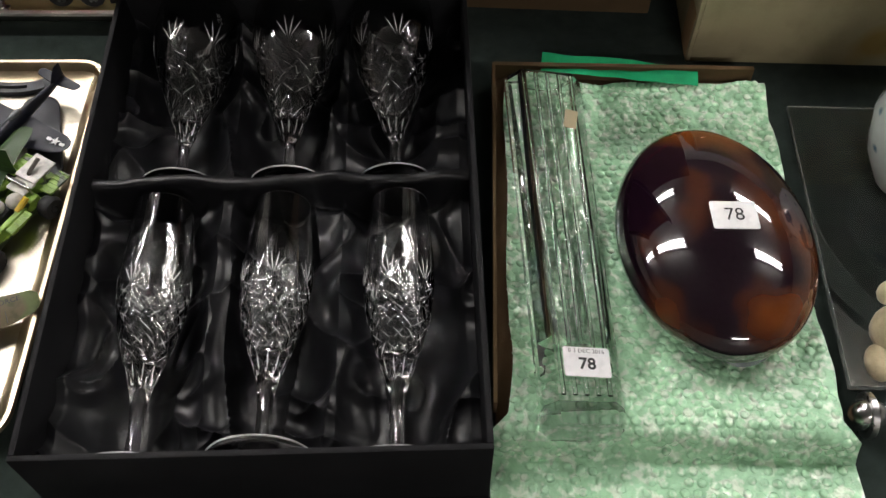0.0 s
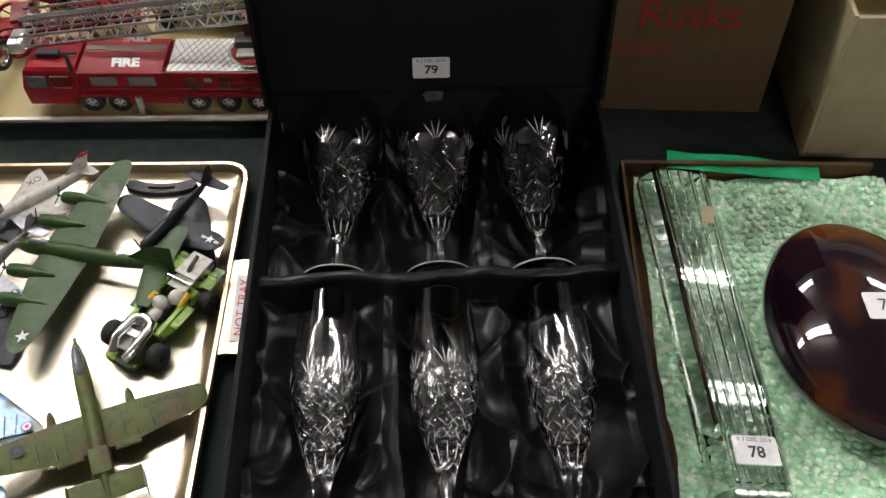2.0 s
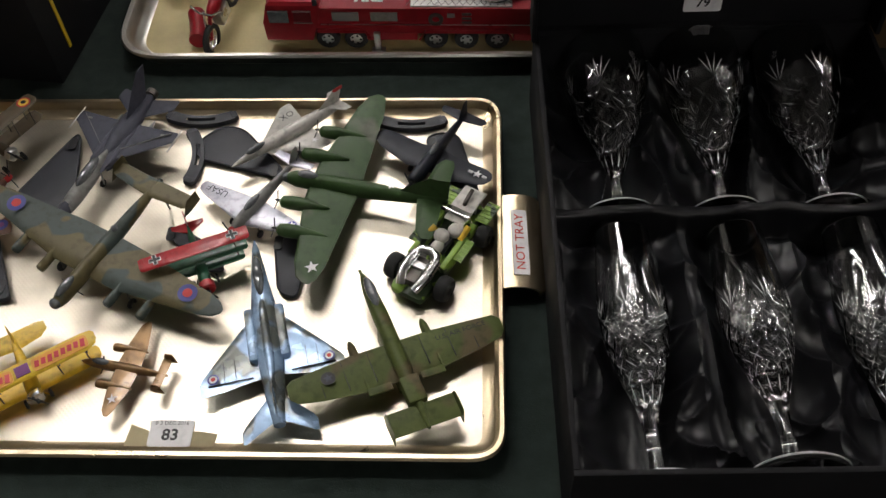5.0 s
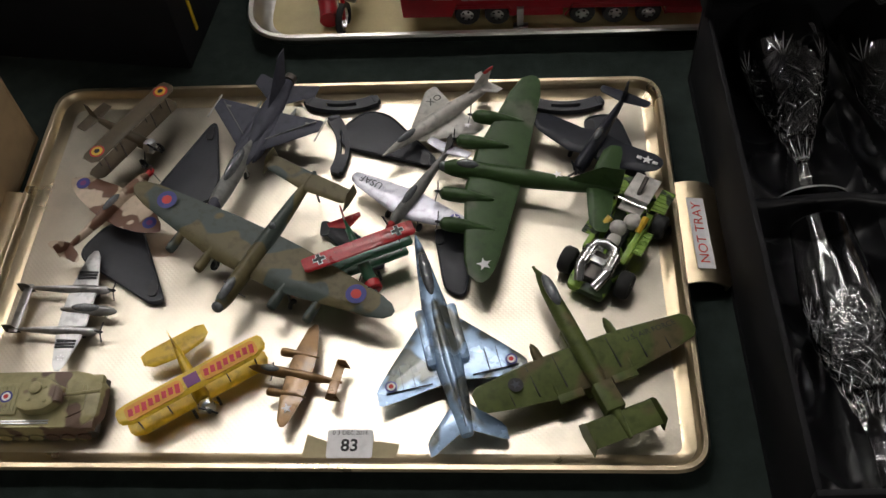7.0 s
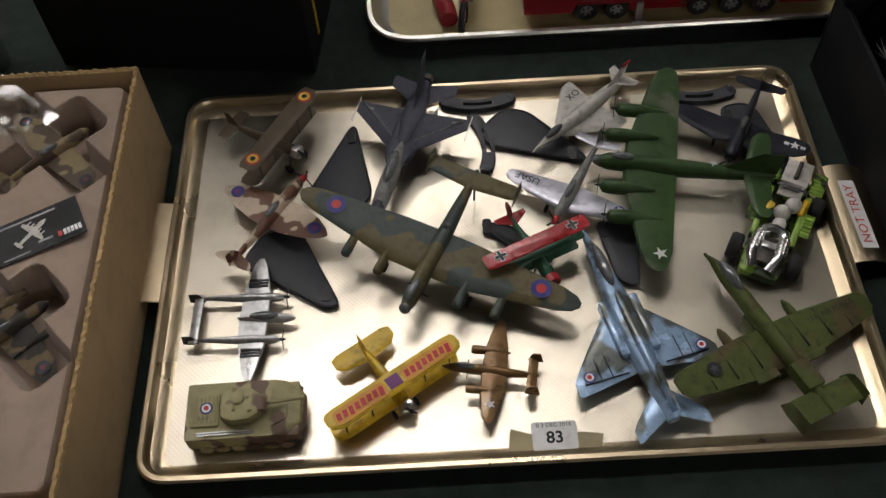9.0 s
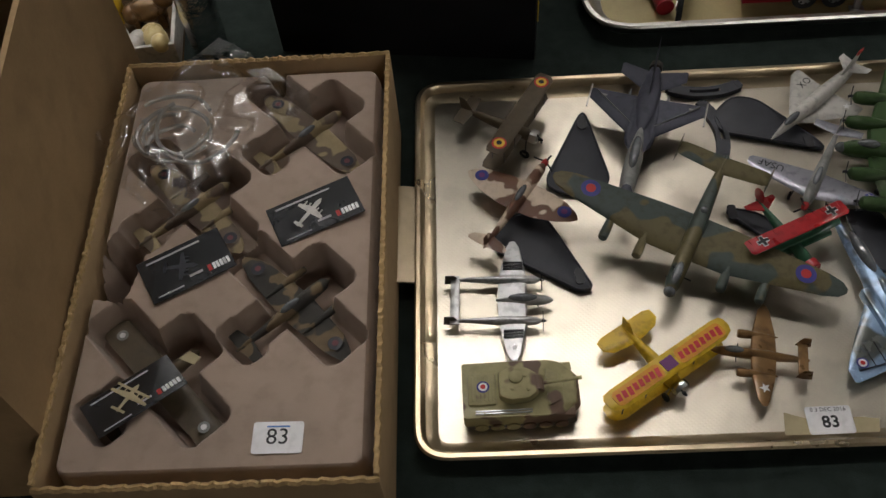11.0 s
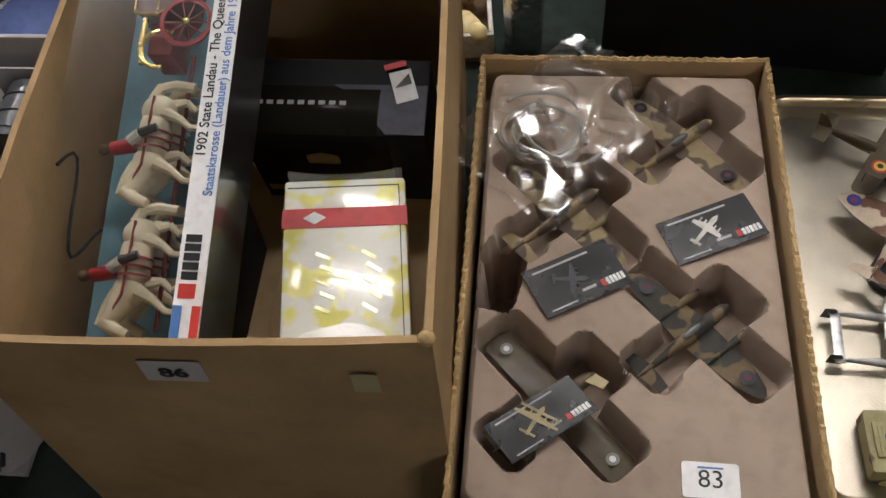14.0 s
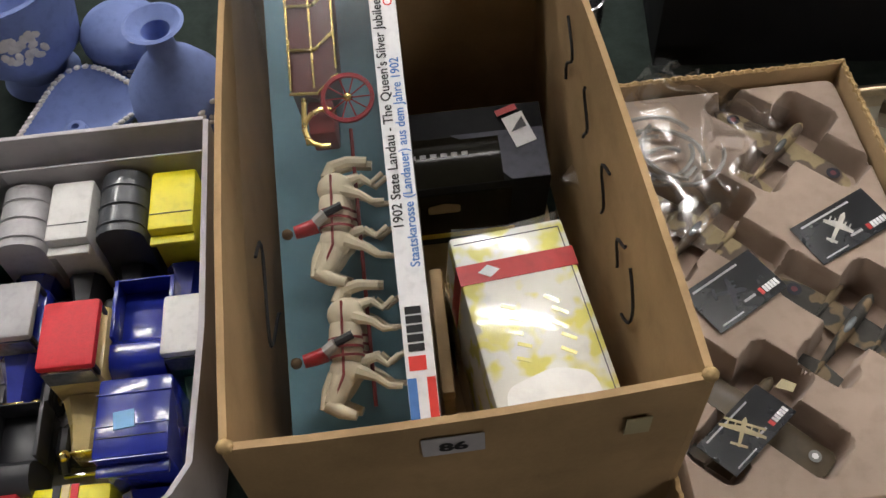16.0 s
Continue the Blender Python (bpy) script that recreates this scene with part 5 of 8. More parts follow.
def wrap_point(x, s):
    """Where the wrap lies, s along it from the back to the hem that hangs over the front."""
    x, s = x + 0.005 * noise.noise(Vector((s * 14, 3, 0))), s + 0.005 * noise.noise(Vector((x * 14, 9, 0)))
    puff = 0.004 * noise.noise(Vector((x * 22, s * 22, 1))) + 0.0045 * noise.noise(Vector((x * 58, s * 52, 6)))
    z0, bend = 0.0205 + 0.011 * min(1.0, max(0.0, (-0.09 - s) / 0.06)), -0.158
    if s > bend:
        return Vector((x, s, max(z0 + puff, 0.0165)))
    d, r = bend - s, 0.013
    wide = x * (1 + 0.12 * min(1.0, d / 0.015))
    if d < r * 1.4:
        a = d / r
        return Vector((wide, bend - r * math.sin(a) - 0.6 * puff, z0 - r * (1 - math.cos(a)) + 0.5 * puff))
    down = z0 - r * 0.83 - (d - r * 1.4) * 0.95
    out = bend - r * 0.985 - (d - r * 1.4) * 0.28 - 0.9 * puff
    if down < 0.004:
        out, down = out - (0.004 - down), 0.004 + 0.4 * abs(puff)
    return Vector((wide, out, max(down, 0.003)))


wr = thing("bubble_wrap", pose(0.152, 0.410, 0, 0, 0, -1.5), "crumpled translucent green bubble wrap over a carton", "bubble wrap")
bm = bmesh.new()
NX, NY = 80, 130
vs = [[bm.verts.new(wrap_point(-0.104 + 0.216 * i / NX, 0.150 - 0.372 * j / NY)) for i in range(NX + 1)] for j in range(NY + 1)]
for j in range(NY):
    for i in range(NX):
        bm.faces.new((vs[j][i], vs[j + 1][i], vs[j + 1][i + 1], vs[j][i + 1]))
part("wrap_sheet", bm, M["wrap"], wr)
verts, faces = [], []
for j in range(int(0.366 / 0.0064)):
    for i in range(30):
        x, s = -0.101 + i * 0.0073 + (0.00365 if j % 2 else 0), 0.147 - j * 0.0064
        if x > 0.110 or random.random() < 0.12:
            continue
        c, e = wrap_point(x, s), 0.002
        up = (wrap_point(x + e, s) - c).cross(wrap_point(x, s + e) - c).normalized()
        up = up if up.z > -0.2 else -up
        tx = up.cross(Vector((0, 1, 0.3))).normalized()
        ty = up.cross(tx)
        q = 0.15 + 0.95 * random.random()
        slip = Vector((random.uniform(-0.4, 0.4), random.uniform(-0.4, 0.4)))
        b0 = len(verts)
        for rr, h in ((0.0036, -0.0004), (0.0031, 0.0013 * q), (0.0019, 0.0021 * q)):
            for k in range(8):
                a = k * math.pi / 4 + j * 0.7
                verts.append(c + tx * rr * (math.cos(a) + slip.x * h / 0.003) + ty * rr * (math.sin(a) + slip.y * h / 0.003) + up * h)
        verts.append(c + up * 0.0024 * q * random.uniform(0.6, 1.0))
        for r0 in (0, 8):
            for k in range(8):
                faces.append((b0 + r0 + k, b0 + r0 + (k + 1) % 8, b0 + r0 + 8 + (k + 1) % 8, b0 + r0 + 8 + k))
        for k in range(8):
            faces.append((b0 + 16 + k, b0 + 16 + (k + 1) % 8, b0 + 24))
me = bpy.data.meshes.new("bubbles")
me.from_pydata(verts, [], faces)
me.shade_smooth()
me.materials.append(M["wrap"])
tagged(part("bubble_layer", me, None, wr), kind="stuff")
part("film_flap", moved(sheet(-0.075, 0.0, 0.055, 0.022, 26, 6, lambda x, y: 0.027 + 0.0025 * noise.noise(Vector((x * 40, y * 60, 2)))), pose(0, 0.146, 0, 0, 0, -6)), M["film"], wr, "smooth darker green film edge")

# ---- clear glass vase ----
M["vase_glass"] = glassy("clear_vase_glass", (0.975, 1.0, 0.985), 0.0, 1.48)
vz = thing("glass_vase", pose(0.0865, 0.254, 0.0225, 0, 9, 1.8), "tall clear faceted glass vase lying on its side", "vase")


def octa(w, h, y, k=0.30, scale=1.0):
    """An eight-sided ring in the xz plane, shrunk about its middle."""
    return [(x * scale, y, h / 2 + (z - h / 2) * scale) for x, z in ((-w, h * k), (-w * (1 - k), 0.0), (w * (1 - k), 0.0), (w, h * k), (w, h * (1 - k)), (w * (1 - k), h), (-w * (1 - k), h), (-w, h * (1 - k)))]


def fluted(y, k):
    """The hollow's ring, its corners drawn in."""
    return [(p[0] * q, y, 0.0155 + (p[2] - 0.0155) * q) for p, q in zip(octa(0.0285, 0.031, y), (k, k * 0.72) * 4)]


part("vase_body", loft([octa(0.0268, 0.031, 0.0, scale=0.97), octa(0.0268, 0.031, 0.001), octa(0.0300, 0.031, 0.285), octa(0.0300, 0.031, 0.2865, scale=0.97), fluted(0.2860, 0.84), fluted(0.16, 0.80), fluted(0.050, 0.72), octa(0.0268, 0.031, 0.044, scale=0.40)]), M["vase_glass"], vz)
# Glass rods added on the top face to draw bright streaks
for i in range(5):
    fx = -0.0170 + 0.0085 * i
    part("streak_rod", tube([(fx * 0.9, 0.004, 0.0300), (fx, 0.15, 0.0300), (fx * 1.1, 0.283, 0.0300)], 0.0016, 10), M["vase_glass"], vz)
part("base_block", loft([octa(0.0268, 0.031, -0.0150, scale=0.93), octa(0.0268, 0.031, -0.0120), octa(0.0268, 0.031, -0.0006)]), M["vase_glass"], vz, "thick clear glass base")
lot(pose(0.0925, 0.2805, 0.0540, 0, 9, 1), "78", 0.0115, 0.0003, "white lot label printed 78 on the glass vase", True, h=0.021)
# Small cream rectangle near the vase's far end
whole("pale_patch", box(-0.005, -0.009, 0, 0.005, 0.009, 0.0003), M["cream_card"], pose(0.098, 0.49, 0.0520, 0, 9, -10), "small blank cream patch on the glass vase", "sticker")

# ---- dark glass paperweight ----
M["amber"] = mat("amber_purple_glass", (0.010, 0.003, 0.008), 0.03, 0, 0.5, 12, 0, second=(0.22, 0.058, 0.005), mask=(16, 0.47, 0.80), spec=0.6, trans=0.0, coat=1.0, rvar=0.02)
pw = thing("paperweight", pose(0.190, 0.377, 0.0195, 0, 0, 4), "large oval dark amber and purple art glass paperweight", "paperweight")
rings = []
for i in range(25):
    u = math.pi * (0.03 + 0.94 * i / 24)
    rings.append([(0.0685 * math.sin(u) * math.cos(2 * math.pi * k / 40), -0.0965 * math.cos(u) * (1.0 if math.cos(u) < 0 else 0.98), 0.0335 + 0.0335 * math.sin(u) ** 0.9 * math.sin(2 * math.pi * k / 40)) for k in range(40)])
part("glass_body", loft(rings), M["amber"], pw)
part("foot_facet", moved(lathe([(0.001, 0), (0.018, 0), (0.018, 0.003), (0.001, 0.003)], 24), pose(0.004, -0.0815, 0.0300, 70)), M["canopy"], pw, "ground glass foot")
part("top_facet", moved(lathe([(0.001, 0), (0.0065, 0), (0.0065, 0.0012), (0.001, 0.0012)], 18), pose(0.003, 0.078, 0.0500, -50)), M["offwhite"], pw, "small ground pontil mark")
lp = lot(pose(0.1950, 0.3735, 0.0868, 2, 4, 2), "78", 0.014, 0.0, "white handwritten lot label on the paperweight", w=0.032, h=0.022)

# ---- cartons behind ----
rb = thing("rusk_carton", pose(0.105, 0.668, 0, 0, 0, -3), "weathered brown carton with faded red printing", "carton")
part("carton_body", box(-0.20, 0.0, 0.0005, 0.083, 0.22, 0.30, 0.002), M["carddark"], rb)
letters("Rusks", 0.044, M["faded"], rb, pose(-0.002, -0.0008, 0.112, 90), "lettering", wide=0.88, bold=0.0006)
letters("\u2019s", 0.040, M["faded"], rb, pose(-0.078, -0.0008, 0.112, 90), "lettering", bold=0.0004)
letters("ORIGINAL", 0.022, M["faded"], rb, pose(-0.060, -0.0008, 0.076, 90), "lettering", bold=0.0003)
part("print_bar", box(-0.095, -0.0008, 0.03, -0.072, 0, 0.052), M["faded"], rb)
cb = thing("cream_carton", pose(0.213, 0.604, 0, 0, 0, -2), "open stained cream cardboard carton", "carton")
part("side_panel", box(0, 0, 0.0005, 0.004, 0.24, 0.158, 0.0008), M["cream_card"], cb)
part("front_panel", box(0.004, 0, 0.0005, 0.25, 0.004, 0.156, 0.0008), M["cream_card"], cb)
part("back_panel", box(0.004, 0.236, 0.0005, 0.25, 0.24, 0.156, 0.0008), M["cream_card"], cb)
part("far_panel", box(0.246, 0.004, 0.0005, 0.25, 0.236, 0.156, 0.0008), M["cream_card"], cb)
part("carton_bottom", box(0.004, 0.004, 0.0005, 0.246, 0.236, 0.005), M["cream_card"], cb)
part("tape_strip", box(-0.0006, 0.004, 0.002, -0.0001, 0.030, 0.05), M["card"], cb)

# ---- glass pane and trinkets ----
whole("glass_sheet", box(-0.13, -0.13, 0, 0.13, 0.13, 0.006, 0.001), M["green_glass"], pose(0.415, 0.412, 0.0005, 0, 0, -2), "clear glass sheet lying on the green cloth", "glass sheet")
M["china"] = mat("blue_white_china", (0.60, 0.62, 0.62), 0.15, 0, 0.05, 30, 0, second=(0.06, 0.14, 0.24), mask=(28, 0.55, 0.60), coat=0.6)
whole("china_vase", lathe([(0.001, 0), (0.03, 0), (0.032, 0.004), (0.045, 0.03), (0.05, 0.06), (0.042, 0.10), (0.022, 0.13), (0.026, 0.145), (0.023, 0.145), (0.019, 0.13), (0.001, 0.12)], 28), M["china"], pose(0.372, 0.470, 0.007), "white china vase with blue floral painting", "vase")
M["plush"] = mat("cream_plush", (0.52, 0.43, 0.27), 0.95, 0, 0.15, 120, 0.6, 900, sheen=0.3)
whole("soft_toy", join(ball((0, 0, 0.022), 0.024, 0.020, 0.0215), ball((0.004, -0.006, 0.050), 0.017, 0.016, 0.015), ball((-0.016, 0.016, 0.045), 0.008, 0.008, 0.010), ball((-0.02, -0.02, 0.012), 0.009, 0.014, 0.0095)), M["plush"], pose(0.318, 0.318, 0.0068), "small cream soft toy with red ribbon", "soft toy")
part("red_ribbon", tube([(-0.018, -0.010, 0.038), (-0.006, -0.018, 0.0355), (0.012, -0.018, 0.037)], 0.0028, 8), M["red"], bpy.data.objects["soft_toy"])
kn = thing("silver_bell", pose(0.283, 0.262, 0.0), "small polished silver bell shape", "bell")
part("bell_body", ball((0, 0, 0.0135), 0.014, 0.011, 0.013), M["chrome"], kn)
part("bell_band", moved(lathe([(0.0115, -0.002), (0.0155, -0.002), (0.0155, 0.002), (0.0115, 0.002)], 20), pose(0, 0, 0.0135, 0, 90)), M["steel"], kn)

# ---- rear tray with toys ----
rt = rim_tray("silver_tray", -0.648, 0.646, -0.130, 0.96, 0.045, 0.020, 0.003, M["paleyellow"], M["silver_rim"], "silver-rimmed tray with yellowed lining holding red toys", Matrix())
M["fred"] = mat("fire_red", (0.26, 0.006, 0.013), 0.40, 0, 0.15, 40, 0.05, spec=0.35)
M["brass0"] = mat("tarnished_brass", (0.55, 0.42, 0.14), 0.3, 1.0, 0.15, 40, 0.05)
M["tread"] = mat("tread_plate", (0.62, 0.60, 0.58), 0.45, 0.2, 0.08, 40, 0.1)
M["harness0"] = mat("deep_red", (0.13, 0.006, 0.010), 0.4, 0, 0.2, 40, 0.05)
fe = thing("toy_fire_engine", pose(-0.386, 0.692, 0.0045, 0, 0, -1), "red die-cast fire engine with silver ladder", "toy fire engine")
part("body", prism(rounded([(-0.117, -0.024), (0.150, -0.024), (0.150, 0.026), (-0.117, 0.026)], 0.004), 0.019, 0.049, 0.0015), M["fred"], fe)
part("cab", loft([[(-0.121, -0.025, 0.012), (-0.078, -0.025, 0.012), (-0.078, 0.027, 0.012), (-0.121, 0.027, 0.012)], [(-0.122, -0.025, 0.032), (-0.070, -0.025, 0.032), (-0.070, 0.027, 0.032), (-0.122, 0.027, 0.032)], [(-0.117, -0.0235, 0.051), (-0.068, -0.0235, 0.051), (-0.068, 0.0255, 0.051), (-0.117, 0.0255, 0.051)], [(-0.114, -0.021, 0.0535), (-0.069, -0.021, 0.0535), (-0.069, 0.023, 0.0535), (-0.114, 0.023, 0.0535)]]), M["fred"], fe)
part("roof_block", loft([[(-0.067, -0.0245, 0.049), (0.012, -0.0245, 0.049), (0.012, 0.0265, 0.049), (-0.067, 0.0265, 0.049)], [(-0.062, -0.004, 0.0585), (0.016, -0.004, 0.0585), (0.016, 0.006, 0.0585), (-0.062, 0.006, 0.0585)]]), M["fred"], fe)
part("roof_channel", box(-0.060, -0.0025, 0.0580, 0.014, 0.0045, 0.0592, 0.0004, 1), M["gun"], fe)
part("tread_deck", box(0.017, -0.022, 0.0490, 0.110, 0.024, 0.0506), M["tread"], fe, "pale chequered deck plate")
for i in range(12):
    for way in (-30, 30):
        part("deck_groove", moved(box(-0.0002, -0.026, 0.0505, 0.0002, 0.026, 0.0510 + 0.00005 * (way > 0)), pose(0.026 + i * 0.0065, 0.001, 0, 0, 0, way)), M["gun"], fe)
part("turntable", moved(lathe([(0.002, 0), (0.021, 0), (0.021, 0.004), (0.017, 0.007), (0.002, 0.007)], 28), pose(0.095, 0.003, 0.0512)), M["fred"], fe)
part("turntable_rail", moved(lathe([(0.0210, 0), (0.0235, 0), (0.0240, 0.0015), (0.0235, 0.003), (0.0210, 0.003)], 32), pose(0.095, 0.003, 0.0516)), M["chrome"], fe)
part("turntable_console", box(0.079, -0.002, 0.0585, 0.108, 0.012, 0.068, 0.002), M["black"], fe)
part("turntable_seat", box(0.082, -0.014, 0.0584, 0.106, -0.003, 0.0615, 0.001), M["offwhite"], fe)
letters("FIRE", 0.0115, M["white"], fe, pose(-0.022, -0.0150, 0.0540, 25), "lettering", bold=0.0007, wide=1.25)
letters("FIRE", 0.0115, M["white"], fe, pose(-0.018, 0.0165, 0.0542, -25, 0, 180), "lettering", bold=0.0007, wide=1.25)
for x in (-0.044, -0.008):
    part("locker_panel", box(x - 0.0125, -0.0248, 0.0345, x + 0.0125, -0.0238, 0.0445, 0.0002, 1), M["grey_nose"], fe, "pale locker panel")
part("cab_window", box(-0.116, -0.0262, 0.033, -0.097, -0.0240, 0.046, 0.0003, 1), M["canopy"], fe)
wn = part("cab_window", box(-0.092, -0.0258, 0.033, -0.076, -0.0240, 0.046, 0.0003, 1), M["harness0"], fe)
part("window_frame", join(box(-0.0925, -0.0262, 0.0455, -0.0755, -0.0250, 0.0465), box(-0.0925, -0.0262, 0.0325, -0.0755, -0.0250, 0.0335)), M["steel"], wn)
part("hose_port", moved(lathe([(0.0035, 0), (0.0070, 0), (0.0070, 0.0015), (0.0035, 0.0015)], 18), pose(0.040, -0.0238, 0.037, 90)), M["gun"], fe)
part("gauge_plate", box(0.0505, -0.0247, 0.039, 0.0575, -0.0238, 0.0435), M["grey_nose"], fe)
for k in range(3):
    part("vent", box(0.064, -0.0247, 0.0315 + 0.0048 * k, 0.073, -0.0238, 0.0345 + 0.0048 * k, 0.0003, 1), M["gun"], fe)
part("trim_line", box(-0.068, -0.0246, 0.0300, 0.148, -0.0238, 0.0306), M["steel"], fe)
part("skirt", box(-0.026, -0.0235, 0.011, 0.022, 0.025, 0.020, 0.001), M["fred"], fe)
part("rear_skirt", box(0.112, -0.0235, 0.011, 0.148, 0.025, 0.020, 0.001), M["fred"], fe)
for wx0, wx1 in ((-0.078, -0.022), (0.024, 0.112)):
    part("wheel_arch", tube([(wx0, -0.0240, 0.012), (wx0 + 0.006, -0.0242, 0.0245), (wx1 - 0.006, -0.0242, 0.0245), (wx1, -0.0240, 0.012)], 0.0011, 6), M["fred"], fe)
part("stabiliser", box(-0.019, -0.0275, 0.002, -0.013, -0.023, 0.022, 0.0008), M["steel"], fe)
part("stabiliser_foot", box(-0.022, -0.030, 0.0, -0.009, -0.022, 0.002, 0.0006), M["steel"], fe)
part("roof_beacon", box(-0.108, -0.008, 0.0535, -0.086, 0.001, 0.058, 0.001), M["black"], fe)
part("beacon_bar", tube([(-0.086, -0.004, 0.056), (-0.070, -0.004, 0.056)], 0.0012, 6), M["black"], fe)
part("wing_mirror", tube([(-0.071, -0.022, 0.051), (-0.073, -0.019, 0.066)], 0.0026, 6, 0.0014), M["black"], fe)
for wx in (-0.0635, -0.0365, 0.039, 0.068, 0.097):
    for s in (-1, 1):
        ty = part("tyre", moved(lathe([(0.006, -0.004), (0.0105, -0.004), (0.0115, -0.002), (0.0115, 0.002), (0.0105, 0.004), (0.006, 0.004)], 20), pose(wx, s * 0.020 + 0.001, 0.0115, 90)), M["rubber"], fe)
        part("rim", moved(lathe([(0.0005, -0.003), (0.0068, -0.0042), (0.0068, 0.003), (0.0005, 0.003)], 18), pose(wx, s * 0.020 + 0.001, 0.0115, 90)), M["steel"], ty)
        for k in range(5):
            a = 2 * math.pi * k / 5
            part("rim_hole", moved(disc(0.0013, 0, n=8), pose(wx + 0.0042 * math.cos(a), s * 0.020 + 0.001 - 0.00435, 0.0115 + 0.0042 * math.sin(a), 90)), M["ink"], ty)


def ladder(parent, p, q, w, h, n):
    """A lattice ladder between two points."""
    p, q = Vector(p), Vector(q)
    side, up = Vector((0, w / 2, 0)), Vector((0, 0, h))
    for s in (-1, 1):
        for k in (0, 1):
            part("ladder_rail", tube([p + side * s + up * k, q + side * s + up * k], 0.0014, 6), M["steel"], parent)
    for i in range(n):
        a, b = p.lerp(q, i / n), p.lerp(q, (i + 1) / n)
        for s in (-1, 1):
            part("ladder_brace", tube([a + side * s, (a + b) / 2 + side * s + up], 0.0007, 4), M["steel"], parent)
            part("ladder_brace", tube([(a + b) / 2 + side * s + up, b + side * s], 0.0007, 4), M["steel"], parent)
        part("ladder_rung", tube([a - side, a + side], 0.0008, 4), M["steel"], parent)


ladder(fe, (-0.126, 0.010, 0.061), (0.118, 0.012, 0.092), 0.026, 0.012, 20)
ladder(fe, (-0.126, 0.032, 0.066), (0.118, 0.034, 0.098), 0.014, 0.008, 20)
part("ladder_post", box(0.088, 0.006, 0.060, 0.104, 0.018, 0.090, 0.002), M["harness0"], fe)
part("ladder_cage", box(-0.132, -0.006, 0.056, -0.118, 0.018, 0.068, 0.002), M["steel"], fe)

mo = thing("toy_motorcycle", pose(-0.556, 0.705, 0.0045, 0, -12, 78), "red toy motorcycle leaning on the tray", "toy motorcycle")
for y in (-0.030, 0.030):
    wl = part("wheel", moved(lathe([(0.011, -0.0025), (0.015, -0.0025), (0.016, 0), (0.015, 0.0025), (0.011, 0.0025)], 22), pose(y, 0, 0.016, 90)), M["rubber"], mo)
    part("rim", moved(lathe([(0.009, -0.0015), (0.0112, -0.0015), (0.0112, 0.0015), (0.009, 0.0015)], 22), pose(y, 0, 0.016, 90)), M["chrome"], wl)
    for k in range(6):
        a = math.pi * k / 6
        part("spoke", tube([(y - 0.010 * math.cos(a), 0, 0.016 - 0.010 * math.sin(a)), (y + 0.010 * math.cos(a), 0, 0.016 + 0.010 * math.sin(a))], 0.0004, 4), M["chrome"], wl)
part("fuel_tank", ball((-0.004, 0, 0.036), 0.016, 0.006, 0.007), M["fred"], mo)
part("frame", tube([(-0.030, 0, 0.016), (-0.020, 0, 0.034), (0.004, 0, 0.032), (0.030, 0, 0.017)], 0.0022, 8), M["fred"], mo)
part("engine", box(-0.010, -0.006, 0.012, 0.010, 0.006, 0.028, 0.002), M["steel"], mo)
part("seat", ball((0.015, 0, 0.037), 0.011, 0.005, 0.003), M["black"], mo)
part("handlebar", tube([(-0.018, -0.016, 0.047), (-0.022, -0.006, 0.043), (-0.022, 0.006, 0.043), (-0.018, 0.016, 0.047)], 0.001, 6), M["chrome"], mo)
part("fork", tube([(-0.030, 0.003, 0.016), (-0.021, 0.003, 0.044)], 0.0012, 6), M["chrome"], mo)
rc = thing("toy_steam_engine", pose(-0.50, 0.785, 0.0045, 0, 0, 12), "red vintage toy fire engine with silver boiler", "toy fire engine")
part("chassis", box(-0.075, -0.016, 0.018, 0.075, 0.016, 0.025, 0.002), M["fred"], rc)
part("boiler", moved(lathe([(0.002, -0.026), (0.016, -0.026), (0.018, -0.022), (0.018, 0.022), (0.016, 0.026), (0.002, 0.026)], 24), pose(0.040, 0, 0.045, 0, 90)), M["chrome"], rc, "polished silver boiler")
for dx in (0.024, 0.040, 0.056):
    part("boiler_band", moved(lathe([(0.0175, -0.003), (0.0192, -0.003), (0.0192, 0.003), (0.0175, 0.003)], 24), pose(dx, 0, 0.045, 0, 90)), M["rred"], rc, "red painted band")
part("driver_seat", join(box(-0.050, -0.016, 0.036, -0.022, 0.016, 0.041, 0.002), box(-0.026, -0.016, 0.041, -0.021, 0.016, 0.058, 0.002)), M["harness0"], rc)
part("seat_support", box(-0.044, -0.012, 0.025, -0.026, 0.012, 0.036, 0.002), M["fred"], rc)
part("bucket", moved(lathe([(0.002, 0), (0.009, 0), (0.012, 0.02), (0.011, 0.02), (0.008, 0.002), (0.002, 0.002)], 18), pose(0.0, -0.002, 0.025)), M["brass0"], rc, "small brass bucket")
part("hose_reel", moved(lathe([(0.003, -0.010), (0.015, -0.010), (0.015, -0.008), (0.009, -0.007), (0.009, 0.007), (0.015, 0.008), (0.015, 0.010), (0.003, 0.010)], 20), pose(-0.006, 0, 0.066, 90)), M["fred"], rc)
part("reel_bracket", box(-0.010, -0.004, 0.025, -0.002, 0.004, 0.062, 0.001), M["gun"], rc)
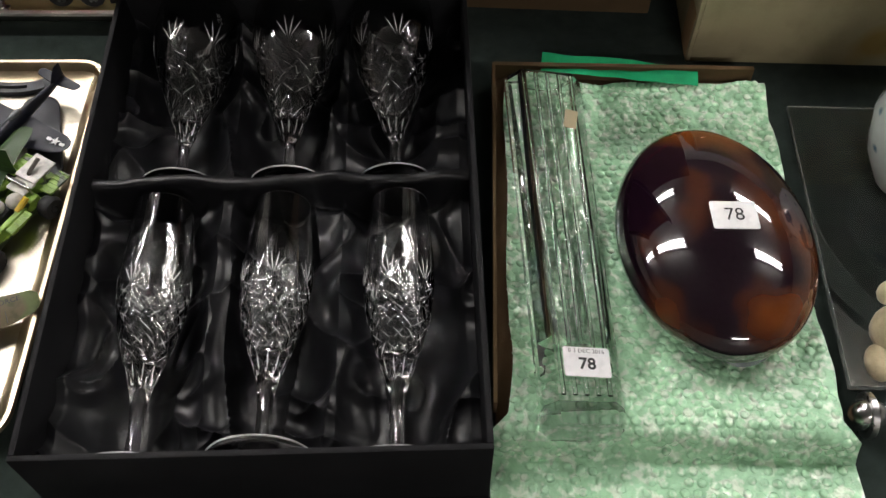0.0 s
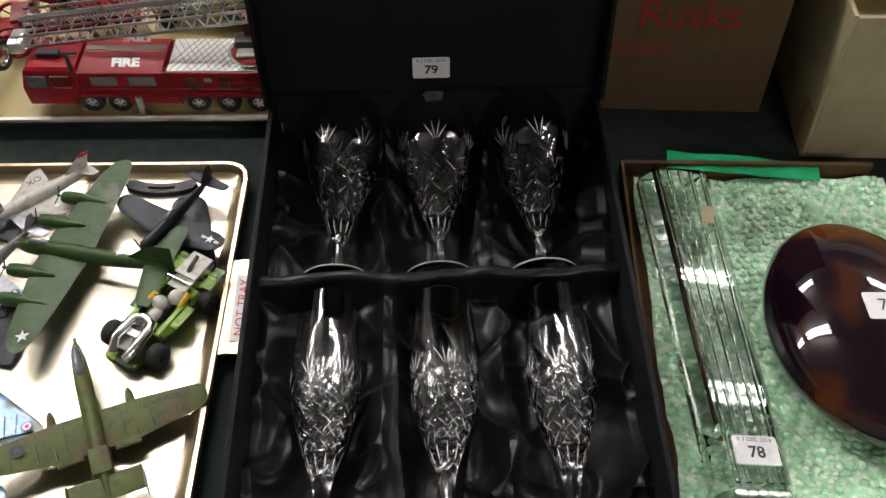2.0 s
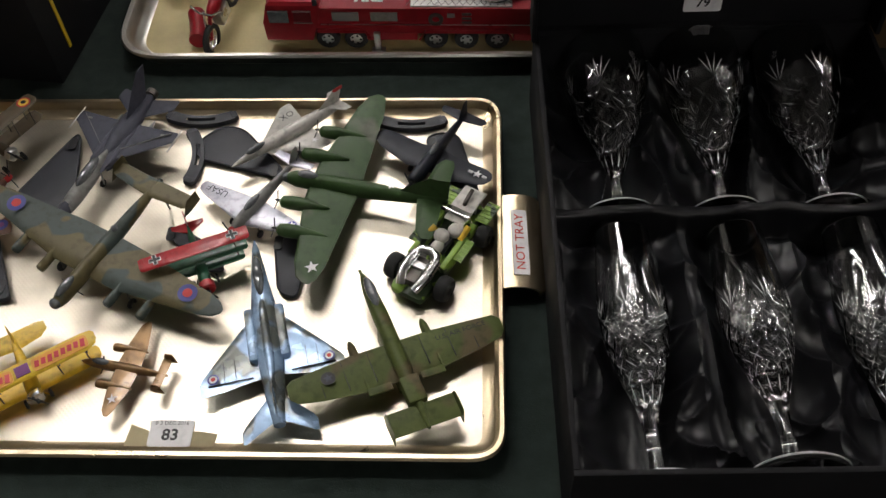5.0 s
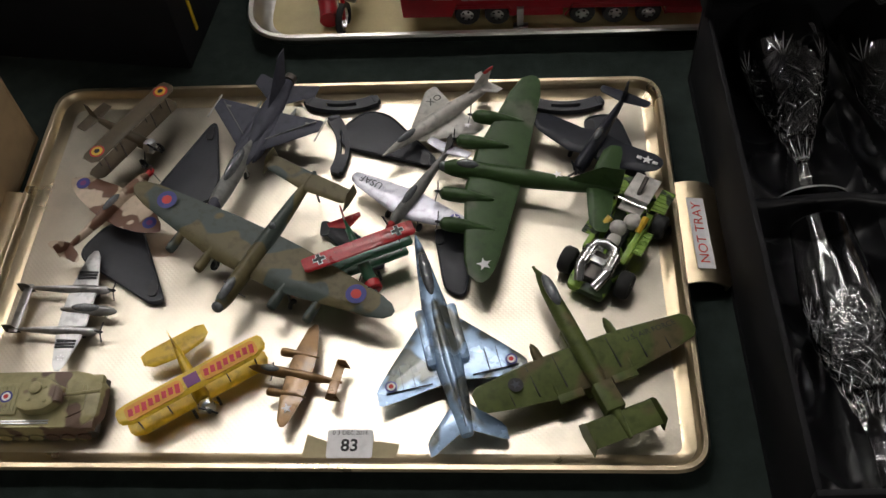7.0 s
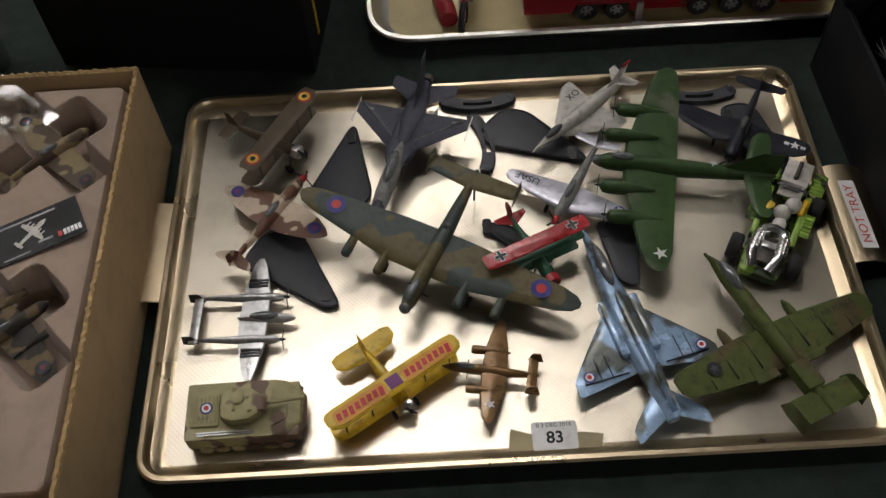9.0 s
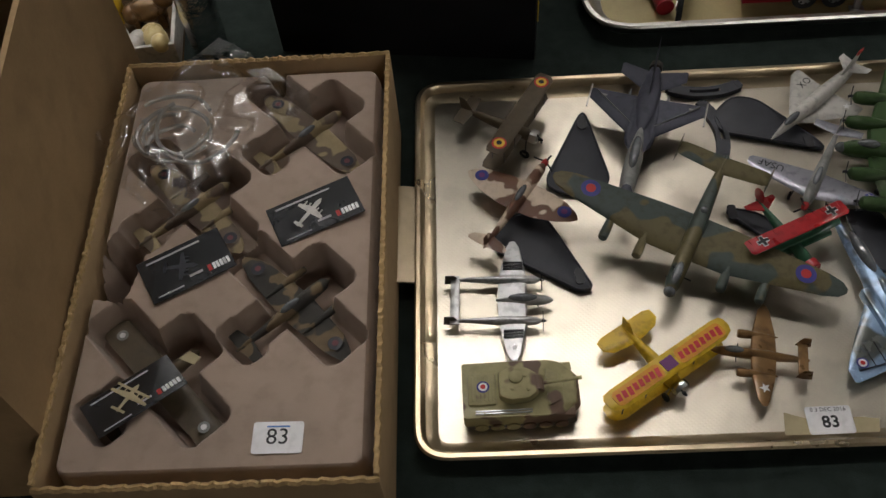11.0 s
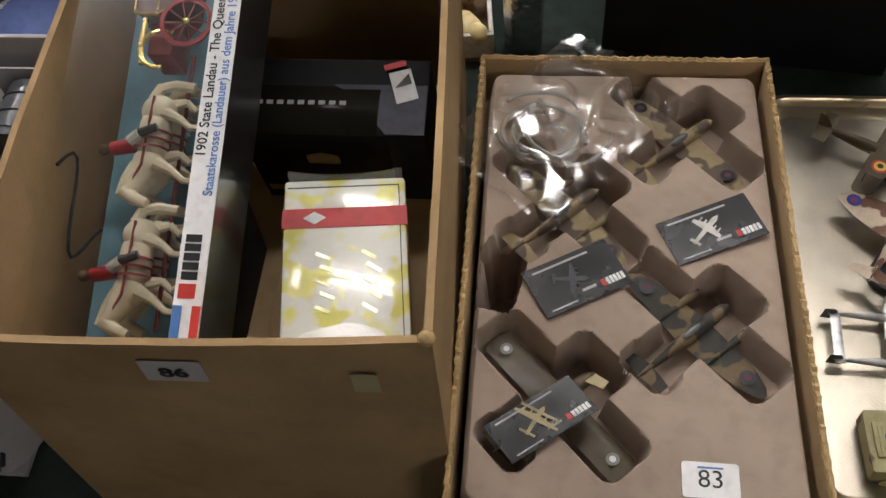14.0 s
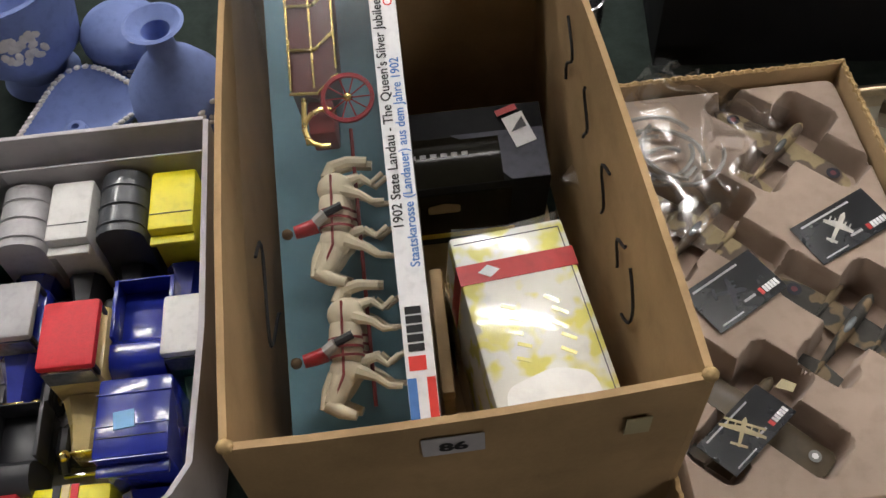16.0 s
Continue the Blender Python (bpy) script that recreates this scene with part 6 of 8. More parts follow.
for x, r in ((-0.052, 0.019), (0.046, 0.024)):
    for sd in (-1, 1):
        wl = part("wheel", moved(lathe([(r * 0.84, -0.0016), (r, -0.0016), (r, 0.0016), (r * 0.84, 0.0016)], 26), pose(x, sd * 0.021, r, 90)), M["fred"], rc, "red spoked wheel")
        for k in range(8):
            a = 2 * math.pi * k / 8
            part("spoke", tube([(x, sd * 0.021, r), (x + r * 0.86 * math.cos(a), sd * 0.021, r + r * 0.86 * math.sin(a))], 0.0008, 5), M["fred"], wl)
        part("hub", ball((x, sd * 0.0225, r), 0.004, 0.002, 0.004, 10, 6), M["brass0"], wl)
rc2 = thing("toy_tin_car", pose(-0.335, 0.815, 0.0045, 0, 0, -8), "yellow and green patterned toy lorry", "toy lorry")
part("lorry_bed", box(-0.05, -0.025, 0.014, 0.05, 0.025, 0.045, 0.003), mat("harlequin_paint", (0.30, 0.36, 0.06), 0.4, 0, 0.2, 50, 0, second=(0.02, 0.10, 0.16), mask=(90, 0.48, 0.52)), rc2)
part("lorry_cab", box(-0.082, -0.022, 0.012, -0.052, 0.022, 0.050, 0.004), M["yellow"], rc2)
for x in (-0.065, 0.03):
    for s in (-1, 1):
        part("tyre", moved(lathe([(0.004, -0.004), (0.0105, -0.004), (0.0115, 0), (0.0105, 0.004), (0.004, 0.004)], 16), pose(x, s * 0.024, 0.0115, 90)), M["rubber"], rc2)
rk = whole("red_canister", tube([(0, 0, 0.009), (0.004, -0.012, 0.009), (0.008, -0.030, 0.009), (0.009, -0.040, 0.009)], 0.0085, 12), M["fred"], pose(-0.585, 0.712, 0.0045), "short red toy gas canister lying on the tray", "toy canister")
whole("toy_chest", box(-0.02, -0.014, 0, 0.02, 0.014, 0.022, 0.003), M["carddark"], pose(-0.605, 0.765, 0.0045, 0, 0, 10), "small brown toy chest on the rear tray", "toy chest")

# ---- black boxes ----
bb = thing("black_box", pose(-0.932, 0.655, 0, 0, 0, -7), "large plain black cardboard box", "box")
part("box_body", box(0, 0, 0.0005, 0.235, 0.20, 0.30, 0.002), M["blackcard"], bb)
part("box_seam", box(0.2352, 0.03, 0.02, 0.2362, 0.034, 0.16), M["yellow"], bb, "thin yellow edge strip")

# ---- brown moulded insert in its box ----
ib = thing("insert_box", pose(-0.9235, 0.374, 0), "open cardboard box with brown flocked moulded insert", "box")
part("box_base", box(-0.104, -0.175, 0.0005, 0.104, 0.173, 0.004), M["card"], ib)
part("front_wall", box(-0.104, -0.175, 0.004, 0.104, -0.1715, 0.092, 0.0006), M["cardin"], ib)
part("back_wall", box(-0.104, 0.1695, 0.004, 0.104, 0.173, 0.097, 0.0006), M["cardin"], ib)
part("side_wall", box(-0.104, -0.1715, 0.004, -0.1005, 0.1695, 0.096, 0.0006), M["cardin"], ib)
part("side_wall", box(0.1005, -0.1715, 0.004, 0.104, 0.1695, 0.096, 0.0006), M["cardin"], ib)


def ragged(n, x0, y0, x1, y1, z):
    """The frayed, corrugated top edge of a card wall."""
    pts = []
    for i in range(n + 1):
        t = i / n
        pts.append((x0 + (x1 - x0) * t + 0.0006 * math.sin(i * 2.1), y0 + (y1 - y0) * t + 0.0006 * math.cos(i * 1.7), z + 0.0008 * math.sin(i * 3.1) + 0.0012 * noise.noise(Vector((t * 9, x0, y0)))))
    return tube(pts, 0.0021, 5)


part("frayed_edge", ragged(70, -0.103, -0.1735, 0.103, -0.1735, 0.092), M["cardedge"], ib)
part("frayed_edge", ragged(70, -0.103, 0.1715, 0.103, 0.1715, 0.0965), M["cardedge"], ib)
part("frayed_edge", ragged(110, 0.1025, -0.172, 0.1025, 0.170, 0.0955), M["cardedge"], ib)
part("frayed_edge", ragged(110, -0.1025, -0.172, -0.1025, 0.170, 0.0955), M["cardedge"], ib)

# hollows: centre, angle, half length, half width, depth
HOLLOWS = []
for hx, hy in ((-0.881, 0.487), (-0.962, 0.421), (-0.882, 0.332), (-0.966, 0.280)):
    hx, hy = hx + 0.9235, hy - 0.374
    HOLLOWS += [(hx, hy, -47, 0.060, 0.0165, 0.024), (hx + 0.014, hy + 0.013, 43, 0.021, 0.020, 0.034), (hx - 0.018, hy - 0.020, 43, 0.026, 0.014, 0.024), (hx - 0.030, hy - 0.033, 43, 0.010, 0.017, 0.024)]
HOLLOWS += [(-0.080, -0.012, 78, 0.027, 0.0125, 0.078), (-0.080, 0.010, 35, 0.016, 0.0035, 0.075)]


def insert_height(x, y):
    ex, ey = 0.0975 - abs(x), 0.1665 - abs(y)
    e = min(ex, ey) if ex > 0.012 or ey > 0.012 else 0.012 - math.hypot(0.012 - ex, 0.012 - ey)
    z = 0.0885 - 0.030 * max(0.0, 1 - max(e, 0) / 0.005) ** 2 + 0.0006 * noise.noise(Vector((x * 30, y * 30, 2)))
    low = 0.0
    for cx, cy, a, hl, hw, d in HOLLOWS:
        ca, sa = math.cos(radians(a)), math.sin(radians(a))
        u, v = (x - cx) * ca + (y - cy) * sa, -(x - cx) * sa + (y - cy) * ca
        r = 0.007 if hw > 0.01 else 0.003
        qx, qy = max(0.0, abs(u) - hl + r), max(0.0, abs(v) - hw + r)
        dist = math.hypot(qx, qy) - r
        k = min(1.0, max(0.0, 0.5 - dist / 0.0045))
        low = max(low, d * k * k * (3 - 2 * k))
    return z - low


part("flocked_insert", sheet(-0.0975, -0.1665, 0.0975, 0.1665, 150, 250, insert_height), M["flock"], ib, "brown flocked vacuum-formed tray with plane-shaped hollows")
M["nightcamo"] = mat("dark_camouflage", (0.050, 0.047, 0.042), 0.75, 0, 0.2, 60, 0.15, second=(0.17, 0.125, 0.075), mask=(42, 0.53, 0.56), spec=0.25)
# Roundel red darkened for the shade down in the hollows
M["redshade"] = mat("shaded_roundel_red", (0.12, 0.03, 0.04), 0.7, 0, 0.1, 60, 0)
M["rafcamo"] = mat("dull_camouflage", (0.29, 0.225, 0.125), 0.7, 0, 0.15, 60, 0.1, second=(0.11, 0.080, 0.058), mask=(40, 0.50, 0.53))
for k, (hx, hy, mm, lab) in enumerate(((-0.881, 0.487, "rafcamo", "dull camouflaged die-cast fighter in the insert"), (-0.962, 0.421, "rafcamo", "dull camouflaged die-cast bomber in the insert"), (-0.882, 0.332, "nightcamo", "dark grey and brown die-cast bomber in the insert"), (-0.966, 0.280, "drab", "brown die-cast biplane in the insert"))):
    p = thing("boxed_aircraft", pose(hx, hy, 0.0735, 0, 0, -47), lab, "toy aircraft", "aircraft in the insert")
    part("fuselage", hull("fighter", 0.030, -0.050, 0.009, 0.011), M[mm], p)
    if k == 3:
        part("wing", wing_mesh([(0, 0.010, -0.010, -0.002, 0.002), (0.055, 0.010, -0.010, -0.002, 0.0018), (0.058, 0.006, -0.007, -0.002, 0.001)]), M[mm], p)
    else:
        part("wing", wing_mesh([(0, 0.013, -0.012, -0.003, 0.003), (0.040, 0.009, -0.009, -0.001, 0.002), (0.053, 0.004, -0.006, 0.0, 0.0012), (0.057, 0, -0.003, 0, 0.0006)]), M[mm], p)
    part("tailplane", wing_mesh([(0, -0.037, -0.048, 0.001, 0.0014), (0.016, -0.040, -0.047, 0.001, 0.0008)]), M[mm], p)
    part("canopy", ball((0, -0.004, 0.0055), 0.0026, 0.008, 0.003), M["canopy"], p)
    for s in (-1, 1):
        part("engine", hull("radial", 0.024, -0.010, 0.006, 0.006, -0.001, s * 0.020), M[mm], p) if k in (1, 2) else None
        if k == 3:
            roundel(p, s * 0.047, 0, 0.0001, 0.004, ((1, M["grey_nose"]), (0.5, M["white"])))
        else:
            # Navy and darkened red put the hollows' shade into the roundels
            roundel(p, s * 0.042, 0, 0.0014, 0.005, ((1, M["navy"]), (0.45, M["redshade"])))
        part("support_block", box(s * 0.018 - 0.005, -0.006, -0.0105, s * 0.018 + 0.005, 0.006, -0.003, 0.0015), M["flock"], p)

M["cardprint"] = mat("printed_black_card", (0.018, 0.019, 0.022), 0.16, 0, 0.3, 40, 0.05, spec=0.6, coat=0.4)


def info_card(x, y, z, a, w, h, sort, label, tx=0.0, ty=0.0):
    t = thing("collector_card", pose(x, y, z, tx, ty, a), label, "card", "collector cards")
    part("card_sheet", box(-w / 2, -h / 2, 0, w / 2, h / 2, 0.0007, 0.0002, 1), M["cardprint"], t)
    part("title_bar", box(-w * 0.40, h * 0.36, 0.0008, w * 0.25, h * 0.40, 0.0010), M["whitecard"], t)
    part("code_bar", box(-w * 0.02, -h * 0.30, 0.0008, w * 0.14, -h * 0.25, 0.0010), M["whitecard"], t)
    part("foot_bar", box(-w * 0.42, -h * 0.43, 0.0008, -w * 0.12, -h * 0.40, 0.0010), M["whitecard"], t)
    part("red_mark", box(w * 0.20, -h * 0.36, 0.0008, w * 0.245, -h * 0.22, 0.0010), M["rred"], t)
    for i in range(5):
        part("brand_bar", box(w * (0.26 + 0.042 * i), -h * 0.36, 0.0008, w * (0.293 + 0.042 * i), -h * 0.22, 0.0010), M["white"], t)
    pale = {"a": M["offwhite"], "b": M["navy"], "c": M["cream_card"]}[sort]
    span, ln, way = {"a": (0.30, 0.44, 30), "b": (0.34, 0.40, -24), "c": (0.42, 0.36, 24)}[sort]
    at = pose(-w * 0.06, h * 0.02, 0.0008, 0, 0, way)
    pic = part("picture_body", moved(prism(rounded([(-ln * w * 0.5, -h * 0.03), (ln * w * 0.36, -h * 0.055), (ln * w * 0.5, 0), (ln * w * 0.36, h * 0.055), (-ln * w * 0.5, h * 0.03)], 0.0008, 3), 0, 0.0002), at), pale, t)
    part("picture_wing", moved(prism([(ln * w * 0.18, 0), (ln * w * 0.06, -span * w * 0.55), (-ln * w * 0.02, -span * w * 0.55), (-ln * w * 0.04, 0), (-ln * w * 0.02, span * w * 0.55), (ln * w * 0.06, span * w * 0.55)], 0.0002, 0.0004), at), pale, pic)
    part("picture_tail", moved(prism([(-ln * w * 0.40, -span * w * 0.2), (-ln * w * 0.48, -span * w * 0.2), (-ln * w * 0.48, span * w * 0.2), (-ln * w * 0.40, span * w * 0.2)], 0.0002, 0.0004), at), pale, pic)
    for e in (-0.36, -0.19, 0.19, 0.36):
        part("picture_engine", moved(box(ln * w * 0.03, e * span * w - h * 0.015, 0.0002, ln * w * 0.22, e * span * w + h * 0.015, 0.0006), at), pale, pic)
    if sort == "c":
        part("picture_wing", moved(prism([(ln * w * 0.30, -span * w * 0.5), (ln * w * 0.22, -span * w * 0.5), (ln * w * 0.22, span * w * 0.5), (ln * w * 0.30, span * w * 0.5)], 0.0004, 0.0006), at), pale, pic)


info_card(-0.870, 0.3985, 0.0910, 24, 0.063, 0.034, "a", "glossy black printed card with pale bomber picture", 2, -3)
info_card(-0.956, 0.3575, 0.0905, 29, 0.060, 0.037, "b", "glossy black printed card with dark aircraft picture")
info_card(-0.9755, 0.2610, 0.0905, 38, 0.061, 0.029, "c", "glossy black printed card with yellow biplane picture", -6, 4)
lot(pose(-0.8825, 0.2300, 0.0892, 0, 0, -1), "83", 0.0145, 0.0, "white handwritten lot label on the brown insert", bars=True)
whole("yellow_scrap", prism([(-0.006, -0.003), (0.005, -0.004), (0.007, 0.002), (-0.002, 0.004)], 0, 0.0008), M["cream_card"], pose(-0.944, 0.287, 0.0895, 0, 0, -20), "tiny torn scrap of pale yellow paper", "paper")

# clear bag with clear plastic pieces
M["poly"] = bpy.data.materials.new("clear_polythene")
M["poly"].use_nodes = True
pn, pl = M["poly"].node_tree.nodes, M["poly"].node_tree.links
pn.clear()
po, pm, pt, pg, pf, px_ = (pn.new("ShaderNode" + k) for k in ("OutputMaterial", "MixShader", "BsdfTransparent", "BsdfGlossy", "LayerWeight", "MapRange"))
pf.inputs["Blend"].default_value = 0.22
px_.inputs["To Min"].default_value, px_.inputs["To Max"].default_value = 0.09, 0.62
pt.inputs["Color"].default_value = (0.96, 0.96, 0.96, 1)
pg.inputs["Roughness"].default_value = 0.16
pl.new(pf.outputs["Facing"], px_.inputs["Value"]), pl.new(px_.outputs["Result"], pm.inputs[0])
pl.new(pt.outputs[0], pm.inputs[1]), pl.new(pg.outputs[0], pm.inputs[2]), pl.new(pm.outputs[0], po.inputs[0])
M["clearplastic"] = mat("clear_plastic", (0.80, 0.79, 0.76), 0.15, 0, 0.05, 40, 0, trans=0.7, ior=1.35)
bag = thing("plastic_bag", pose(-0.968, 0.480, 0.0890, 0, 0, -40), "clear polythene bag of clear plastic stand arms", "plastic bag")


def bag_height(k):
    def f(x, y):
        e = max(0.0, 1 - (x / 0.055) ** 2) * max(0.0, 1 - (y / 0.066) ** 2)
        crease = (1 - abs(noise.noise(Vector((x * 38 + y * 20, y * 34 - x * 12, 7))))) ** 12
        return (0.0010 + 0.012 * e ** 0.5) * k + 0.0020 * noise.noise(Vector((x * 26, y * 22, 3 + k))) * (0.4 + e) + 0.0048 * crease + 0.003
    return f


bgm = sheet(-0.056, -0.070, 0.056, 0.080, 90, 120, bag_height(1.0))
for v in bgm.verts:
    v.co.x += 0.003 * noise.noise(Vector((v.co.y * 18, 1, 1)))
    v.co.y += 0.004 * noise.noise(Vector((v.co.x * 18, 5, 1)))
part("bag_skin", bgm, M["poly"], bag)
for i in range(9):
    a0 = random.uniform(0, 360)
    rr = random.uniform(0.018, 0.034)
    cx, cy = random.uniform(-0.012, 0.012), random.uniform(-0.022, 0.018)
    pts = [(cx + rr * math.cos(radians(a0 + j * 14)), cy + rr * math.sin(radians(a0 + j * 14)), 0.003 + 0.0012 * i + 0.001 * math.sin(j)) for j in range(random.randint(8, 14))]
    part("clear_arm", tube(pts, 0.0018, 6), M["clearplastic"], bag)

# ---- tall carton of boxed models ----
big = thing("tall_carton", pose(0, 0, 0), "open brown cardboard carton with scribbled ink inside", "carton")


def wall(p, q, h0, h1, t, name, bow=0.0, material=None):
    """A bowed card wall from p to q, with thickness t towards its inside."""
    p, q = Vector((*p, 0)), Vector((*q, 0))
    d = (q - p).normalized()
    nrm = Vector((-d.y, d.x, 0))
    rings = []
    for i in range(13):
        u = i / 12
        c = p.lerp(q, u) + nrm * (bow * math.sin(math.pi * u))
        h = h0 + (h1 - h0) * u + 0.0012 * noise.noise(Vector((u * 6, p.x * 9, 2)))
        b = p.lerp(q, u)
        rings.append([b + Vector((0, 0, 0.0006)), c + Vector((0, 0, h)), c + nrm * t + Vector((0, 0, h)), b + nrm * t + Vector((0, 0, 0.0006))])
    return part(name, loft(rings), material or M["card"], big)


BF, BBK = 0.2335, 0.610
wall((-1.261, BF - 0.005), (-1.0265, BF), 0.218, 0.226, 0.004, "front_wall", -0.003)
wall((-1.0260, BF), (-1.0470, BBK), 0.226, 0.236, 0.004, "side_wall", -0.002)
wall((-1.0470, BBK), (-1.268, BBK), 0.236, 0.236, 0.004, "back_wall")
wall((-1.268, BBK), (-1.2615, BF - 0.005), 0.236, 0.219, 0.004, "side_wall", -0.004)
part("carton_floor", box(-1.258, BF + 0.004, 0.0005, -1.053, BBK - 0.004, 0.004), M["cardin"], big)
part("crushed_corner", ball((-1.0285, BF + 0.002, 0.2255), 0.0045, 0.004, 0.004, 8, 6), M["cardedge"], big)
part("crushed_corner", ball((-1.2590, BF - 0.003, 0.2180), 0.0045, 0.004, 0.004, 8, 6), M["cardedge"], big)


def scribble(pts, name="ink_stroke"):
    part(name, tube(pts, 0.0011, 5), M["ink"], big)


for y0, z0, sc in ((0.50, 0.205, 1.3), (0.450, 0.190, 1.0), (0.400, 0.185, 1.2), (0.360, 0.170, 0.9)):
    scribble([(-1.0318 - 0.0558 * (y0 - BF), y0 + 0.012 * sc * math.sin(j * 0.55 + y0 * 30) * (1 - j / 14), z0 - 0.0035 * sc * j) for j in range(12)])
scribble([(-1.0375, 0.330 + 0.009 * math.cos(j * 0.5), 0.162 - 0.0042 * j + 0.006 * math.sin(j * 0.5)) for j in range(13)])
scribble([(-1.2500, 0.350 + 0.022 * math.sin(j * 0.55) - 0.0012 * j, 0.200 - 0.0050 * j) for j in range(15)])
whole("lot_label", prism(rounded([(-0.0155, -0.010), (0.0155, -0.010), (0.0155, 0.010), (-0.0155, 0.010)], 0.001, 3), 0, 0.0004), M["whitecard"], pose(-1.1520, BF - 0.0066, 0.1985, 90, 0, 1.2), "white lot label printed 86 on the carton", "label", "lot labels")
lt = [o for o in scene.collection.objects if o.name.startswith("lot_label")][-1]
letters("86", 0.0125, M["ink"], lt, pose(0, -0.001, 0.0008), "lot_number", bold=0.0005, wide=1.15)
whole("masking_tape", box(-0.0065, -0.009, 0, 0.0065, 0.009, 0.0004), M["cream_card"], pose(-1.0600, BF - 0.0040, 0.190, 90, 0, 1.2), "small piece of yellowed masking tape on the carton", "tape")

# Filler box added to hold the package up, black for the shade there
fl = thing("filler_box", pose(-1.218, 0.33, 0.0042), "added black filler box propping up the boxed landau", "carton")
part("carton_body", box(-0.030, -0.070, 0, 0.030, 0.10, 0.098, 0.001), M["blackcard"], fl)
part("carton_flap", box(-0.030, -0.069, 0.0985, 0.030, 0.015, 0.100, 0.0004, 1), M["blackcard"], fl)

# boxed state landau
TILT_P = 19.0
pk = thing("landau_package", pose(-1.1570, 0.255, 0.1655, TILT_P), "long window-boxed toy landau with white printed strip", "boxed toy")
M["sky"] = mat("blue_backdrop", (0.16, 0.32, 0.40), 0.6, 0, 0.2, 12, 0.05)
M["windowfilm"] = M["poly"]
PL = 0.345
part("backdrop", box(-0.088, 0.002, -0.056, -0.004, PL, -0.054), M["sky"], pk, "blue painted backdrop card")
part("end_panel", box(-0.088, 0, -0.056, 0.0, 0.002, -0.030), M["sky"], pk)
part("end_panel", box(-0.088, PL, -0.056, 0.0, PL + 0.002, 0.0), M["whitecard"], pk)
part("under_panel", box(-0.0022, 0.002, -0.056, 0.0, PL, -0.0008), M["black"], pk)
part("window_film", sheet(-0.099, 0.002, -0.0162, PL, 10, 20, lambda x, y: -0.0012 + 0.0004 * noise.noise(Vector((x * 40, y * 25, 1)))), M["windowfilm"], pk, "clear plastic window")
st = part("title_strip", box(-0.0160, 0.0, -0.0012, 0.0, PL, 0.0), M["white"], pk, "white title strip")
letters("1902 State Landau - The Queen's Silver Jubilee 1977", 0.0082, M["ink"], st, pose(-0.0115, 0.190, 0.0004, 0, 0, 90), "title_line", wide=0.94, bold=0.0001)
letters("Staatskarosse (Landauer) aus dem Jahre 1902", 0.0078, M["blueink"], st, pose(-0.0045, 0.150, 0.0004, 0, 0, 90), "title_line", wide=0.90, bold=0.0001)
letters("Carrosse", 0.0078, M["redink"], st, pose(-0.0045, 0.262, 0.0004, 0, 0, 90), "title_line", wide=0.90, bold=0.0001)
part("flag_bar", box(-0.0158, 0.001, 0.0001, -0.0108, 0.024, 0.0004), M["blueink"], st)
part("flag_bar", box(-0.0052, 0.001, 0.0001, -0.0004, 0.024, 0.0004), M["redink"], st)
part("red_mark", box(-0.0140, 0.028, 0.0001, -0.0045, 0.036, 0.0004), M["redink"], st)
for i in range(5):
    part("brand_bar", box(-0.0135, 0.0385 + 0.0052 * i, 0.0001, -0.0045, 0.0427 + 0.0052 * i, 0.0004), M["ink"], st)
part("film_edge", moved(sheet(0, 0, 0.054, PL, 4, 12, lambda x, y: 0.0003 * noise.noise(Vector((x * 40, y * 25, 6)))), pose(0.0006, 0, 0, 0, 90)), M["poly"], pk)
M["horse"] = mat("cream_horse", (0.66, 0.58, 0.42), 0.5, 0, 0.12, 60, 0.05)
M["harness"] = mat("harness_red", (0.22, 0.03, 0.03), 0.5, 0, 0.1, 60, 0)
M["maroon"] = mat("deep_maroon", (0.085, 0.012, 0.014), 0.35, 0, 0.2, 60, 0.05, coat=0.2)
M["brass"] = mat("brass_plate", (0.70, 0.52, 0.18), 0.25, 1.0, 0.1, 60, 0.05)


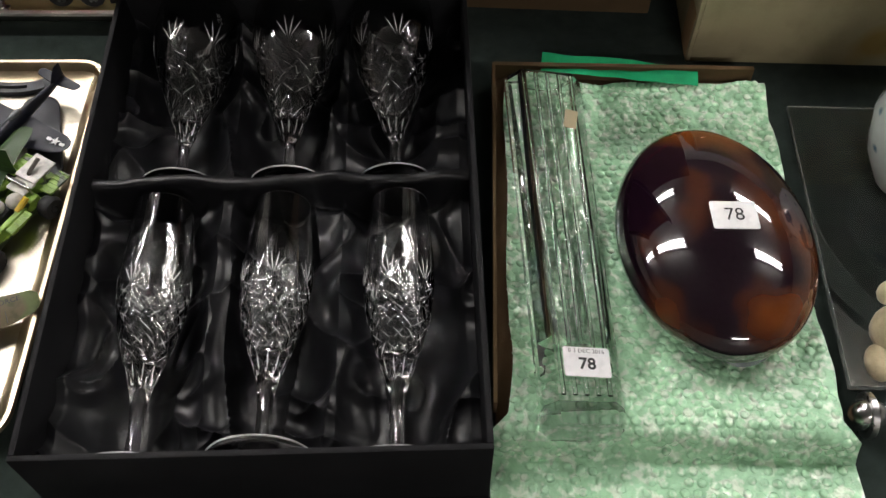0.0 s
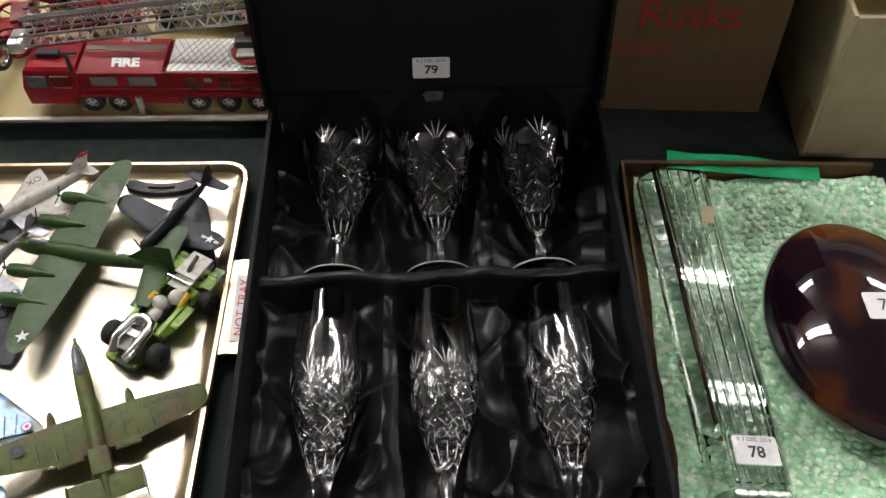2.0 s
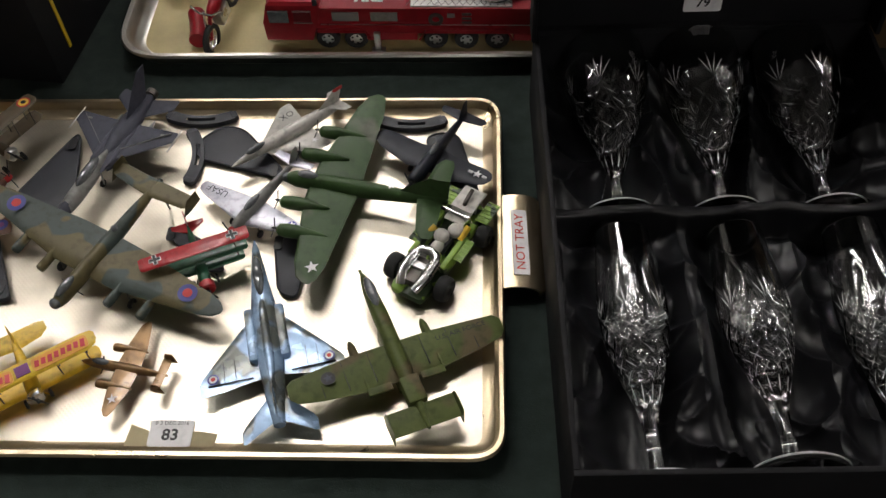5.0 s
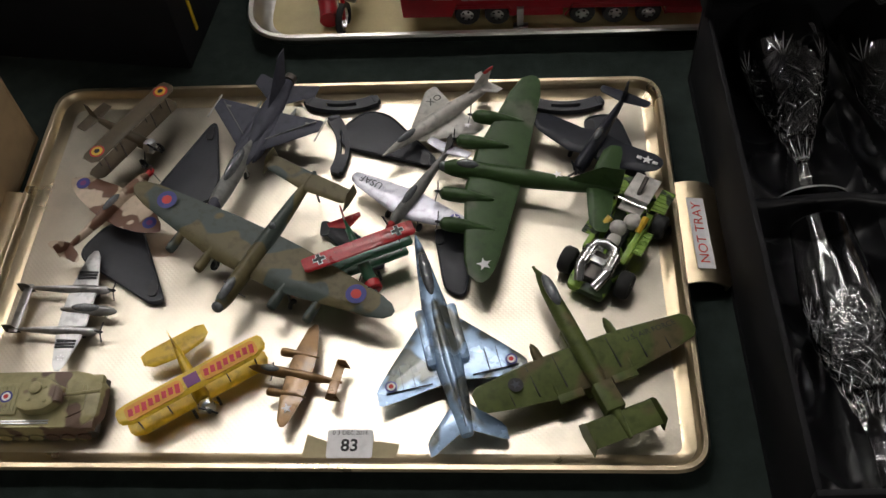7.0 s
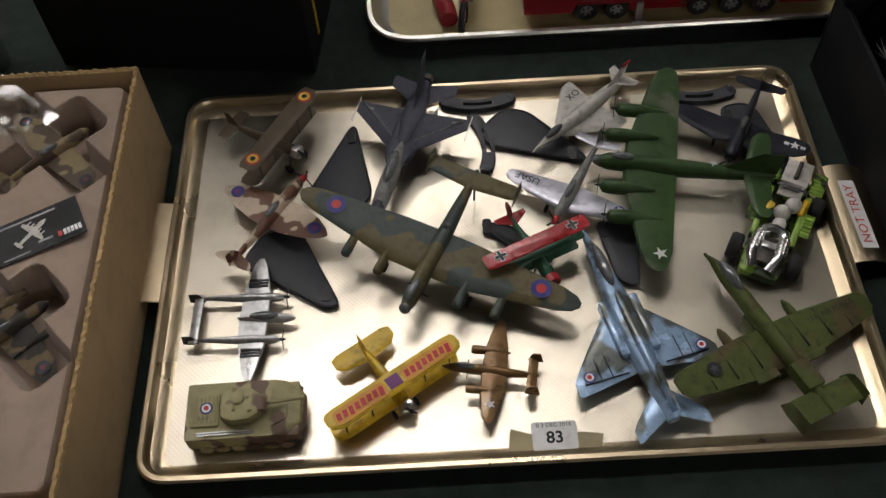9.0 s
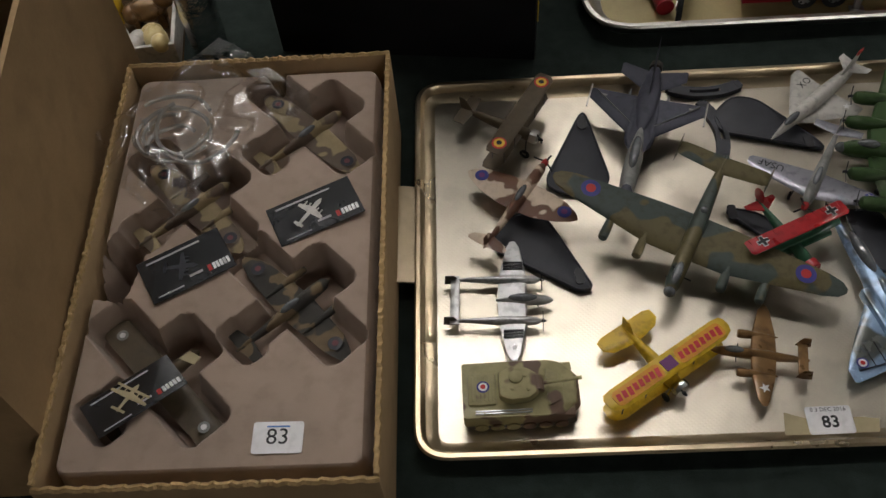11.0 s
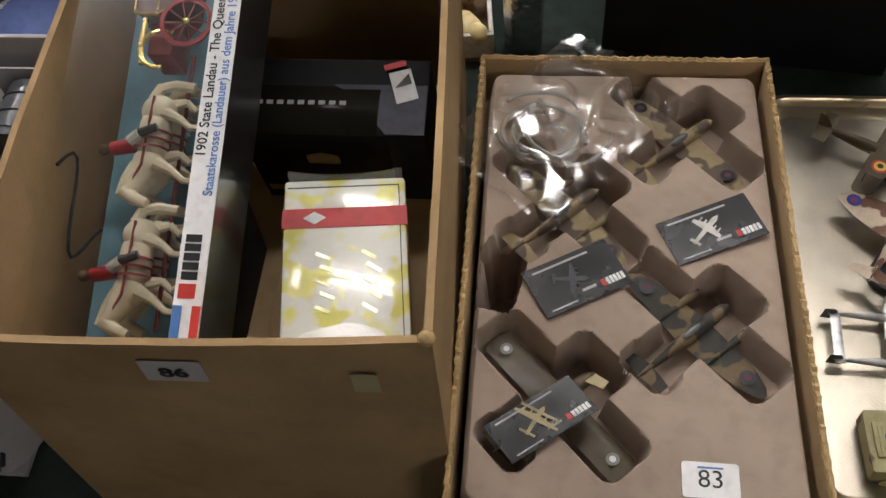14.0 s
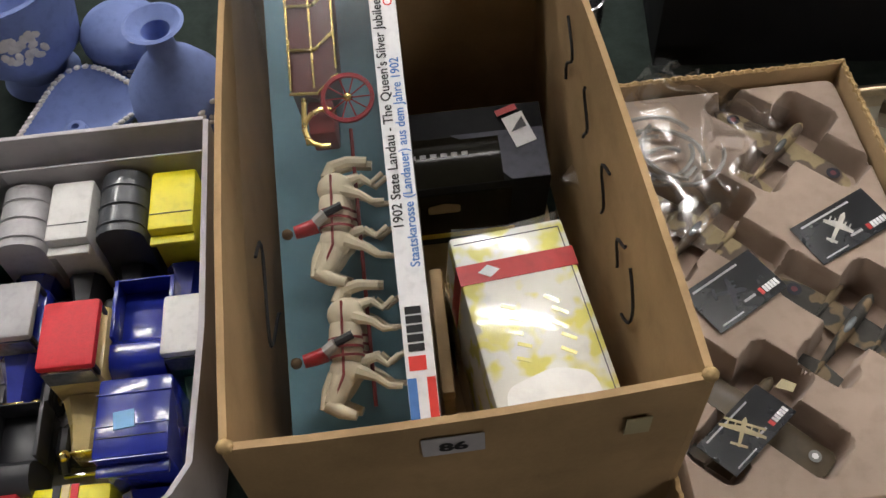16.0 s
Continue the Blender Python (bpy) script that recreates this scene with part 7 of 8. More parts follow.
def horse(x, y, z):
    """A toy horse lying with its feet to +x and its head to -y."""
    bits = [ball((0, 0, 0), 0.0092, 0.020, 0.0085), ball((-0.001, -0.016, 0), 0.0090, 0.0095, 0.0080), ball((0.001, 0.015, 0), 0.0100, 0.0095, 0.0088)]
    bits.append(tube([(-0.002, -0.018, 0), (-0.006, -0.027, 0.001), (-0.010, -0.034, 0.002)], 0.0078, 10, 0.0048))
    bits.append(tube([(-0.011, -0.033, 0.002), (-0.005, -0.038, 0.003), (0.003, -0.041, 0.004)], 0.0050, 10, 0.0027))
    bits.append(tube([(-0.008, -0.017, 0.002), (-0.0125, -0.026, 0.002), (-0.0145, -0.036, 0.003)], 0.0026, 8, 0.0016))
    for ly, k in ((-0.017, -0.010), (-0.012, 0.005), (0.013, -0.008), (0.019, 0.006)):
        lz = 0.004 if k < 0 else -0.003
        bits.append(tube([(0.005, ly, lz), (0.015, ly + k * 0.5, lz)], 0.0042, 8, 0.0024))
        bits.append(tube([(0.015, ly + k * 0.5, lz), (0.021, ly + k * 0.5 - 0.005, lz), (0.028, ly + k * 0.9 - 0.002, lz)], 0.0023, 8, 0.0017))
    bits.append(tube([(-0.003, 0.022, 0), (0.000, 0.029, 0), (0.009, 0.031, 0), (0.020, 0.0295, 0)], 0.0036, 8, 0.0030))
    h = part("horse_figure", moved(join(*bits), pose(x, y, z) @ Matrix.Diagonal((1.06, 1.04, 0.95, 1))), M["horse"], pk, "cream plastic horse")
    for dy in (-0.009, -0.004, 0.001):
        part("harness_strap", moved(lathe([(0.0094, -0.0007), (0.0101, -0.0007), (0.0101, 0.0007), (0.0094, 0.0007)], 14), pose(x, y + dy, z, 90)), M["harness"], h)
    part("bridle", tube([(x - 0.010, y - 0.036, z + 0.0045), (x - 0.002, y - 0.020, z + 0.0075), (x, y + 0.022, z + 0.0078)], 0.0009, 5), M["harness"], h)
    return h


for hy in (0.052, 0.128):
    for k in (0, 1):
        horse(-0.049 + 0.002 * k, hy + 0.004 * k, -0.020 - 0.018 * k)
    r = part("red_rider_shape", tube([(-0.060, hy - 0.006, -0.019), (-0.068, hy - 0.008, -0.019), (-0.073, hy - 0.009, -0.019)], 0.0048, 10, 0.0040), M["red"], pk)
    part("white_leg_shape", tube([(-0.060, hy - 0.006, -0.013), (-0.054, hy - 0.002, -0.011)], 0.0034, 8), M["offwhite"], pk)
    part("black_boot_shape", tube([(-0.054, hy - 0.002, -0.0105), (-0.044, hy + 0.002, -0.0105)], 0.0026, 8), M["black"], pk)
    part("dark_cap_shape", ball((-0.0775, hy - 0.0095, -0.019), 0.0034, 0.0034, 0.0034, 10, 8), M["carddark"], pk)
part("draw_bar", tube([(-0.036, 0.015, -0.030), (-0.036, 0.185, -0.030)], 0.0012, 6), M["harness"], pk)
ld = part("landau_body", loft([[(-0.068, 0.205, -0.012), (-0.068, 0.330, -0.012), (-0.068, 0.330, -0.046), (-0.068, 0.205, -0.046)], [(-0.052, 0.198, -0.010), (-0.052, 0.335, -0.010), (-0.052, 0.335, -0.048), (-0.052, 0.198, -0.048)], [(-0.040, 0.215, -0.012), (-0.040, 0.320, -0.012), (-0.040, 0.320, -0.046), (-0.040, 0.215, -0.046)]]), M["maroon"], pk, "maroon toy landau body")
for yy in (0.203, 0.232, 0.262, 0.292):
    part("gilt_trim", tube([(-0.069, yy, -0.0105), (-0.052, yy - 0.002, -0.0090), (-0.040, yy + 0.010, -0.0110)], 0.0011, 5), M["brass"], ld)
for xx in (-0.068, -0.054, -0.040):
    part("gilt_trim", tube([(xx, 0.205 + (0.012 if xx > -0.045 else 0), -0.0105), (xx, 0.325, -0.0105)], 0.0010, 5), M["brass"], ld)
part("gilt_lamp", tube([(-0.060, 0.170, -0.012), (-0.062, 0.182, -0.012), (-0.061, 0.200, -0.012)], 0.0016, 8), M["brass"], ld)
part("gilt_spring", tube([(-0.050 + 0.012 * math.cos(a * 0.45), 0.180 + 0.012 * math.sin(a * 0.45), -0.012) for a in range(2, 12)], 0.0016, 6), M["brass"], ld)
part("seat_box", box(-0.060, 0.178, -0.044, -0.044, 0.200, -0.016, 0.002), M["harness"], ld)
for wy in (0.196, 0.300):
    wl = part("red_wheel", moved(lathe([(0.0135, -0.0012), (0.0160, -0.0012), (0.0160, 0.0012), (0.0135, 0.0012)], 28), pose(-0.0345, wy, -0.0085)), M["fred"], pk, "red spoked wheel")
    for k in range(10):
        a = 2 * math.pi * k / 10
        part("spoke", tube([(-0.0345, wy, -0.0085), (-0.0345 + 0.0138 * math.cos(a), wy + 0.0138 * math.sin(a), -0.0085)], 0.0005, 5), M["fred"], wl)
    part("hub", ball((-0.0345, wy, -0.0075), 0.003, 0.003, 0.002, 10, 6), M["brass"], wl)

# yellow and white packet
M["lemon0"] = mat("pale_lemon_print", (0.80, 0.76, 0.25), 0.2, 0, 0.1, 60, 0, coat=0.5)
M["creased"] = mat("creased_white_print", (0.86, 0.86, 0.82), 0.15, 0, 0.05, 20, 0.2, 60, dist=0.003, coat=0.5)
M["packet"] = mat("yellow_white_print", (0.84, 0.84, 0.76), 0.18, 0, 0.05, 20, 0.05, second=(0.80, 0.76, 0.22), mask=(52, 0.50, 0.60), coat=0.6)
yp = thing("printed_packet", pose(-1.1040, 0.3450, 0.0110, 4.5, 4, 8), "glossy yellow and white packet with red band", "packet")
part("packet_body", box(-0.0385, -0.080, 0, 0.0375, 0.062, 0.1185, 0.0025), M["packet"], yp)
bd = part("red_band", box(-0.0389, 0.026, 0.06, 0.0379, 0.040, 0.1189), M["rred"], yp)
part("white_diamond", prism([(-0.026, 0.033), (-0.019, 0.0285), (-0.012, 0.033), (-0.019, 0.0375)], 0.1190, 0.1193), M["white"], bd)
part("border_line", box(0.0330, -0.064, 0.1185, 0.0336, 0.056, 0.1188), M["grey_jet"], yp)
part("border_line", box(-0.036, 0.0555, 0.1185, 0.0336, 0.0561, 0.1188), M["grey_jet"], yp)
part("white_panel", prism(rounded([(-0.034, -0.076), (0.028, -0.076), (0.024, -0.046), (0.002, -0.038), (-0.030, -0.046)], 0.008), 0.1185, 0.1187), M["creased"], yp)
for k in range(5):
    part("yellow_stripe", moved(box(-0.0045, -0.0012, 0, 0.0045, 0.0012, 0.0003), pose(-0.014 + 0.003 * (k % 2), -0.030 + 0.009 * k, 0.1185, 0, 0, -25)), M["lemon0"], yp)
    part("yellow_stripe", moved(box(-0.005, -0.0012, 0, 0.005, 0.0012, 0.0003), pose(0.014 + 0.003 * (k % 2), -0.030 + 0.009 * k, 0.1185, 0, 0, -35)), M["lemon0"], yp)
part("clear_lip", moved(sheet(-0.036, 0, 0.036, 0.036, 8, 4, lambda x, y: 0.004 * (1 - (x / 0.036) ** 2)), pose(0, 0.0640, 0.090, 90)), M["poly"], yp)

# dark window pack
M["gloss"] = mat("glossy_black_film", (0.012, 0.011, 0.008), 0.10, 0, 0.3, 20, 0.02, spec=0.12, grime=0.02)
dp = thing("window_pack", pose(-1.1250, 0.5230, 0.0042, 12), "black window-fronted model pack with grey corner", "boxed toy")
part("pack_body", box(-0.070, -0.040, 0, 0.064, 0.023, 0.108, 0.001), M["blackcard"], dp)
part("window_film", moved(sheet(-0.066, -0.039, 0.030, 0.000, 10, 10, lambda x, y: 0.1084 + 0.0035 * math.sin(math.pi * (y + 0.039) / 0.039)), Matrix()), M["gloss"], dp, "curved glossy black window")
# Row of small pale bars across the window film
for k in range(9):
    part("pale_dash", box(-0.058 + 0.0075 * k, -0.0175, 0.1116, -0.0535 + 0.0075 * k, -0.0145, 0.1124), M["whitecard"], dp)
part("front_window", box(-0.064, -0.0408, 0.030, 0.036, -0.0400, 0.098), M["gloss"], dp)
part("grey_corner", prism([(0.036, -0.039), (0.063, -0.039), (0.063, 0.001), (-0.004, 0.001), (0.004, -0.004)], 0.1085, 0.1092), M["grey_jet"], dp, "plain grey printed corner")
part("gilt_badge", prism(rounded([(-0.012, -0.006), (0.012, -0.006), (0.012, 0.006), (0, 0.010), (-0.012, 0.006)], 0.003), 0, 0.0004), M["goldrim"], dp, "dull gilt printed badge", pose(-0.014, -0.0409, 0.074, 90))
part("yellow_line", box(-0.066, -0.0412, 0.022, 0.040, -0.0402, 0.030), M["yellow"], dp)
tg = part("price_tag", box(-0.008, -0.013, 0, 0.008, 0.013, 0.0005), M["white"], dp, "white price tag", pose(0.046, 0.000, 0.1096, 0, 0, 18))
part("tag_mark", prism([(-0.006, 0.000), (0.006, 0.000), (0.006, 0.009)], 0.0006, 0.0009), M["ink"], tg)
part("tag_red_bar", box(-0.010, 0.016, -0.0002, 0.006, 0.021, 0.0003), M["rred"], tg)
ol = thing("card_sleeve", pose(-1.1512, 0.372, 0.0042), "plain brown card sleeve standing beside the packet", "sleeve")
part("sleeve_body", box(-0.0040, -0.049, 0, 0.0040, 0.049, 0.044, 0.002), M["cardin"], ol)
part("sleeve_flap", box(-0.0046, -0.05, 0.0442, 0.0046, 0.05, 0.056, 0.002), M["cardin"], ol)

# ---- white box of model vehicles ----
wbx = thing("shoe_box_lid", pose(0, 0, 0), "shallow white card box full of model vehicles", "box")
part("box_base", box(-1.62, 0.240, 0.0005, -1.318, 0.541, 0.004), M["whitecard"], wbx)
part("back_wall", box(-1.62, 0.537, 0.004, -1.309, 0.541, 0.119, 0.0008), M["whitecard"], wbx)
part("front_wall", box(-1.62, 0.240, 0.004, -1.334, 0.244, 0.119, 0.0008), M["whitecard"], wbx)
part("side_wall", loft([[(x - d, y, 0.004), (x, y, 0.119), (x + 0.004, y, 0.119), (x - d + 0.004, y, 0.004)] for x, y, d in ((-1.334, 0.240, 0.0), (-1.318, 0.250, 0.006), (-1.307, 0.268, 0.010), (-1.304, 0.36, 0.008), (-1.309, 0.537, 0.0))]), M["whitecard"], wbx)
part("west_wall", box(-1.62, 0.244, 0.004, -1.616, 0.537, 0.119, 0.0008), M["whitecard"], wbx)
part("inner_flap", moved(box(0, -0.0015, 0.012, 0.16, 0.0, 0.100), pose(-1.466, 0.532, 0, 4)), M["whitecard"], wbx)
M["royal"] = mat("royal_blue", (0.012, 0.022, 0.24), 0.22, 0, 0.12, 60, 0.05, coat=0.5)
M["darkgrey"] = mat("dark_grey_paint", (0.06, 0.065, 0.075), 0.35, 0, 0.12, 60, 0.05, coat=0.3)
M["cargrey"] = mat("pale_grey_paint", (0.36, 0.35, 0.36), 0.4, 0, 0.08, 60, 0.05)
M["carwhite"] = mat("white_paint", (0.62, 0.61, 0.59), 0.4, 0, 0.05, 60, 0.05)
M["lemon"] = mat("lemon_paint", (0.75, 0.66, 0.02), 0.4, 0, 0.06, 60, 0.05)
M["tan"] = mat("tan_paint", (0.52, 0.40, 0.16), 0.3, 0, 0.08, 60, 0.05)
M["brightred"] = mat("vinyl_red", (0.56, 0.02, 0.03), 0.55, 0, 0.1, 300, 0.3, 900)
M["bgreen"] = mat("bottle_green", (0.012, 0.06, 0.03), 0.3, 0, 0.1, 60, 0.05)


def vehicle(x, y, z, roof, hood, sort, label, L=0.095, W=0.038, a=0.0, top=0.09):
    """A vintage model vehicle, bonnet to -y."""
    t = thing("model_vehicle", pose(x, y, 0.0042, 0, 0, a), label, "model vehicle", "model vehicles in the white box")
    w = W / 2
    H0 = top - 0.0042
    part("chassis", box(-w * 0.8, -L * 0.55, 0.008, w * 0.8, L * 0.45, 0.016, 0.001), M["black"], t)
    if sort == "van":
        part("van_body", box(-w, -L * 0.12, 0.016, w, L * 0.45, H0, 0.003), roof, t)
        part("roof_seam", box(-w * 0.9, L * 0.02, H0, w * 0.9, L * 0.025, H0 + 0.0006), M["black"], t)
        part("roof_lip", box(-w * 0.95, -L * 0.20, H0 - 0.012, w * 0.95, -L * 0.12, H0 - 0.008, 0.001), roof, t)
    elif sort == "tilt":
        n = 8
        rings = []
        for yy in (-L * 0.14, L * 0.06, L * 0.26, L * 0.45):
            rings.append([(-w, yy, 0.02)] + [(-w * math.cos(math.pi * i / n) * (1 if 0 < i < n else 1), yy, H0 - 0.012 + 0.012 * math.sin(math.pi * i / n)) for i in range(n + 1)] + [(w, yy, 0.02)])
        part("van_body", loft(rings), roof, t)
        for yy in (-L * 0.06, L * 0.12, L * 0.30):
            part("roof_rib", tube([(-w * math.cos(math.pi * i / n), yy, H0 - 0.0117 + 0.0125 * math.sin(math.pi * i / n)) for i in range(n + 1)], 0.0008, 5), roof, t)
    elif sort == "flat":
        part("truck_bed", box(-w, -L * 0.02, 0.016, w, L * 0.45, H0 - 0.030, 0.001), roof, t)
        for s in (-1, 1):
            part("bed_side", box(s * w - 0.0015, -L * 0.02, H0 - 0.031, s * w + 0.0015, L * 0.45, H0 - 0.012, 0.0005), roof, t)
        part("tailboard", box(-w, L * 0.435, H0 - 0.031, w, L * 0.45, H0 - 0.012, 0.0005), roof, t)
        n = 8
        part("cab", loft([[(-w * 0.95, yy, 0.02), (-w * 0.95, yy, H0 - 0.010 - k), (w * 0.95, yy, H0 - 0.010 - k), (w * 0.95, yy, 0.02)] for yy, k in ((-L * 0.32, 0.012), (-L * 0.27, 0.003), (-L * 0.2, 0.0), (-L * 0.1, 0.0), (-L * 0.05, 0.004), (-L * 0.02, 0.012))]), roof, t)
    else:
        part("car_body", box(-w, -L * 0.15, 0.014, w, L * 0.45, H0 - 0.018, 0.004), hood, t)
        part("roof", box(-w * 0.98, -L * 0.15, H0 - 0.008, w * 0.98, L * 0.40, H0, 0.003), roof, t)
        for s in (-1, 1):
            for yy in (-L * 0.13, L * 0.36):
                part("roof_post", box(s * w * 0.85 - 0.0012, yy, H0 - 0.020, s * w * 0.85 + 0.0012, yy + 0.003, H0 - 0.007), M["black"], t)
        part("windscreen", box(-w * 0.85, -L * 0.165, H0 - 0.022, w * 0.85, -L * 0.155, H0 - 0.006), M["canopy"], t)
    part("bonnet", loft([[(-w * k, yy, 0.016), (-w * k, yy, zz - 0.006), (-w * k * 0.6, yy, zz), (w * k * 0.6, yy, zz), (w * k, yy, zz - 0.006), (w * k, yy, 0.016)] for yy, k, zz in ((-L * 0.56, 0.42, 0.040), (-L * 0.36, 0.55, 0.043), (-L * 0.16, 0.82, 0.047))]), hood, t)
    part("radiator", box(-w * 0.40, -L * 0.585, 0.016, w * 0.40, -L * 0.56, 0.041, 0.001), M["brass"], t, "brass radiator shell")
    for s in (-1, 1):
        part("headlamp", ball((s * w * 0.72, -L * 0.56, 0.033), 0.0045, 0.0045, 0.0045, 10, 8), M["brass"], t)
        part("mudguard", tube([(s * w * 0.92, -L * 0.62, 0.018), (s * w * 0.92, -L * 0.50, 0.027), (s * w * 0.92, -L * 0.34, 0.027), (s * w * 0.92, -L * 0.22, 0.012)], 0.004, 6), M["black"], t)
        for yy in (-L * 0.42, L * 0.26):
            part("tyre", moved(lathe([(0.004, -0.003), (0.0115, -0.003), (0.0125, 0), (0.0115, 0.003), (0.004, 0.003)], 16), pose(s * w * 0.98, yy, 0.0125, 0, 90)), M["rubber"], t)
            part("wheel_hub", ball((s * (w * 0.98 + 0.002), yy, 0.0125), 0.002, 0.005, 0.005, 8, 6), M["brass"], t)
    part("bumper", tube([(-w * 0.95, -L * 0.64, 0.016), (w * 0.95, -L * 0.64, 0.016)], 0.0016, 6), M["chrome"], t)
    return t


vehicle(-1.452, 0.478, 0, M["cargrey"], M["royal"], "tilt", "model van with pale grey roof", W=0.036, top=0.088)
vehicle(-1.4130, 0.474, 0, M["carwhite"], M["black"], "van", "model van with plain white roof", W=0.032, top=0.090)
vehicle(-1.3765, 0.478, 0, M["darkgrey"], M["navy"], "tilt", "model van with ribbed dark grey roof", W=0.035, top=0.092)
vehicle(-1.3375, 0.474, 0, M["lemon"], M["royal"], "van", "model van with bright yellow roof", W=0.034, top=0.090)
vehicle(-1.4010, 0.372, 0, M["brightred"], M["tan"], "car", "model car with red roof and tan bonnet", W=0.040, top=0.090)
vehicle(-1.3600, 0.392, 0, M["royal"], M["royal"], "flat", "royal blue model flatbed lorry", W=0.040, L=0.10, top=0.080)
vehicle(-1.3235, 0.375, 0, M["carwhite"], M["bgreen"], "car", "dark green model car with white roof", W=0.034, L=0.085, top=0.084)
M["skyblue"] = mat("light_blue_paper", (0.20, 0.42, 0.70), 0.6, 0, 0.05, 60, 0.05)
blue_lorry = vehicle(-1.3500, 0.299, 0, M["royal"], M["royal"], "van", "royal blue flat-topped model lorry", W=0.048, L=0.098, top=0.094)
vehicle(-1.4530, 0.408, 0, M["cargrey"], M["royal"], "car", "blue model car with pale grey roof", W=0.036, L=0.085, top=0.074)
vehicle(-1.4450, 0.316, 0, M["black"], M["brightred"], "flat", "red and black model open tourer", W=0.034, L=0.085, top=0.066)
vehicle(-1.4860, 0.325, 0, M["brightred"], M["brightred"], "flat", "red model open tourer", W=0.034, top=0.066)
vehicle(-1.4950, 0.470, 0, M["bgreen"], M["bgreen"], "van", "bottle green model van", W=0.036, top=0.085)
vehicle(-1.5280, 0.360, 0, M["royal"], M["black"], "car", "blue and black model saloon", W=0.036, top=0.080)
for dy in (-0.012, 0.010, 0.032):
    part("roof_rib", box(-0.024, dy - 0.0005, 0.0896, 0.024, dy + 0.0005, 0.0906, 0.0002, 1), M["royal"], blue_lorry)
part("blue_sticker", box(-0.010, 0.008, 0.0899, 0.003, 0.020, 0.0909), M["skyblue"], blue_lorry, "small light blue sticker", pose(0, 0, 0, 0, 0, 6))
rc = thing("toy_racer", pose(-1.4130, 0.2740, 0.0042, 0, 0, 90), "yellow toy racing car with red and black stripes", "toy car")
part("car_body", box(-0.022, -0.036, 0.006, 0.022, 0.036, 0.040, 0.006), M["lemon"], rc)
for i, mm in enumerate(("brightred", "tan", "ink")):
    part("stripe", box(-0.021, -0.014 + 0.006 * i, 0.0398, 0.021, -0.009 + 0.006 * i, 0.0408), M[mm], rc)
part("number_panel", box(-0.012, 0.008, 0.0398, 0.012, 0.028, 0.0406), M["white"], rc)
part("number_bar", box(-0.006, 0.012, 0.0405, 0.006, 0.024, 0.0410), M["ink"], rc)
for s in (-1, 1):
    for yy in (-0.022, 0.022):
        part("tyre", moved(lathe([(0.003, -0.003), (0.010, -0.003), (0.011, 0), (0.010, 0.003), (0.003, 0.003)], 14), pose(s * 0.022, yy, 0.011, 0, 90)), M["rubber"], rc)

# ---- blue stoneware ----
M["jasper"] = mat("blue_stoneware", (0.17, 0.225, 0.46), 0.75, 0, 0.08, 40, 0.1, 700, spec=0.3)
M["relief"] = mat("white_relief", (0.66, 0.63, 0.60), 0.7, 0, 0.08, 60, 0.2)


def sprig(parent, m, n, r):
    """White applied leaf relief."""
    bits = []
    for i in range(n):
        u, v = random.uniform(-1, 1), random.uniform(-1, 1)
        bits.append(moved(ball((0, 0, 0), r * 0.26, r * 0.18, r * 0.09, 7, 5), pose(u * r * 0.7, v * r, 0, 0, 0, random.uniform(0, 180))))
    tagged(part("relief", moved(join(*bits), m), M["relief"], parent), "white moulded relief", kind="stuff")


def jar(x, y, prof, label, name, sprigs=()):
    t = thing(name, pose(x, y, 0.0002), label, name.split("_")[-1], "blue stoneware")
    part("pot_body", lathe(prof, 36), M["jasper"], t)
    for ang, rad, z, tilt, n, r in sprigs:
        sprig(t, pose(0, 0, 0, 0, 0, ang) @ pose(rad, 0, z) @ pose(0, 0, 0, 0, 90 - tilt, 0), n, r)
    return t


jar(-1.352, 0.640, [(0.001, 0), (0.026, 0), (0.028, 0.003), (0.024, 0.006), (0.036, 0.020), (0.043, 0.040), (0.040, 0.062), (0.026, 0.082), (0.013, 0.095), (0.011, 0.110), (0.015, 0.120), (0.025, 0.126), (0.022, 0.127), (0.012, 0.119), (0.008, 0.100), (0.001, 0.095)], "pale blue stoneware bottle vase with white figures", "stoneware_vase", ((-120, 0.0425, 0.036, 0, 16, 0.013), (-45, 0.0428, 0.050, 10, 16, 0.014), (30, 0.043, 0.045, 0, 12, 0.013)))
jar(-1.500, 0.730, [(0.001, 0), (0.034, 0), (0.036, 0.004), (0.026, 0.012), (0.030, 0.022), (0.050, 0.045), (0.056, 0.075), (0.056, 0.115), (0.060, 0.120), (0.056, 0.121), (0.051, 0.114), (0.050, 0.07), (0.001, 0.04)], "pale blue stoneware footed pot with white relief", "stoneware_pot", ((-70, 0.0558, 0.080, -3, 26, 0.020),))
jar(-1.413, 0.735, [(0.001, 0), (0.032, 0), (0.036, 0.004), (0.037, 0.032), (0.039, 0.034), (0.039, 0.044), (0.034, 0.052), (0.018, 0.058), (0.001, 0.060)], "pale blue stoneware lidded box with white beading", "stoneware_box", ((-90, 0.0372, 0.018, 0, 14, 0.012), (0, 0.0372, 0.018, 0, 14, 0.012), (-45, 0.030, 0.0545, 70, 14, 0.014)))
ds = thing("stoneware_dish", pose(-1.455, 0.640, 0.0002, 0, 0, 24), "pale blue triangular stoneware dish with beaded rim", "dish", "blue stoneware")
tri = rounded([(-0.088, -0.046), (0.082, -0.030), (0.030, 0.078)], 0.06, 8)


def trir(k, z):
    return [(p[0] * k, p[1] * k, z) for p in tri]


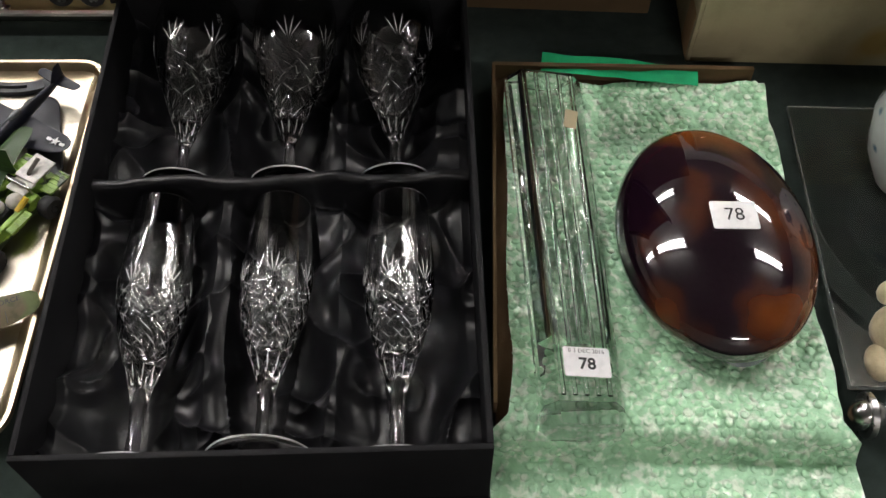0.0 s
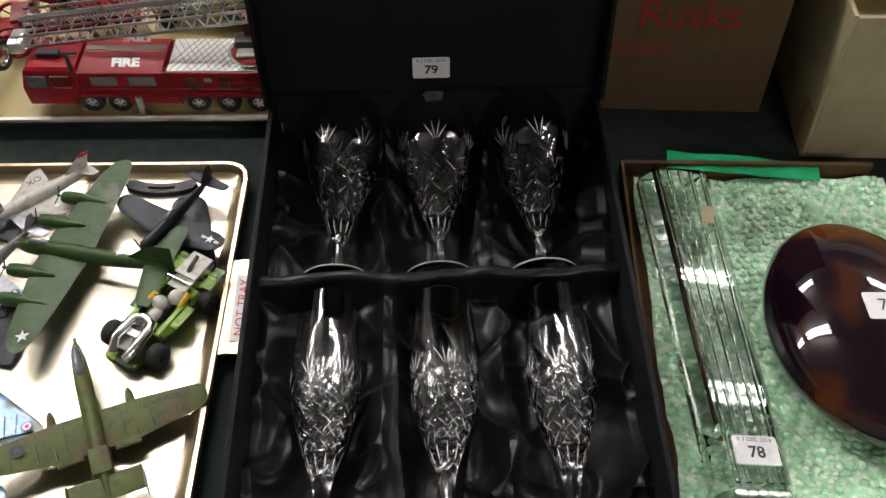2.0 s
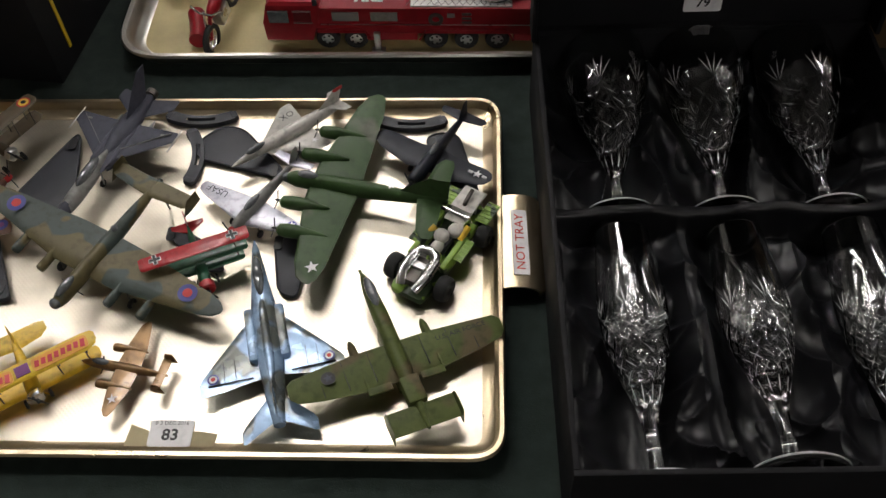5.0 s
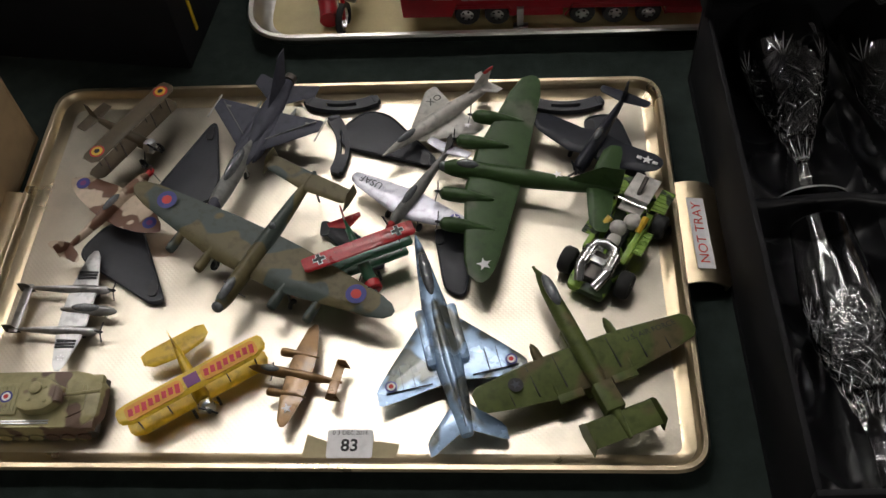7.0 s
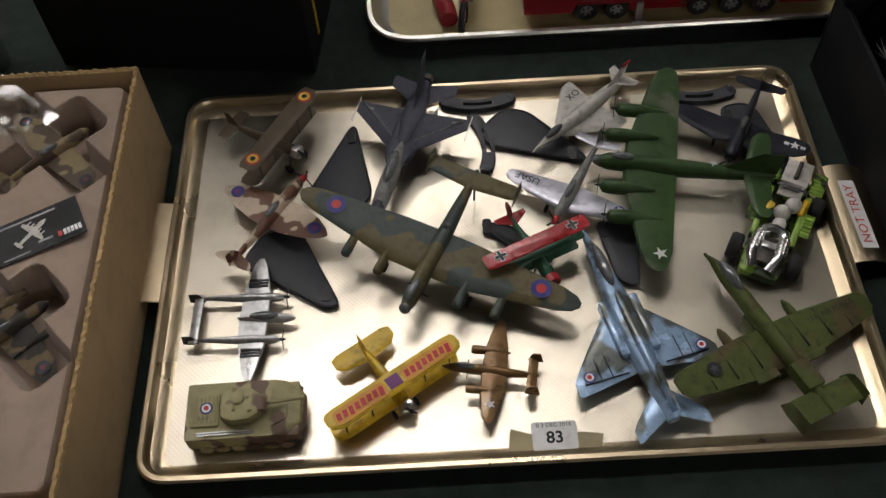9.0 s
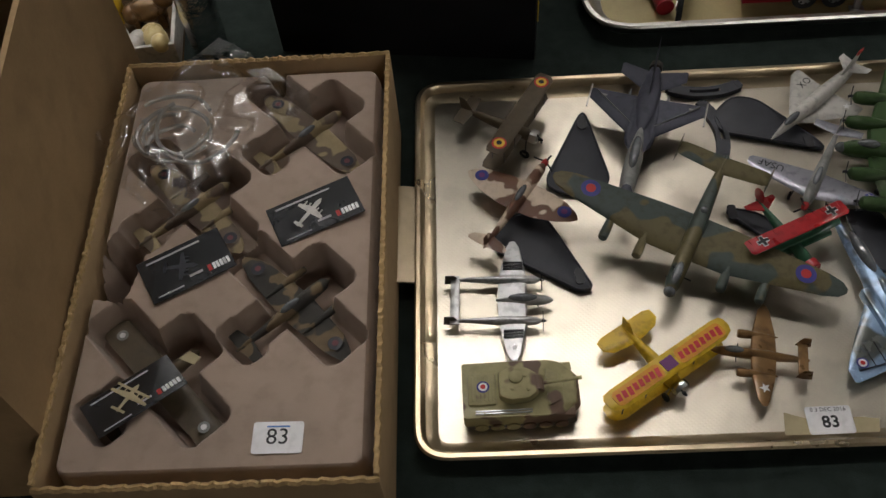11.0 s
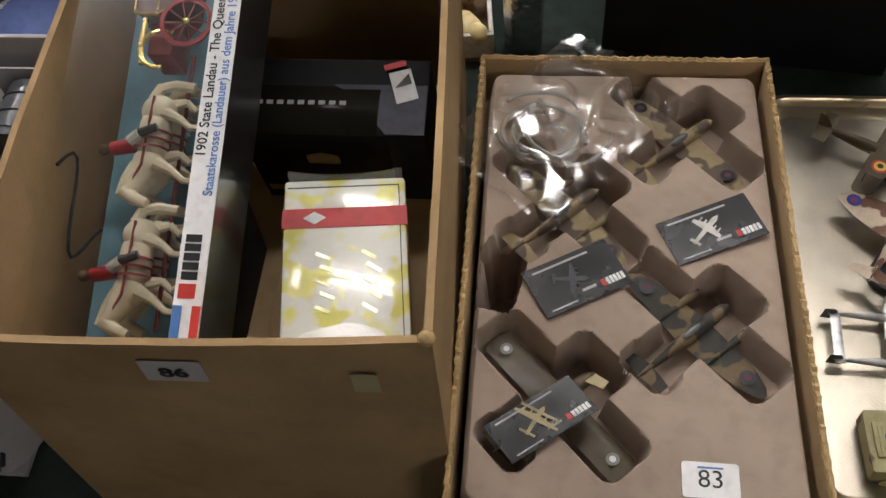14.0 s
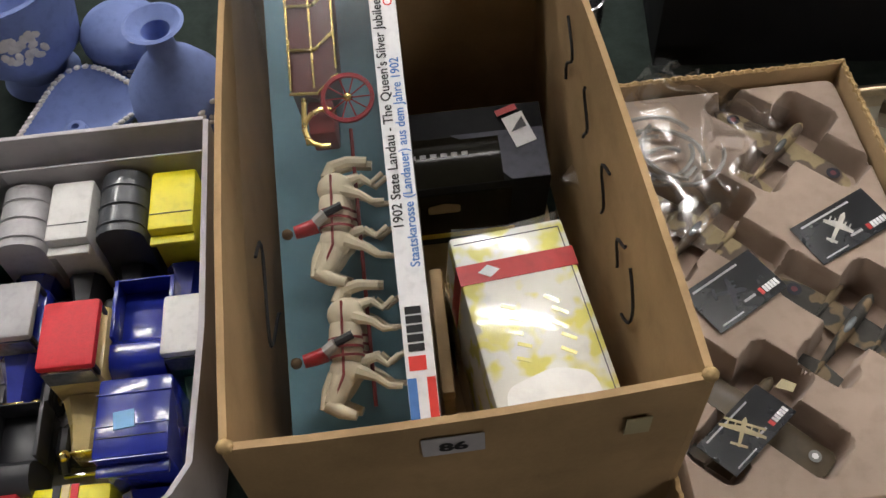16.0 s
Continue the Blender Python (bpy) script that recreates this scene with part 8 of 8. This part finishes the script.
part("dish_body", loft([trir(0.55, 0.0), trir(0.60, 0.003), trir(1.0, 0.030), trir(1.03, 0.032), trir(0.98, 0.033), trir(0.86, 0.026), trir(0.45, 0.012)]), M["jasper"], ds)
bd = []
for i in range(len(tri)):
    p, q = Vector(tri[i]), Vector(tri[(i + 1) % len(tri)])
    m_ = max(1, int((q - p).length / 0.005))
    for j in range(m_):
        c = p.lerp(q, j / m_)
        bd.append(ball((c.x * 0.97, c.y * 0.97, 0.0335), 0.0034, 0.0026, 0.002, 6, 4))
tagged(part("beaded_rim", join(*bd), M["relief"], ds), kind="stuff")
part("dish_knob", moved(lathe([(0.002, 0), (0.010, 0), (0.009, 0.006), (0.005, 0.008), (0.0035, 0.008), (0.0035, 0.002)], 16), pose(0.002, 0, 0.012)), M["jasper"], ds)

# ---- things behind the insert box ----
M["foil"] = mat("crinkled_foil", (0.70, 0.70, 0.72), 0.22, 1.0, 0.1, 40, 0.6, 90, dist=0.003)
whole("foil_cup", lathe([(0.001, 0), (0.016, 0), (0.0165, 0.002), (0.0175, 0.045), (0.0180, 0.085), (0.0160, 0.085), (0.0155, 0.004), (0.001, 0.003)], 28), M["foil"], pose(-1.000, 0.662, 0.0002), "small shiny silver foil-wrapped cup", "cup")
tb2 = thing("trinket_tray", pose(-1.085, 0.690, 0.0002, 0, 0, 6), "dark trinket box crowded with cream animal figurines", "box")
part("box_base", box(-0.055, -0.055, 0, 0.055, 0.055, 0.004), M["carddark"], tb2)
for b in ((-0.055, -0.055, 0.055, -0.051), (-0.055, 0.051, 0.055, 0.055), (-0.055, -0.051, -0.051, 0.051), (0.051, -0.051, 0.055, 0.051)):
    part("box_side", box(b[0], b[1], 0.004, b[2], b[3], 0.030, 0.0008), M["offwhite"], tb2)


def figurine(x, y, mm, label, k, a):
    bits = [ball((0, 0, 0.014), 0.010, 0.016, 0.0095), ball((0, -0.016, 0.022), 0.0075, 0.009, 0.0075), ball((0, 0.012, 0.012), 0.010, 0.008, 0.0085)]
    for u, v in ((-1, -1), (1, -1), (-1, 1), (1, 1)):
        bits.append(tube([(u * 0.006, v * 0.009, 0.012), (u * 0.0065, v * 0.010, 0.0)], 0.0032, 6))
    whole("animal_figurine", moved(join(*bits), Matrix.Diagonal((k, k, k, 1))), mm, pose(x, y, 0.0045, 0, 0, a), label, "figurine", "animal figurines")


figurine(-1.047, 0.660, mat("cream_glaze", (0.62, 0.50, 0.24), 0.3, 0, 0.1, 60, 0.05), "cream glazed animal figurine", 1.1, 30)
figurine(-1.068, 0.655, M["offwhite"], "off-white glazed animal figurine", 1.0, -20)
figurine(-1.092, 0.672, M["offwhite"], "off-white glazed animal figurine", 0.9, 60)
figurine(-1.062, 0.700, M["brown"], "brown glazed animal figurine", 1.2, 100)
figurine(-1.100, 0.710, M["yellow"], "yellow glazed animal figurine", 1.0, 10)
